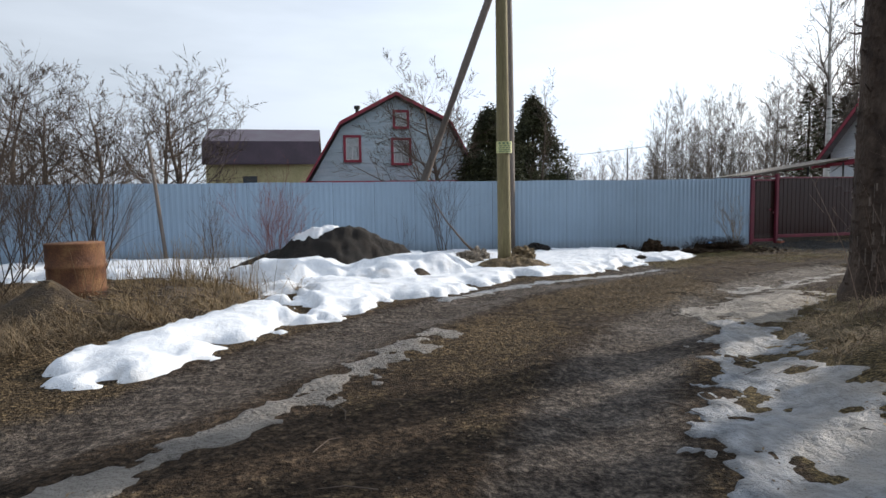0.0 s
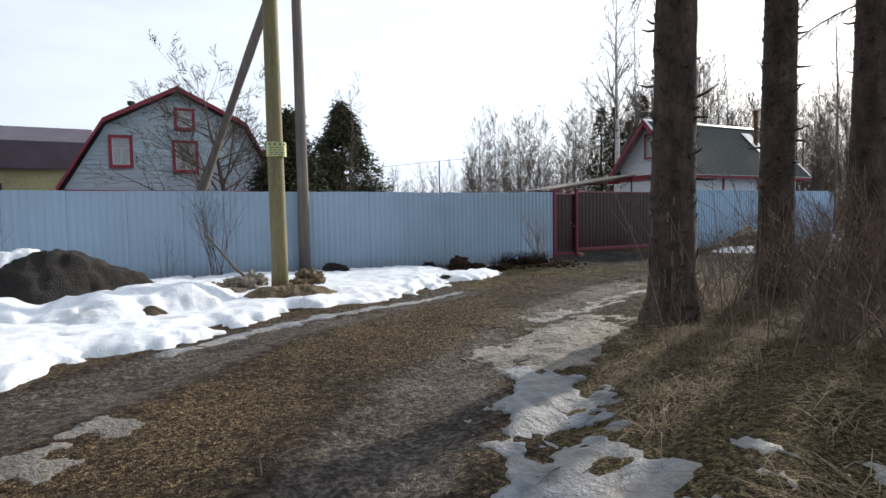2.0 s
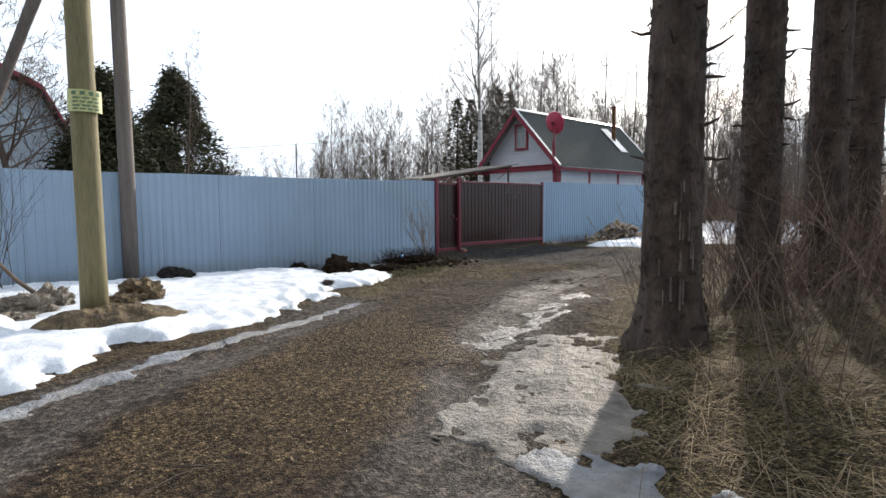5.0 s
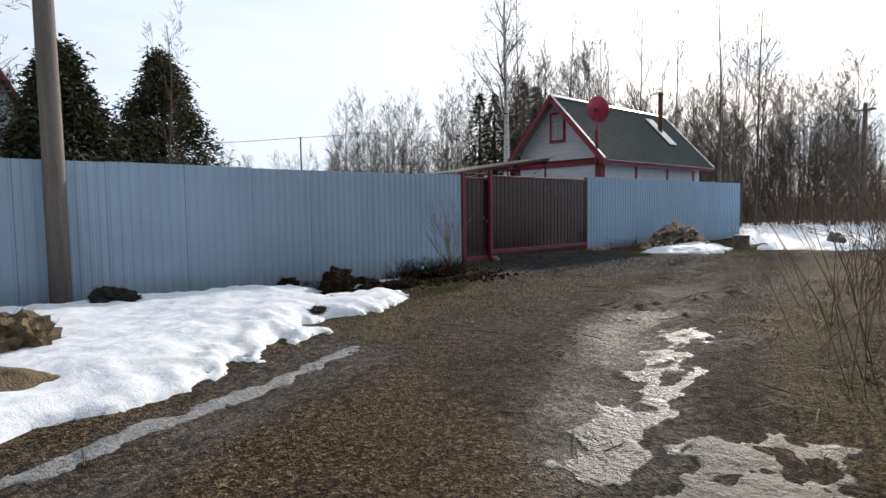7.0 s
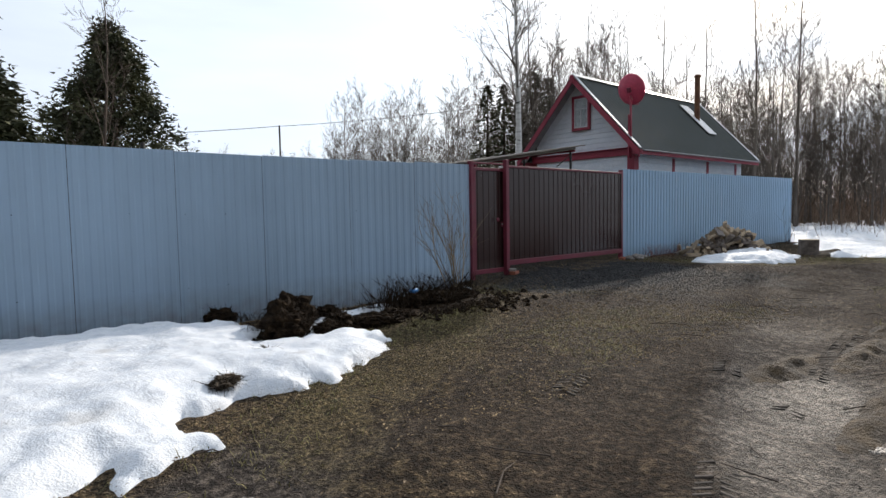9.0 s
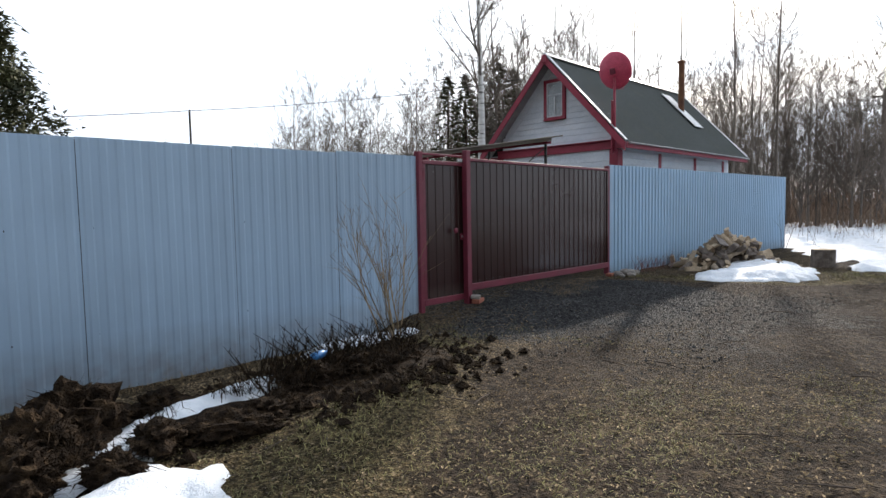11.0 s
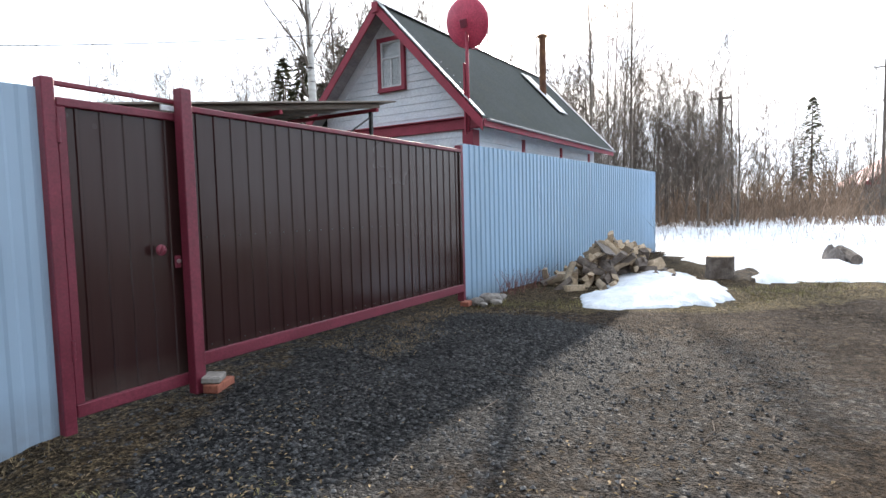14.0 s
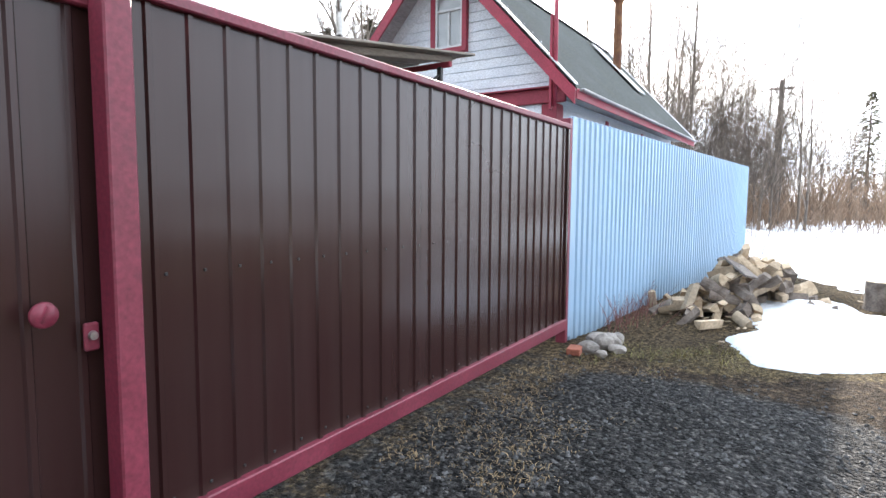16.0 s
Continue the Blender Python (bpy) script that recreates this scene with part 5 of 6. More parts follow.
def belt(n, az0, az1, d0, d1, s0, s1, cx=8.0, cy=7.0):
    for k in range(n):
        az, d = radians(az0 + (az1 - az0) * (k + rnd.random()) / n), rnd.uniform(d0, d1)
        wood_tree(cx + d * math.cos(az), cy + d * math.sin(az), rnd.uniform(s0, s1), rnd.uniform(0, 360), rnd.randrange(7))


belt(104, 8, 34, 30, 48, 0.5, 0.95)
belt(16, 32, 42, 28, 40, 0.7, 1.15)
belt(58, 38, 62, 36, 54, 0.5, 1.05)
belt(34, 60, 78, 48, 66, 0.4, 0.75)
belt(46, -12, 12, 46, 66, 0.45, 0.85)
belt(12, 95, 135, 60, 80, 0.45, 0.75)
# tall slender trunks that rise behind the cottage
rnd.seed(415)
for k in range(4):
    pair = bare_tree(rnd.uniform(12, 14.5), rnd.uniform(0.075, 0.11), 18, 0.7, 0.14, 0.35, 7, 5, 1, 0.03, 5, 0.008, 0.24)
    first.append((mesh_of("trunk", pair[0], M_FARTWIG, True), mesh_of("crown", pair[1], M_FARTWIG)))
for k in range(13):
    az, d = radians(15 + 26 * (k + rnd.random()) / 13), rnd.uniform(29, 37)
    wood_tree(8 + d * math.cos(az), 7 + d * math.sin(az), rnd.uniform(0.8, 1.1), rnd.uniform(0, 360), 7 + k % 4)
# unseen trees outside every view, added to darken reflections in the gate
rnd.seed(419)
belt(10, -60, -12, 34, 50, 0.6, 0.9)

# far dark spruces in the wood
rnd.seed(431)


def far_spruce(x, y, h):
    t = thing("far_spruce", "dark narrow spruce in the far wood", "tree", "far spruces", at=(x, y, -0.7))
    part("trunk", Shape().tube([(0, 0, 0), (0, 0, h)], [0.16, 0.02], 6), M_BARK, t)
    s = Shape()
    for k in range(900):
        q = rnd.random() ** 1.25
        a, z = rnd.uniform(0, 6.28), h * (0.1 + 0.9 * q)
        rr = h * 0.24 * (1 - q) ** 0.85 * rnd.uniform(0.4, 1.1)
        c = Vector((rr * math.cos(a) * 0.8, rr * math.sin(a) * 0.8, z))
        g = Vector((math.cos(a), math.sin(a), rnd.uniform(-0.6, 0.1))).normalized()
        b = Vector((-math.sin(a), math.cos(a), rnd.uniform(-0.4, 0.4))) * rnd.uniform(0.08, 0.18)
        s.add([c - b, c + b, c + g * rnd.uniform(0.3, 0.6)], [(0, 1, 2)])
    part("crown", s, M_NEEDLE, t)


for x, y, h in ((33, 31, 9.5), (35.5, 30.5, 10.5), (34, 33.5, 10.0), (36.5, 33, 9.0), (66, 8.6, 9.6), (34.5, 28.5, 8.5), (37.5, 31, 10.5)):
    far_spruce(x, y, h)


# ---- brush, grass and litter ----
def heights(xs, ys):
    return ground_height(np.asarray(xs), np.asarray(ys))


def stems(name, label, spots, h0, h1, r, material, lean=0.16, twigs=3, seed=1, category="brush"):
    rnd.seed(seed)
    s = Shape()
    zs = heights([p[0] for p in spots], [p[1] for p in spots])
    for (x, y), z in zip(spots, zs):
        h = rnd.uniform(h0, h1)
        dx, dy = rnd.gauss(0, lean), rnd.gauss(0, lean)
        pts = [Vector((x, y, z - 0.02)), Vector((x + dx * h * 0.4, y + dy * h * 0.4, z + h * 0.5)), Vector((x + dx * h + rnd.gauss(0, 0.04), y + dy * h + rnd.gauss(0, 0.04), z + h))]
        s.tube(pts, [r, r * 0.75, r * 0.3], 3, cap=False)
        for k in range(twigs):
            t = rnd.uniform(0.3, 0.95)
            p = pts[0].lerp(pts[2], t)
            a = rnd.uniform(0, 6.28)
            l2 = rnd.uniform(0.12, 0.35) * h * 0.5
            q = p + Vector((math.cos(a) * 0.6, math.sin(a) * 0.6, 0.8)) * l2
            s.tube([p, q], [r * 0.5, r * 0.25], 3, cap=False)
    ob = part(name, s, material)
    return tagged(ob, label, category, kind="stuff")


def scatter(n, x0, x1, y0, y1, keep, seed):
    g = np.random.RandomState(seed)
    x, y = g.uniform(x0, x1, n), g.uniform(y0, y1, n)
    ok = g.uniform(0, 1, n) < keep(x, y)
    return list(zip(x[ok].tolist(), y[ok].tolist()))


def blades(name, label, tufts, per, l0, l1, width, material, seed, droop=1.0, lift=0.0, stand=1.0):
    """Tufts of long dry blades that arch outwards."""
    g = np.random.RandomState(seed)
    xs, ys = np.array([p[0] for p in tufts]), np.array([p[1] for p in tufts])
    n = len(tufts) * per
    ox, oy = np.repeat(xs, per) + g.normal(0, 0.06, n), np.repeat(ys, per) + g.normal(0, 0.06, n)
    oz = ground_height(ox, oy) - 0.01 + lift
    a, ln = g.uniform(0, 2 * np.pi, n), g.uniform(l0, l1, n)
    out, rise = g.uniform(0.25, 0.9, n) * droop, g.uniform(0.45, 0.95, n) * stand
    dx, dy = np.cos(a), np.sin(a)
    wx, wy = -dy * width, dx * width
    v = []
    for t, w in ((0, 1.0), (0.45, 0.9), (0.8, 0.6), (1.0, 0.12)):
        hz = rise * ln * (t * 1.5 - t * t * (0.5 + 0.75 * out))
        r = out * ln * t
        v += [np.stack([ox + dx * r - wx * w, oy + dy * r - wy * w, oz + hz], -1), np.stack([ox + dx * r + wx * w, oy + dy * r + wy * w, oz + hz], -1)]
    co = np.stack(v, 1).reshape(-1, 3)
    base = (np.arange(n) * 8)[:, None, None]
    quads = (base + np.array([[0, 1, 3, 2], [2, 3, 5, 4], [4, 5, 7, 6]])[None]).reshape(-1, 4)
    me = bpy.data.meshes.new(name)
    me.from_pydata(co.tolist(), [], quads.tolist())
    me.materials.append(material)
    return tagged(new(name, me), label, "grass", kind="stuff")


def bank_density(x, y):
    r = right_of_road(x, y)
    return smooth01((r - 0.1) / 0.6) * smooth01((17 - x) / 4) * smooth01((x - 2.9) / 1.0)


ice_out = lambda x, y: smooth01(-inside_distance(x, y, ICE) / 0.15) * smooth01((line_distance(x, y, VERGE_STRIP) - 0.22) / 0.2) * smooth01(-inside_distance(x, y, PUDDLE_ICE) / 0.12)
blades("dry_grass", "long pale dry grass flattened by snow", scatter(1500, 3.0, 15, -4.2, 6.4, lambda x, y: bank_density(x, y) * ice_out(x, y) * smooth01(0.75 + 1.8 * fbm(x, y, 0.9, 75, 3)), 61), 36, 0.12, 0.5, 0.0026, M_DEADGRASS, 62, 1.9, 0.0, 0.55)
blades("green_grass", "short dull green grass among dry blades", scatter(1500, 4.5, 20, 2.2, 9.0, lambda x, y: smooth01(1 - np.abs(right_of_road(x, y) - 0.15) / 0.5) * ice_out(x, y), 63), 11, 0.04, 0.12, 0.0026, M_MOSSGRASS, 64, 1.1)
verge = lambda x, y: smooth01(1 - np.abs(left_of_road(x, y) + 0.25) / 0.75) * smooth01((x - 5.8) / 1.5) * smooth01((13 - x) / 1)
blades("verge_grass", "short trampled yellow-green verge grass", scatter(2600, 5, 13, 6.5, 12.5, lambda x, y: verge(x, y) * 0.8, 65), 12, 0.03, 0.11, 0.0024, M_MOSSGRASS, 66, 1.0)
blades("trampled_grass", "flattened yellow-green grass on the lane side", scatter(4200, 7.0, 13.2, 7.8, 11.9, lambda x, y: smooth01(0.55 + 2.2 * fbm(x, y, 0.8, 78, 3)) * smooth01(-inside_distance(x, y, BANK) / 0.2), 165), 9, 0.02, 0.075, 0.0022, M_MOSSGRASS, 166, 1.5)
blades("meadow_grass", "thin yellowed grass in front of the firewood", scatter(2600, 17.6, 26, 6.8, 12.7, lambda x, y: smooth01(1 - np.abs(left_of_road(x, y) - 0.1) / 0.95) * smooth01(-inside_distance(x, y, LOG_SNOW) / 0.2), 67), 10, 0.04, 0.13, 0.003, M_MOSSGRASS, 68, 1.0)
blades("gate_grass", "dry grass patches before the gate", [(x, y) for x, y in scatter(500, 15.2, 17.9, 12.0, 13.0, lambda x, y: (fbm(x, y, 1.3, 77, 3) > 0.02) * 0.8, 69)], 12, 0.02, 0.07, 0.0022, M_STRAW, 70, 1.2)
blades("left_dry_grass", "long bleached dry grass by the rusty drum", scatter(1300, -6.0, -1.0, 2.2, 7.2, lambda x, y: smooth01((left_of_road(x, y) - 0.3) / 0.5) * smooth01(-inside_distance(x, y, BANK) / 0.3), 71), 16, 0.12, 0.5, 0.003, M_DEADGRASS, 72, 1.5)
blades("fence_foot_grass", "dead grass along the fence foot", [(x, 12.86 - 0.1 * k) for k in range(2) for x in np.arange(4.2, 12.8, 0.09)] + [(18.4 + 0.1 * k, 12.92 - 0.0655 * 0.1 * k - 0.06) for k in range(60)], 7, 0.03, 0.13, 0.0022, M_STRAW, 74, 0.8)

tussock = scatter(330, 3.2, 12, -3.6, 6.0, lambda x, y: smooth01(1 - np.abs(right_of_road(x, y) - 0.9) / 1.1) * smooth01(0.5 + 2.0 * fbm(x, y, 1.1, 175, 3)) * ice_out(x, y), 161)
blades("straw_tussocks", "arching tussocks of pale yellow straw", tussock, 60, 0.16, 0.5, 0.0022, M_STRAW, 162, 1.9, 0.0, 0.6)

stems("thicket", "dense red-brown leafless undergrowth beneath the spruces", scatter(4200, 5.2, 19, -4.2, 5.4, lambda x, y: smooth01((right_of_road(x, y) - 0.35) / 1.5) * smooth01((x - 5.0) / 1.8) * smooth01(0.7 + 1.5 * fbm(x, y, 0.6, 76, 3)), 81), 0.35, 1.6, 0.0048, M_BRUSH, 0.32, 4, 82)
stems("tall_thicket", "tall thin bare shoots behind the spruces", scatter(900, 8.5, 22, -5, 3.6, lambda x, y: smooth01((right_of_road(x, y) - 2.2) / 1.5) * 0.6, 83), 0.9, 2.0, 0.006, M_BRUSH, 0.3, 6, 84)
stems("field_weeds", "dry weed stalks standing in the snow field", scatter(1500, 26, 46, 2, 17, lambda x, y: smooth01((x - 26) / 8) * 0.8, 85), 0.25, 0.75, 0.005, M_BRUSH, 0.2, 2, 86)
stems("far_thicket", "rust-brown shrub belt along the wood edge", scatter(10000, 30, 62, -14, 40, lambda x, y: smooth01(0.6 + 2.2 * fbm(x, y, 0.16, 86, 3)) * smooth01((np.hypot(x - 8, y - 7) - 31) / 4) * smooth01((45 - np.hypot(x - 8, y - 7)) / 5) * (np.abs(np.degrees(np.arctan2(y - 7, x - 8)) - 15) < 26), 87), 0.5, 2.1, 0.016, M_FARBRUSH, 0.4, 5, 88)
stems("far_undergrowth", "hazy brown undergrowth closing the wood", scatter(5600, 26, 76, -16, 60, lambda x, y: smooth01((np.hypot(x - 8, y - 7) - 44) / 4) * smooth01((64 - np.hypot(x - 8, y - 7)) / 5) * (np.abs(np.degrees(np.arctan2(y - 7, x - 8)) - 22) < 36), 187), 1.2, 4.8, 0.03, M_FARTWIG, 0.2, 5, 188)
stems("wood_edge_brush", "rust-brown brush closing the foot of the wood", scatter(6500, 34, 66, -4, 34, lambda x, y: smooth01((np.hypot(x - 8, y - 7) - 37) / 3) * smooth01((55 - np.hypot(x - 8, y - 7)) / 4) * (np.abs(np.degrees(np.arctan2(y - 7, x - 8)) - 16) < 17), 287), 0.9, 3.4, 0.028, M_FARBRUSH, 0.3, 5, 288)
stems("verge_stalks", "single thin bare shoots in the dry grass", scatter(240, 4.2, 9, -3, 4.5, lambda x, y: smooth01((right_of_road(x, y) - 0.5) / 0.8) * 0.6, 89), 0.35, 0.95, 0.003, M_BRUSH, 0.3, 2, 90)

# ---- things at the left verge ----
def lumpy(shape, cx, cy, rx, ry, h, seed, res=22, edge=1.0, jag=0.25):
    """A heap of earth: a bumpy dome on the ground."""
    g = np.linspace(-1.15, 1.15, res)
    gx, gy = np.meshgrid(g, g)
    x, y = cx + gx * rx, cy + gy * ry
    d = np.hypot(gx, gy) + 0.35 * jag * fbm(x, y, 1.3 / max(rx, ry) + 0.6, seed, 3)
    z = ground_height(x, y) + h * (np.clip(1 - d, -0.25, 1) if edge == 1.0 else np.where(d < 1, np.sqrt(np.clip(1 - d * d, 0, 1)), -0.2)) + h * jag * (fbm(x, y, 3.0 / max(rx, ry), seed + 5, 4) + 0.35 * fbm(x, y, 12.0, seed + 9, 3)) * np.clip(1.2 - d, 0, 1)
    k = np.arange(res * res).reshape(res, res)
    q = np.stack([k[:-1, :-1], k[:-1, 1:], k[1:, 1:], k[1:, :-1]], -1).reshape(-1, 4)
    keep = (d.reshape(-1) < 1.12)[q].all(1)
    return shape.add(np.stack([x, y, z], -1).reshape(-1, 3).tolist(), q[keep].tolist())


def heap_height(x, y):
    """A long-shouldered heap of dumped earth: a blunt crest, one slope drawn out."""
    crest = np.interp(x, [-2.5, -1.6, -0.8, -0.1, 0.3, 1.25, 1.9], [0.0, 0.36, 0.74, 0.97, 0.95, 0.45, 0.0])
    width = 0.25 + 0.8 * crest
    side = np.clip(1 - np.abs(y - 8.25 - 0.12 * x) / width, 0, 1)
    h = crest * np.minimum(side * 1.12, 1 - 0.12 * (1 - side))
    return ground_height(x, y) + h + (0.10 * fbm(x, y, 2.4, 15, 3) + 0.08 * fbm(x, y, 9.0, 18, 3)) * smooth01(h / 0.2) - 0.06 * (h < 0.01)


heap = new("soil_heap", grid_mesh("soil_heap", np.arange(-2.7, 2.1, 0.045), np.arange(6.5, 10.0, 0.045), heap_height, M_SOIL))
tagged(heap, "heap of black soil with snow on its shoulder", "soil heap")
cap_mask = lambda x, y: 1 - np.hypot((x + 0.55) / 0.5, (y - 8.28) / 0.26) + 0.8 * fbm(x, y, 3.0, 27, 3)
cap = new("heap_snow", grid_mesh("heap_snow", np.arange(-1.5, 0.5, 0.03), np.arange(7.6, 9.0, 0.03), lambda x, y: heap_height(x, y) + np.where(cap_mask(x, y) > 0, 0.012 + 0.06 * np.sqrt(smooth01(cap_mask(x, y) * 2)), -0.05), M_SNOW, keep=lambda x, y: cap_mask(x, y) > 0))
tagged(cap, "thin cap of snow left on the soil heap", "snow", kind="structure")
HEAP_SNOW = ((-2.4, 6.6), (-1.5, 7.1), (-0.95, 7.6), (-0.3, 7.7), (0.25, 7.6), (0.6, 7.9), (0.85, 8.5), (2.2, 8.9), (2.7, 8.0), (2.4, 6.9), (0.8, 6.3), (-1.2, 6.0))
snow_patch("heap_foot_snow", (-3, 3.2, 5.4, 9.4), 0.05, lambda x, y: inside_distance(x, y, HEAP_SNOW), 0.44, M_SNOW, "snow drift at the foot of the soil heap", 0.8, 0.07)
grey_heap = tagged(part("dirty_heap", lumpy(Shape(), 1.35, 6.75, 0.55, 0.32, 0.24, 9, 26, 1.0, 0.3), M_TURF), "small heap of dirty thawing soil on the snow", "soil heap")

# rusty drum
drum = thing("rusty_drum", "rust-brown steel drum standing in dry grass", "drum", at=(-3.55, 4.95, height_at(-3.55, 4.95) - 0.05), turn=20)
ds = Shape()
prof_r = [(0.0, 0.34), (0.02, 0.352), (0.04, 0.345), (0.30, 0.345), (0.325, 0.362), (0.35, 0.345), (0.62, 0.345), (0.645, 0.362), (0.67, 0.345), (0.93, 0.345), (0.945, 0.354), (0.96, 0.345), (0.955, 0.335), (0.80, 0.333)]
ds.tube([(0, 0, z) for z, _ in prof_r], [r for _, r in prof_r], 32, cap=False)
part("shell", ds, M_RUST, drum, smooth=True)
part("lid", Shape().tube([(0, 0, 0.905), (0, 0, 0.92)], [0.33, 0.33], 32), M_RUST, drum)
rust_mound = tagged(part("straw_heap", lumpy(Shape(), -3.55, 4.15, 0.75, 0.5, 0.5, 13, 26, 1.0, 0.2), M_TURF), "flattened heap of old straw before the drum", "straw heap")
stake = tagged(part("leaning_stake", Shape().tube([(-4.42, 12.25, -0.6), (-4.6, 12.28, 1.3), (-4.74, 12.3, 2.6)], [0.05, 0.045, 0.035], 8), M_GREYPOLE), "thin leaning grey wooden stake before the fence", "stake")
twig_pile = Shape()
rnd.seed(501)
for k in range(280):
    x, y, a = rnd.gauss(-2.35, 0.55), rnd.gauss(5.0, 0.6), rnd.gauss(2.7, 0.6)
    ln = rnd.uniform(0.3, 1.1)
    z = height_at(x, y) + rnd.uniform(0.02, 0.3) * math.exp(-((x + 2.35) ** 2 + (y - 5.0) ** 2) * 2)
    d = Vector((math.cos(a), math.sin(a), rnd.uniform(-0.1, 0.3))) * ln
    twig_pile.tube([(x, y, z), (x + d.x / 2, y + d.y / 2, z + d.z / 2 + 0.04), (x + d.x, y + d.y, z + d.z)], [0.008, 0.006, 0.003], 4, cap=False)
tagged(part("brushwood_pile", twig_pile, M_TWIG), "low pile of cut brown brushwood on dry grass", "brushwood", kind="stuff")
rust_turf = tagged(part("leaf_bank", lumpy(Shape(), -2.35, 4.9, 1.15, 1.1, 0.3, 17, 44, 1.0, 0.4), M_TURF), "bank of brown dead leaves under brushwood", "leaf heap")


def bush(name, label, x, y, n, h0, h1, spread, r, material, seed, group="", kids=4, depth=1):
    rnd.seed(seed)
    z = height_at(x, y)
    b = thing(name, label, "bush", group, at=(x, y, z))
    s = Shape()
    for k in range(n):
        a, e = rnd.uniform(0, 6.28), rnd.uniform(0.02, spread)
        d = Vector((math.cos(a) * e, math.sin(a) * e, 1))
        branch(s, (rnd.gauss(0, 0.09), rnd.gauss(0, 0.09), -0.03), d, rnd.uniform(h0, h1), r * rnd.uniform(0.6, 1.1), depth - 1, 0.5, 5, 5, 0.06, kids + 2, 4, 0.0022)
    part("stem_mass", s, material, b)
    return b


bush("osier_bush", "bare red-stemmed bush beside the soil heap", -1.35, 8.4, 22, 1.1, 2.0, 0.75, 0.009, M_OSIER, 511, "", 5, 2)
bush("bare_bush", "thin leafless bush in the snow bank", -2.6, 8.9, 9, 0.8, 1.5, 0.6, 0.008, M_TWIG, 512, "verge bushes", 5, 2)
bush("bare_bush", "leafless grey bush before the fence", 2.75, 11.9, 10, 1.2, 2.05, 0.4, 0.012, M_TWIG, 513, "verge bushes", 5, 2)
bush("bare_bush", "slender leafless shoots by the fence", 1.7, 12.2, 5, 0.7, 1.2, 0.25, 0.007, M_TWIG, 514, "verge bushes", 4, 1)
bush("gate_bush", "small pale leafless bush at the fence corner", 11.5, 11.78, 9, 0.7, 1.35, 0.3, 0.012, M_STRAW, 515, "", 4, 2)
bush("dark_shoot", "thin dark leafless shrub at the fence end", 26.6, 12.2, 3, 0.8, 1.7, 0.35, 0.012, M_TWIG, 516, "", 4, 1)
for k, (x, y, n) in enumerate(((-4.9, 5.6, 9), (-5.6, 7.2, 12), (-4.3, 7.4, 8), (-6.8, 6.0, 12))):
    bush("left_bush", "tangled leafless brown bush at the verge", x, y, n + 4, 1.7, 3.0, 0.8, 0.014, M_TWIG, 520 + k, "tangled bushes", 6, 2)
for k, (x, y, n, h) in enumerate(((-6.2, 9.2, 12, 2.6), (-7.6, 9.8, 14, 3.1), (-5.4, 10.6, 10, 2.4), (-8.6, 11.2, 12, 3.2), (-6.9, 11.6, 10, 2.8))):
    bush("hedge_bush", "dense tangled brown bush before the fence", x, y, n, h * 0.7, h, 1.0, 0.014, M_TWIG, 560 + k, "tangled bushes", 6, 2)
bush("verge_shrub", "bare arching shrub at the wood edge", 9.6, 0.6, 7, 1.6, 3.2, 0.7, 0.018, M_TWIG, 530, "wood edge shrubs", 6, 2)
bush("verge_shrub", "bare arching shrub at the wood edge", 12.2, -0.6, 7, 1.8, 3.6, 0.7, 0.02, M_TWIG, 531, "wood edge shrubs", 6, 2)
bush("verge_shrub", "bare arching shrub at the wood edge", 15.2, 1.2, 7, 1.6, 3.4, 0.7, 0.02, M_TWIG, 532, "wood edge shrubs", 6, 2)
bush("verge_shrub", "bare forked shrub in the undergrowth", 8.9, -1.5, 5, 1.6, 3.0, 0.6, 0.022, M_TWIG, 533, "wood edge shrubs", 6, 2)

rnd.seed(551)
scrub_meshes = []
for k in range(5):
    s = Shape()
    for q in range(9):
        a, e = rnd.uniform(0, 6.28), rnd.uniform(0.1, 0.85)
        branch(s, Vector((rnd.gauss(0, 0.16), rnd.gauss(0, 0.16), -0.03)), Vector((math.cos(a) * e, math.sin(a) * e, 1)), rnd.uniform(0.9, 1.9), rnd.uniform(0.006, 0.012), 1, 0.7, 4, 5, 0.0, 8, 6, 0.0024)
    scrub_meshes.append(mesh_of("stem_mass", s, M_BRUSH))
for k, (x, y) in enumerate(scatter(110, 6.6, 17.5, -3.4, 4.2, lambda x, y: smooth01((right_of_road(x, y) - 0.5) / 0.8) * 0.62, 552) + scatter(34, 5.0, 9.5, -3.6, 1.2, lambda x, y: smooth01((right_of_road(x, y) - 1.3) / 0.5) * 0.6, 553)):
    b = thing("scrub_bush", "tangled thin leafless bush under the spruces", "bush", "scrub under the spruces", at=(x, y, height_at(x, y)), turn=rnd.uniform(0, 360))
    b.scale = (1.0, 1.0, rnd.uniform(0.5, 0.95))
    part("stem_mass", scrub_meshes[k % 5], None, b)

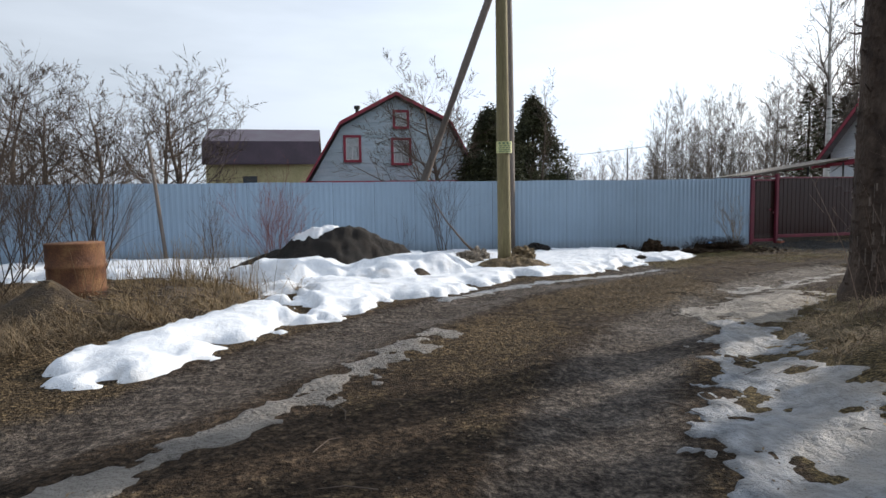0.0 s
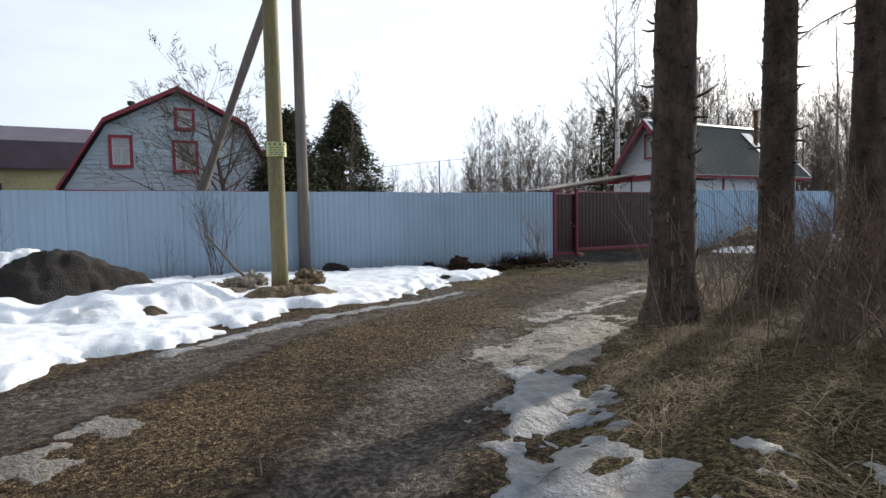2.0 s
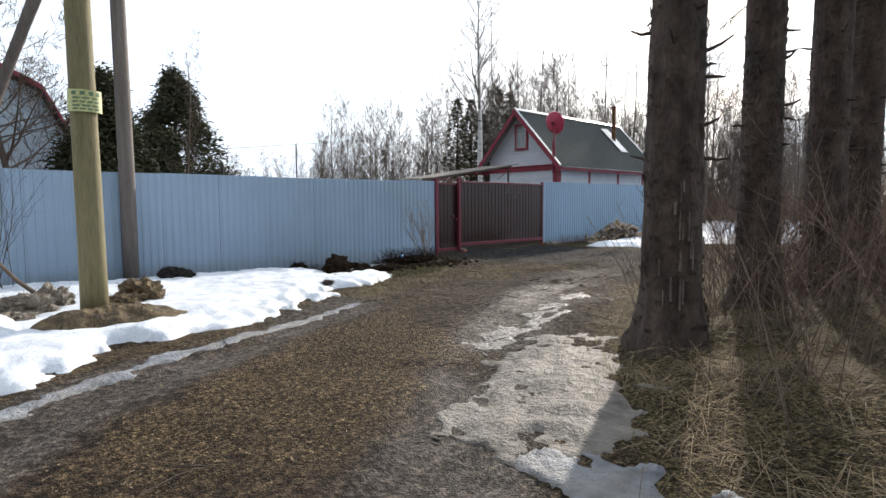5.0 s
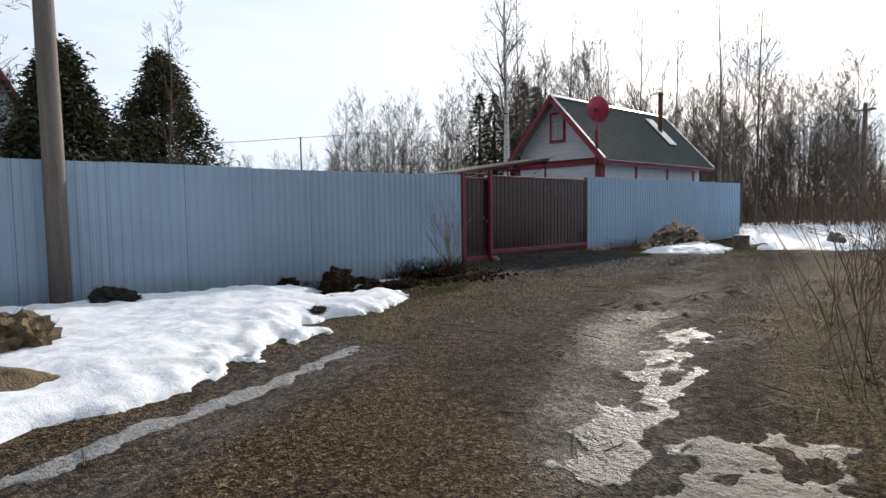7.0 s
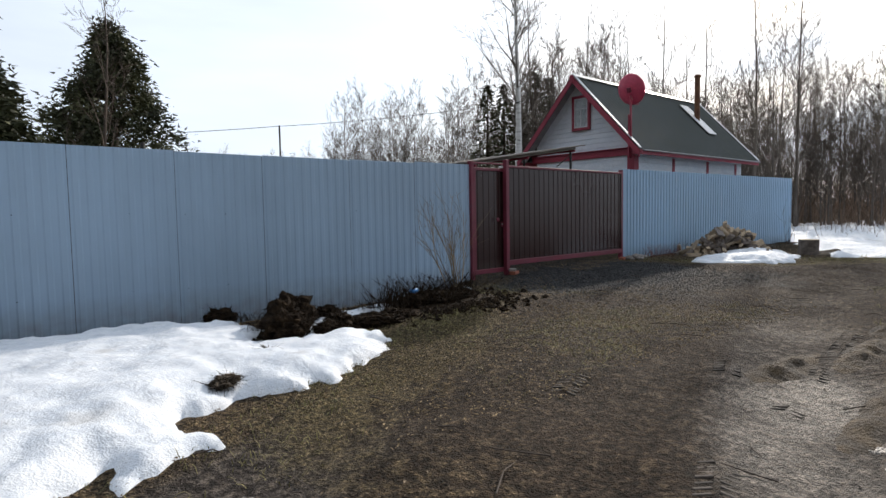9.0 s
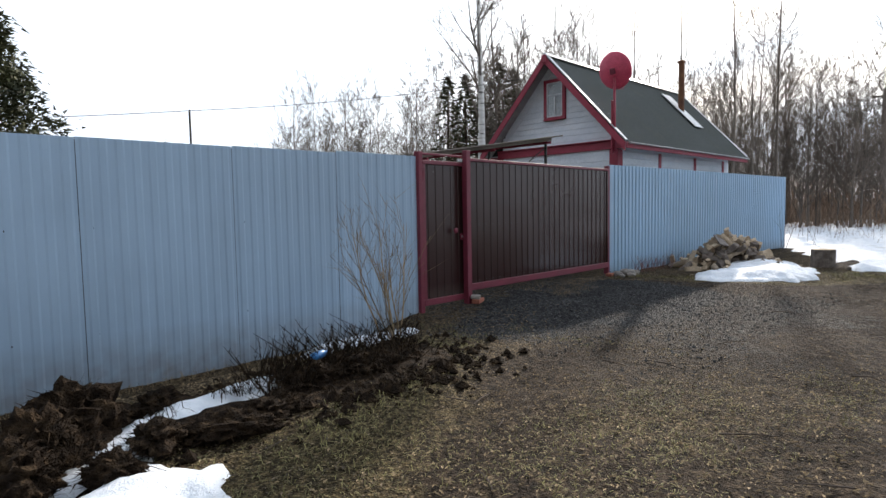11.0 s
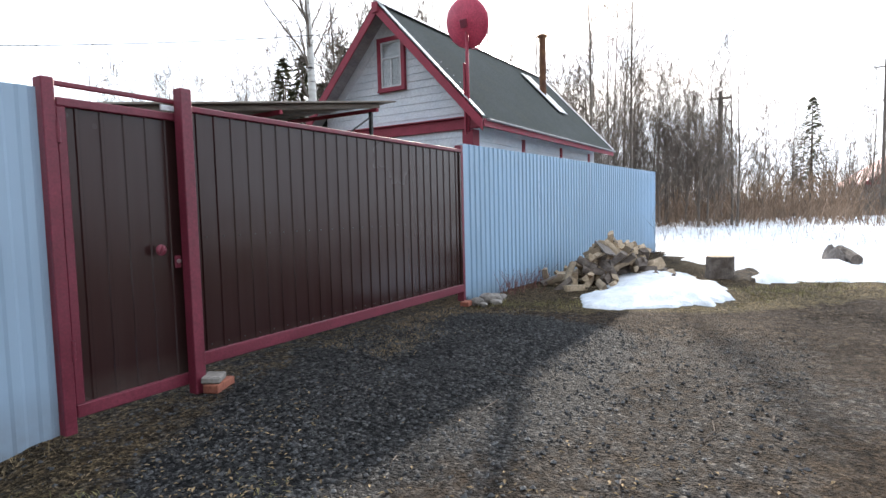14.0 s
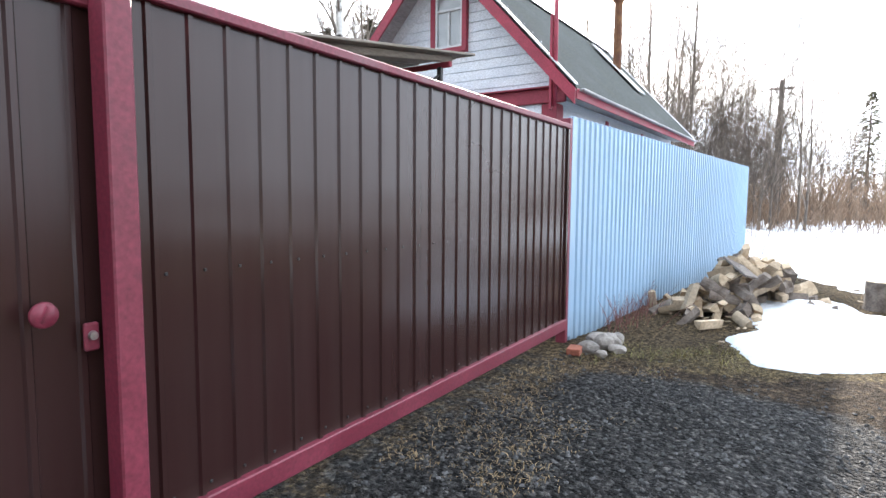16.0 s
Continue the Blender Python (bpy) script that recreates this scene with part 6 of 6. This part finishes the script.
stems("straw_stalks", "tall bleached straw stalks by the brushwood", [(rnd.gauss(-2.3, 0.5), rnd.gauss(5.3, 0.6)) for _ in range(320)], 0.35, 1.0, 0.0035, M_STRAW, 0.22, 2, 561)
blades("straw_tangle", "tangled bleached grass round the brushwood", [(rnd.gauss(-2.4, 0.6), rnd.gauss(5.0, 0.7)) for _ in range(110)], 40, 0.25, 0.6, 0.003, M_STRAW, 562, 1.6, 0.06)
plant_tree("forked_shrub", "leafless forked grey shrub among the undergrowth", bare_tree(4.6, 0.055, 14, 1.25, 0.06, 0.18, 7, 6, 2, 0.14, 4, 0.004, 0.6), (8.2, -0.5, height_at(8.2, -0.5)), 0.8, 150, M_TWIG, M_TWIG)

# turf and clods along the fence
def clod(name, x, y, rx, ry, rz, seed, material, label, lift=0.0, group="clumps along the fence"):
    """A torn lump of earth: a rough ball, flat below, with crags and shreds."""
    bm = bmesh.new()
    bmesh.ops.create_icosphere(bm, subdivisions=4, radius=1.0)
    off = Vector((seed * 3.7, seed * 1.3, 0))
    for v in bm.verts:
        p = v.co.copy()
        q = 1 + 0.42 * noise.noise(p * 1.5 + off) + 0.30 * noise.noise(p * 3.7 + off) + 0.28 * noise.noise(p * 9.0 + off)
        v.co = Vector((p.x * rx * q * 0.8, p.y * ry * q * 0.8, max(p.z * q, -0.45) * rz * 0.72))
    shape = Shape().bm(bm)
    skin = list(shape.v)
    for k in range(420):
        p = Vector(rnd.choice(skin))
        d = Vector((p.x, p.y, abs(p.z) * 0.6)).normalized() + Vector((rnd.gauss(0, 0.5), rnd.gauss(0, 0.5), rnd.gauss(-0.2, 0.5)))
        w = d.orthogonal().normalized() * 0.004
        shape.add([p - w, p + w, p + d * rnd.uniform(0.02, 0.075)], [(0, 1, 2)])
    ob = part(name, shape, material)
    ob.matrix_basis = pose(x, y, height_at(x, y) + 0.22 * rz + lift, 0, 0, seed * 47 % 360)
    return tagged(ob, label, "turf clump", group)


M_DEBRIS = worn("pale_frozen_debris", (0.11, 0.09, 0.07), (0.23, 0.195, 0.155), (0.36, 0.32, 0.27), scale=9, fine=45, rough=0.95, bump=1.0, dist=0.03)
M_STRAWSOD = worn("straw_sod", (0.05, 0.035, 0.02), (0.14, 0.10, 0.055), (0.24, 0.18, 0.10), scale=11, fine=60, rough=1.0, bump=1.0, dist=0.03)
rnd.seed(541)
for x, y, rx, ry, h, mat, label in (
        (3.4, 7.8, 0.85, 0.42, 0.3, M_STRAWSOD, "ring of turned turf round the pole foot"),
        (9.5, 11.0, 0.6, 0.3, 0.05, M_DUGTURF, "flat patch of dug dark soil"),
        (10.35, 11.15, 0.9, 0.55, 0.06, M_DUGTURF, "low row of dug soil and dead stems"),
        (11.1, 11.2, 0.6, 0.5, 0.07, M_DUGTURF, "low dark bed of dug soil")):
    tagged(part("turf_clump", lumpy(Shape(), x, y, rx, ry, h, int(x * 31 + y * 7), 56, 0.7, 0.5), mat), label, "turf clump", "clumps along the fence")
for x, y, rx, ry, rz, k, mat, label in (
        (4.05, 9.2, 0.42, 0.36, 0.36, 1, M_STRAWSOD, "torn clump of brown turf behind the pole"),
        (3.75, 8.75, 0.24, 0.2, 0.22, 2, M_STRAWSOD, "small straw-covered sod beside the pole"),
        (2.75, 9.1, 0.42, 0.34, 0.3, 3, M_DEBRIS, "pale lump of frozen soil and sticks"),
        (2.3, 9.0, 0.36, 0.28, 0.2, 4, M_DEBRIS, "pale lump of frozen soil and sticks"),
        (2.55, 8.6, 0.3, 0.24, 0.16, 5, M_DEBRIS, "pale lump of frozen soil on snow"),
        (3.1, 9.4, 0.3, 0.24, 0.32, 6, M_DEBRIS, "pale lump of frozen soil and sticks"),
        (5.3, 11.6, 0.36, 0.26, 0.24, 7, M_SOIL, "dark clod of soil by the fence"),
        (8.55, 11.25, 0.34, 0.27, 0.32, 8, M_DUGTURF, "dark overturned clump of turf with roots"),
        (8.3, 10.85, 0.28, 0.22, 0.26, 9, M_DUGTURF, "dark overturned clump of turf with roots"),
        (8.15, 10.55, 0.32, 0.2, 0.2, 10, M_DUGTURF, "low dark clod of wet soil"),
        (8.0, 11.95, 0.2, 0.15, 0.14, 11, M_DUGTURF, "dark earth clod against the fence"),
        (9.1, 11.45, 0.24, 0.18, 0.16, 12, M_DUGTURF, "dark earth clod against the fence"),
        (8.85, 10.7, 0.26, 0.16, 0.12, 13, M_DUGTURF, "small dark clod on thawing snow"),
        (8.55, 10.4, 0.2, 0.14, 0.1, 14, M_DUGTURF, "small dark clod on thawing snow"),
        (9.3, 10.65, 0.34, 0.2, 0.13, 15, M_DUGTURF, "broken row of dug soil"),
        (9.65, 10.8, 0.3, 0.2, 0.14, 16, M_DUGTURF, "broken row of dug soil"),
        (10.15, 11.1, 0.3, 0.22, 0.2, 17, M_DUGTURF, "dark sod with dead plant stems"),
        (10.6, 11.15, 0.34, 0.24, 0.2, 18, M_DUGTURF, "dark sod with dead plant stems"),
        (11.1, 11.2, 0.3, 0.24, 0.16, 19, M_DUGTURF, "dark sod with dead plant stems"),
        (7.1, 9.3, 0.16, 0.1, 0.06, 20, M_TURF, "little lump of earth thawed out of snow"),
        (7.7, 9.9, 0.18, 0.12, 0.06, 21, M_TURF, "little lump of earth thawed out of snow")):
    clod("turf_clump", x, y, rx, ry, rz, k, mat, label, 0.08 if x < 5.5 or 6.5 < x < 8.9 else 0.0)
blades("clump_roots", "dead roots and stems on the turf clumps", [(x + rnd.gauss(0, 0.2), y + rnd.gauss(0, 0.13)) for x, y in ((8.5, 11.3), (10.3, 11.2), (10.7, 11.2), (11.0, 11.2), (4.0, 9.3), (9.9, 11.1), (8.25, 10.8), (3.3, 7.9)) for _ in range(16)], 20, 0.1, 0.3, 0.003, M_DUGTURF, 543, 1.3, 0.1)
stems("dead_stems", "row of short dead dark plant stems on dug soil", [(rnd.uniform(9.75, 11.4), rnd.gauss(11.3, 0.16)) for _ in range(420)], 0.12, 0.42, 0.006, M_DUGTURF, 0.5, 4, 545)
log_stub = tagged(part("branch_stub", Shape().tube([(2.95, 9.0, -0.25), (2.7, 9.15, 0.0), (2.35, 9.5, 0.5), (2.1, 9.8, 1.0)], [0.03, 0.024, 0.016, 0.008], 8), M_TWIG), "leaning dead branch stuck in the soil heap", "branch")
bottle = thing("plastic_bottle", "blue plastic bottle lying on dug soil", "bottle", at=(10.28, 11.2, height_at(10.28, 11.2) + 0.24), turn=25)
part("body", Shape().tube([(-0.09, 0, 0), (-0.08, 0, 0), (0.06, 0, 0), (0.09, 0, 0)], [0.02, 0.034, 0.034, 0.015], 12), M_BLUEPLASTIC, bottle, smooth=True)
part("cap", Shape().tube([(0.091, 0, 0), (0.115, 0, 0)], [0.016, 0.016], 10), M_BLUEPLASTIC, bottle)

for x, y, rx, ry, h in ((10.6, 6.85, 0.6, 0.16, 0.07), (11.4, 6.5, 0.7, 0.17, 0.08), (12.6, 6.5, 0.6, 0.2, 0.08), (9.9, 6.05, 0.7, 0.14, 0.06), (9.2, 5.15, 0.6, 0.14, 0.06)):
    tagged(part("mud_clod", lumpy(Shape(), x, y, rx, ry, h, int(x * 17), 34, 1.0, 0.8), M_TURF), "dark churned mud ridge in the lane", "mud clod", "mud clods in the lane")

# ---- firewood, stump, stones ----
rnd.seed(601)
pile = thing("firewood_pile", "tumbled pile of split birch firewood by the fence", "firewood", at=(21.15, 11.85, height_at(21.15, 11.85)), turn=-32)


def split_log(ln, r):
    """A wedge of a split log: two sawn faces, bark on the round side."""
    s, n = Shape(), 5
    sweep = rnd.uniform(1.0, 2.6)
    poly = [(0.0, 0.0)] + [(r * math.cos(sweep * k / n), r * math.sin(sweep * k / n) * rnd.uniform(0.9, 1.05)) for k in range(n + 1)]
    cx = sum(p[0] for p in poly) / len(poly)
    cy = sum(p[1] for p in poly) / len(poly)
    poly = [(a - cx, b - cy) for a, b in poly]
    return s.prism(poly, -ln / 2, ln / 2, "x")


for k in range(190):
    q = k / 190
    lay = 0.62 * (q ** 0.8)
    wide = 1 - 0.75 * q
    x, y = rnd.gauss(0, 0.72) * wide + 0.1 * q, rnd.gauss(0, 0.38) * wide
    x = max(-1.3, min(1.3, x))
    y = max(-0.7, min(0.62, y))
    ob = part("log", split_log(rnd.uniform(0.26, 0.42), rnd.uniform(0.07, 0.13)), rnd.choice((M_SPLIT, M_SPLIT, M_LOGBARK)), pile)
    z = 0.02 + max(0.0, lay - 0.25 * math.hypot(x / 1.2, y / 0.6)) + rnd.uniform(0, 0.05)
    ob.matrix_basis = pose(x, y, z, rnd.uniform(0, 360), rnd.gauss(0, 26), rnd.uniform(0, 360))
stems("wood_edge_shoots", "reddish dead shoots along the fence foot", [(18.9 + 0.02 * k + rnd.gauss(0, 0.05), 12.86 + rnd.gauss(0, 0.1)) for k in range(90)], 0.12, 0.4, 0.004, M_OSIER, 0.4, 3, 621)
chip_spots = [(rnd.gauss(20.9, 0.7), rnd.gauss(11.3, 0.4)) for _ in range(240)]
chip_shape = Shape()
for x, y in chip_spots:
    chip_shape.rbox(-0.035, 0.035, -0.012, 0.012, -0.004, 0.006, 0.002, pose(x, y, height_at(x, y) + 0.012, rnd.uniform(-15, 15), rnd.uniform(-15, 15), rnd.uniform(0, 360)))
tagged(part("wood_chips", chip_shape, M_SPLIT), "split wood chips and bark scraps by the firewood", "wood chips", kind="stuff")
plank = tagged(part("grey_board", Shape().rbox(-0.28, 0.28, -0.09, 0.09, -0.014, 0.014, 0.004), M_GREYPOLE), "grey weathered board on top of the firewood", "board")
plank.matrix_basis = pose(20.75, 11.85, height_at(20.95, 11.75) + 0.6, 14, -18, 35)


def stump(x, y, r, h, label):
    t = thing("tree_stump", label, "stump", at=(x, y, height_at(x, y)))
    s = Shape()
    s.tube([(0, 0, -0.05), (0, 0, 0.05), (0, 0, h)], [r * 1.08, r, r * 0.97], 18, wob=0.05)
    part("bark", s, M_LOGBARK, t)
    part("cut_face", Shape().tube([(0, 0, h + 0.002), (0, 0, h + 0.008)], [r * 0.9, r * 0.88], 18), M_SPLIT, t)


stump(22.36, 10.3, 0.24, 0.36, "sawn chopping block beside the snow heap")
rock = tagged(part("weathered_stump", lumpy(Shape(), 25.0, 8.5, 0.36, 0.26, 0.42, 71, 20, 0.5, 0.5), M_GREYPOLE), "grey weathered root stump in the snow", "stump")
chunk = tagged(part("fallen_log", Shape().tube([(24.55, 8.2, -0.36), (24.9, 8.3, -0.3), (25.2, 8.45, -0.22)], [0.10, 0.12, 0.1], 10, wob=0.1), M_LOGBARK), "short rotten log beside the root stump", "log")
soil_edge = tagged(part("turf_clump", lumpy(Shape(), 22.9, 9.9, 0.9, 0.3, 0.1, 73, 24, 0.8, 0.6), M_TURF), "rim of bare turf behind the snow heap", "turf clump")

rnd.seed(611)


def stone(x, y, r, name="stone"):
    bm = bmesh.new()
    bmesh.ops.create_icosphere(bm, subdivisions=2, radius=1.0)
    sx, sy, sz, ph = r * rnd.uniform(0.8, 1.3), r * rnd.uniform(0.7, 1.1), r * rnd.uniform(0.55, 0.8), rnd.uniform(0, 90)
    for v in bm.verts:
        q = 1 + 0.22 * noise.noise(v.co * 1.6 + Vector((ph, 0, 0)))
        v.co = Vector((v.co.x * sx * q, v.co.y * sy * q, v.co.z * sz * q))
    s = Shape().bm(bm)
    ob = part(name, s, M_STONE, smooth=False)
    ob.matrix_basis = pose(x, y, height_at(x, y) + sz * 0.55, 0, 0, rnd.uniform(0, 360))
    return ob


for x, y, r in ((18.0, 12.78, 0.10), (18.2, 12.70, 0.12), (18.42, 12.72, 0.10), (18.3, 12.62, 0.07), (18.55, 12.8, 0.08), (18.12, 12.55, 0.08), (18.5, 12.66, 0.09), (18.66, 12.7, 0.06), (17.9, 12.62, 0.06), (18.34, 12.8, 0.11)):
    tagged(stone(x, y, r), "rough grey fieldstone at the fence corner", "stone", "stones at the fence corner")
half_brick = tagged(part("half_brick", Shape().rbox(-0.09, 0.09, -0.06, 0.06, 0, 0.06, 0.006), M_BRICK), "reddish brick under the gate end", "brick")
half_brick.matrix_basis = pose(17.85, 12.85, height_at(17.85, 12.85), 0, 0, 10)

# ---- far end of the lane ----
far_pole = thing("far_pole", "thin distant power pole with a short crossarm", "utility pole", at=(64, 4.2, -0.7))
part("shaft", Shape().tube([(0, 0, 0), (0, 0, 11.5)], [0.14, 0.09], 8), M_GREYPOLE, far_pole)
part("crossarm", Shape().rbox(-0.05, 0.05, -0.7, 0.7, 10.9, 11.0), M_GREYPOLE, far_pole)
far_house = thing("far_house", "distant small house with a dull red roof", "house", at=(78, 1.5, -0.7), turn=12)
part("wall", Shape().box(-4, 4, -4, 4, 0, 2.8), M_SOFFIT, far_house)
part("roof", Shape().prism([(-4.5, 2.7), (0, 5.6), (4.5, 2.7)], -4.5, 4.5, "x"), M_REDTRIM, far_house)
far_fence = thing("far_fence", "distant dark board fence across the snow field", "fence", at=(66, 0, -0.7), turn=100)
for k in range(60):
    part("board", Shape().rbox(-9 + k * 0.36, -9 + k * 0.36 + 0.3, 0, 0.04, 0, 1.35 + 0.12 * (k % 3)), M_GREYPOLE, far_fence)
rod = tagged(part("antenna_rod", Shape().tube([(13.2, 21.4, -0.6), (13.2, 21.4, 3.35)], [0.03, 0.025], 6), M_BLACK), "thin dark metal rod carrying the cable", "rod")
stub_rod = tagged(part("garden_stake", Shape().tube([(8.4, 17.0, -0.6), (8.45, 17.0, 2.1)], [0.05, 0.045], 6), M_BLACK), "dark stake behind the fence", "stake")

wood_pole = thing("wood_pole", "grey power pole standing before the wood", "utility pole", at=(49, 13.3, -0.7))
part("shaft", Shape().tube([(0, 0, 0), (0, 0, 4), (0, 0, 8.0)], [0.17, 0.15, 0.12], 10), M_GREYPOLE, wood_pole)
part("crossarm", Shape().rbox(-0.06, 0.06, -0.6, 0.6, 7.5, 7.62), M_GREYPOLE, wood_pole)
for dy, dz in ((-0.5, 7.0), (0.5, 6.94)):
    tagged(part("power_line", sag_wire((49, 13.3 + dy, dz), (66, 30 + dy, dz - 0.6), 0.5, 0.02), M_ZINC), "bright metal wire hanging from the power pole", "cable", "overhead cables")

# ---- loose litter on the ground ----


def leaves(name, label, spots, size0, size1, material, seed):
    g = np.random.RandomState(seed)
    n = len(spots)
    x, y = np.array([p[0] for p in spots]), np.array([p[1] for p in spots])
    z = ground_height(x, y) + g.uniform(0.003, 0.016, n)
    a, s, tilt = g.uniform(0, 2 * np.pi, n), g.uniform(size0, size1, n), g.normal(0, 0.35, n)
    dx, dy = np.cos(a), np.sin(a)
    wx, wy = -dy * 0.55, dx * 0.55
    c = lambda u, w, h: np.stack([x + s * (dx * u + wx * w), y + s * (dy * u + wy * w), z + s * (h + tilt * u * 0.6)], -1)
    co = np.stack([c(-1, 0, 0), c(-0.2, 0.8, 0.28), c(1, 0, 0.1), c(-0.2, -0.8, 0.28), c(0, 0, 0.0)], 1).reshape(-1, 3)
    b = (np.arange(n) * 5)[:, None, None]
    tris = (b + np.array([[0, 4, 1], [1, 4, 2], [2, 4, 3], [3, 4, 0]])[None]).reshape(-1, 3)
    me = bpy.data.meshes.new(name)
    me.from_pydata(co.tolist(), [], tris.tolist())
    me.materials.append(material)
    return tagged(new(name, me), label, "leaves", kind="stuff")


def litter_density(x, y):
    lf, mud, gr, ga = ground_cover(x, y)
    return np.clip(lf - 0.25, 0, 1) * 0.9 * (1 - 0.8 * gr)


leaves("leaf_litter", "scattered brown fallen leaves on the lane", scatter(115000, -4, 15, -3.5, 12.4, litter_density, 91), 0.007, 0.019, M_LEAF, 92)
leaves("verge_litter", "pale leaf scraps trampled into the verge", scatter(16000, 7.4, 15, 7.6, 12.3, lambda x, y: smooth01(0.6 + 1.6 * fbm(x, y, 0.9, 79, 3)) * smooth01((15 - x) / 3), 193), 0.007, 0.02, M_STRAW, 194)
leaves("pale_litter", "pale dry leaf scraps and bark bits", scatter(9000, -3, 21, -3, 12.6, lambda x, y: litter_density(x, y) * 0.5 + 0.05, 93), 0.005, 0.015, M_STRAW, 94)


def pebbles(name, label, spots, r0, r1, material, seed):
    g = np.random.RandomState(seed)
    n = len(spots)
    x, y = np.array([p[0] for p in spots]), np.array([p[1] for p in spots])
    r = r0 + (r1 - r0) * g.uniform(0, 1, n) ** 3
    z = ground_height(x, y) + r * 0.25
    base = np.array([[1, 0, 0], [0, 1, 0], [-1, 0, 0], [0, -1, 0], [0, 0, 0.7], [0, 0, -0.7]])
    co = np.stack([x, y, z], -1)[:, None] + base[None] * r[:, None, None] * g.uniform(0.6, 1.3, (n, 6, 1))
    ang = g.uniform(0, 6.28, n)
    d = co - np.stack([x, y, z], -1)[:, None]
    d = np.stack([d[..., 0] * np.cos(ang)[:, None] - d[..., 1] * np.sin(ang)[:, None], d[..., 0] * np.sin(ang)[:, None] + d[..., 1] * np.cos(ang)[:, None], d[..., 2]], -1)
    co = (d + np.stack([x, y, z], -1)[:, None]).reshape(-1, 3)
    f = np.array([[0, 1, 4], [1, 2, 4], [2, 3, 4], [3, 0, 4], [1, 0, 5], [2, 1, 5], [3, 2, 5], [0, 3, 5]])
    tris = ((np.arange(n) * 6)[:, None, None] + f[None]).reshape(-1, 3)
    me = bpy.data.meshes.new(name)
    me.from_pydata(co.tolist(), [], tris.tolist())
    me.materials.append(material)
    return tagged(new(name, me), label, "gravel", kind="stuff")


M_CRUMB = worn("mud_crumb", (0.04, 0.032, 0.026), (0.12, 0.10, 0.085), scale=3, fine=50, rough=0.95, bump=0.0, island=True, vary=0.6)
M_PEBBLE = worn("grey_gravel", (0.032, 0.032, 0.034), (0.095, 0.095, 0.096), scale=3, fine=60, rough=0.85, bump=0.2, island=True, vary=0.6)
pebbles("yard_gravel", "loose dark grey gravel before the gate", scatter(26000, 11.5, 20, 9.0, 13.0, lambda x, y: np.clip(ground_cover(x, y)[2], 0, 1) * smooth01((13.0 - y + 0.02 * (x - 13)) / 0.1), 95), 0.004, 0.02, M_PEBBLE, 96)
pebbles("soil_clods", "dark crumbling clods on the dug beds", [(rnd.gauss(10.5, 0.6), rnd.gauss(11.0, 0.3)) for _ in range(2600)] + [(rnd.gauss(8.5, 0.35), rnd.gauss(10.9, 0.4)) for _ in range(420)] + [(rnd.gauss(3.3, 0.45), rnd.gauss(7.9, 0.3)) for _ in range(260)], 0.015, 0.075, M_DUGTURF, 197)
leaves("lane_grit", "coarse grit and crumbs in the wheel tracks", scatter(70000, -4, 20, -3.5, 12, lambda x, y: np.clip(ground_cover(x, y)[1], 0, 1) * 0.6 + 0.1, 97), 0.004, 0.012, M_CRUMB, 98)
treads = Shape()
rnd.seed(691)
for (ax, ay), (bx, by) in (((3.0, 2.3), (5.6, 4.6)), ((7.2, 5.9), (10.4, 7.2)), ((9.6, 6.5), (13.2, 6.9)), ((8.2, 7.4), (10.2, 8.2))):
    ln, turn = math.hypot(bx - ax, by - ay), math.atan2(by - ay, bx - ax)
    for k in range(int(ln / 0.06)):
        if vnoise(np.array([k * 0.13]), np.array([ax]), 1.0, 5)[0] < 0.08:
            continue
        for side in (-1, 1):
            t = (k + (0.5 if side > 0 else 0)) * 0.06
            x, y = ax + math.cos(turn) * t - math.sin(turn) * side * 0.055, ay + math.sin(turn) * t + math.cos(turn) * side * 0.055
            treads.rbox(-0.009, 0.009, -0.045, 0.045, -0.012, rnd.uniform(0.001, 0.006), 0.003, pose(x, y, height_at(x, y), 0, 0, math.degrees(turn) + side * 32))
tagged(part("tyre_tread", treads, M_CRUMB), "pressed tractor tyre lugs in the mud", "tyre tread", kind="stuff")
sticks = Shape()
rnd.seed(701)
for x, y in scatter(420, -2, 16, -2, 11, lambda x, y: smooth01((left_of_road(x, y) < 0.2) * 1.0) * 0.8, 99):
    a, ln = rnd.uniform(0, 6.28), rnd.uniform(0.06, 0.4)
    z = height_at(x, y) + 0.012
    e = (x + math.cos(a) * ln, y + math.sin(a) * ln)
    sticks.tube([(x, y, z), ((x + e[0]) / 2 + rnd.gauss(0, 0.02), (y + e[1]) / 2 + rnd.gauss(0, 0.02), z + 0.012), (*e, height_at(*e) + 0.01)], [0.0045, 0.004, 0.002], 4, cap=False)
tagged(part("fallen_twigs", sticks, M_TWIG), "short fallen twigs scattered over the lane", "twigs", kind="stuff")
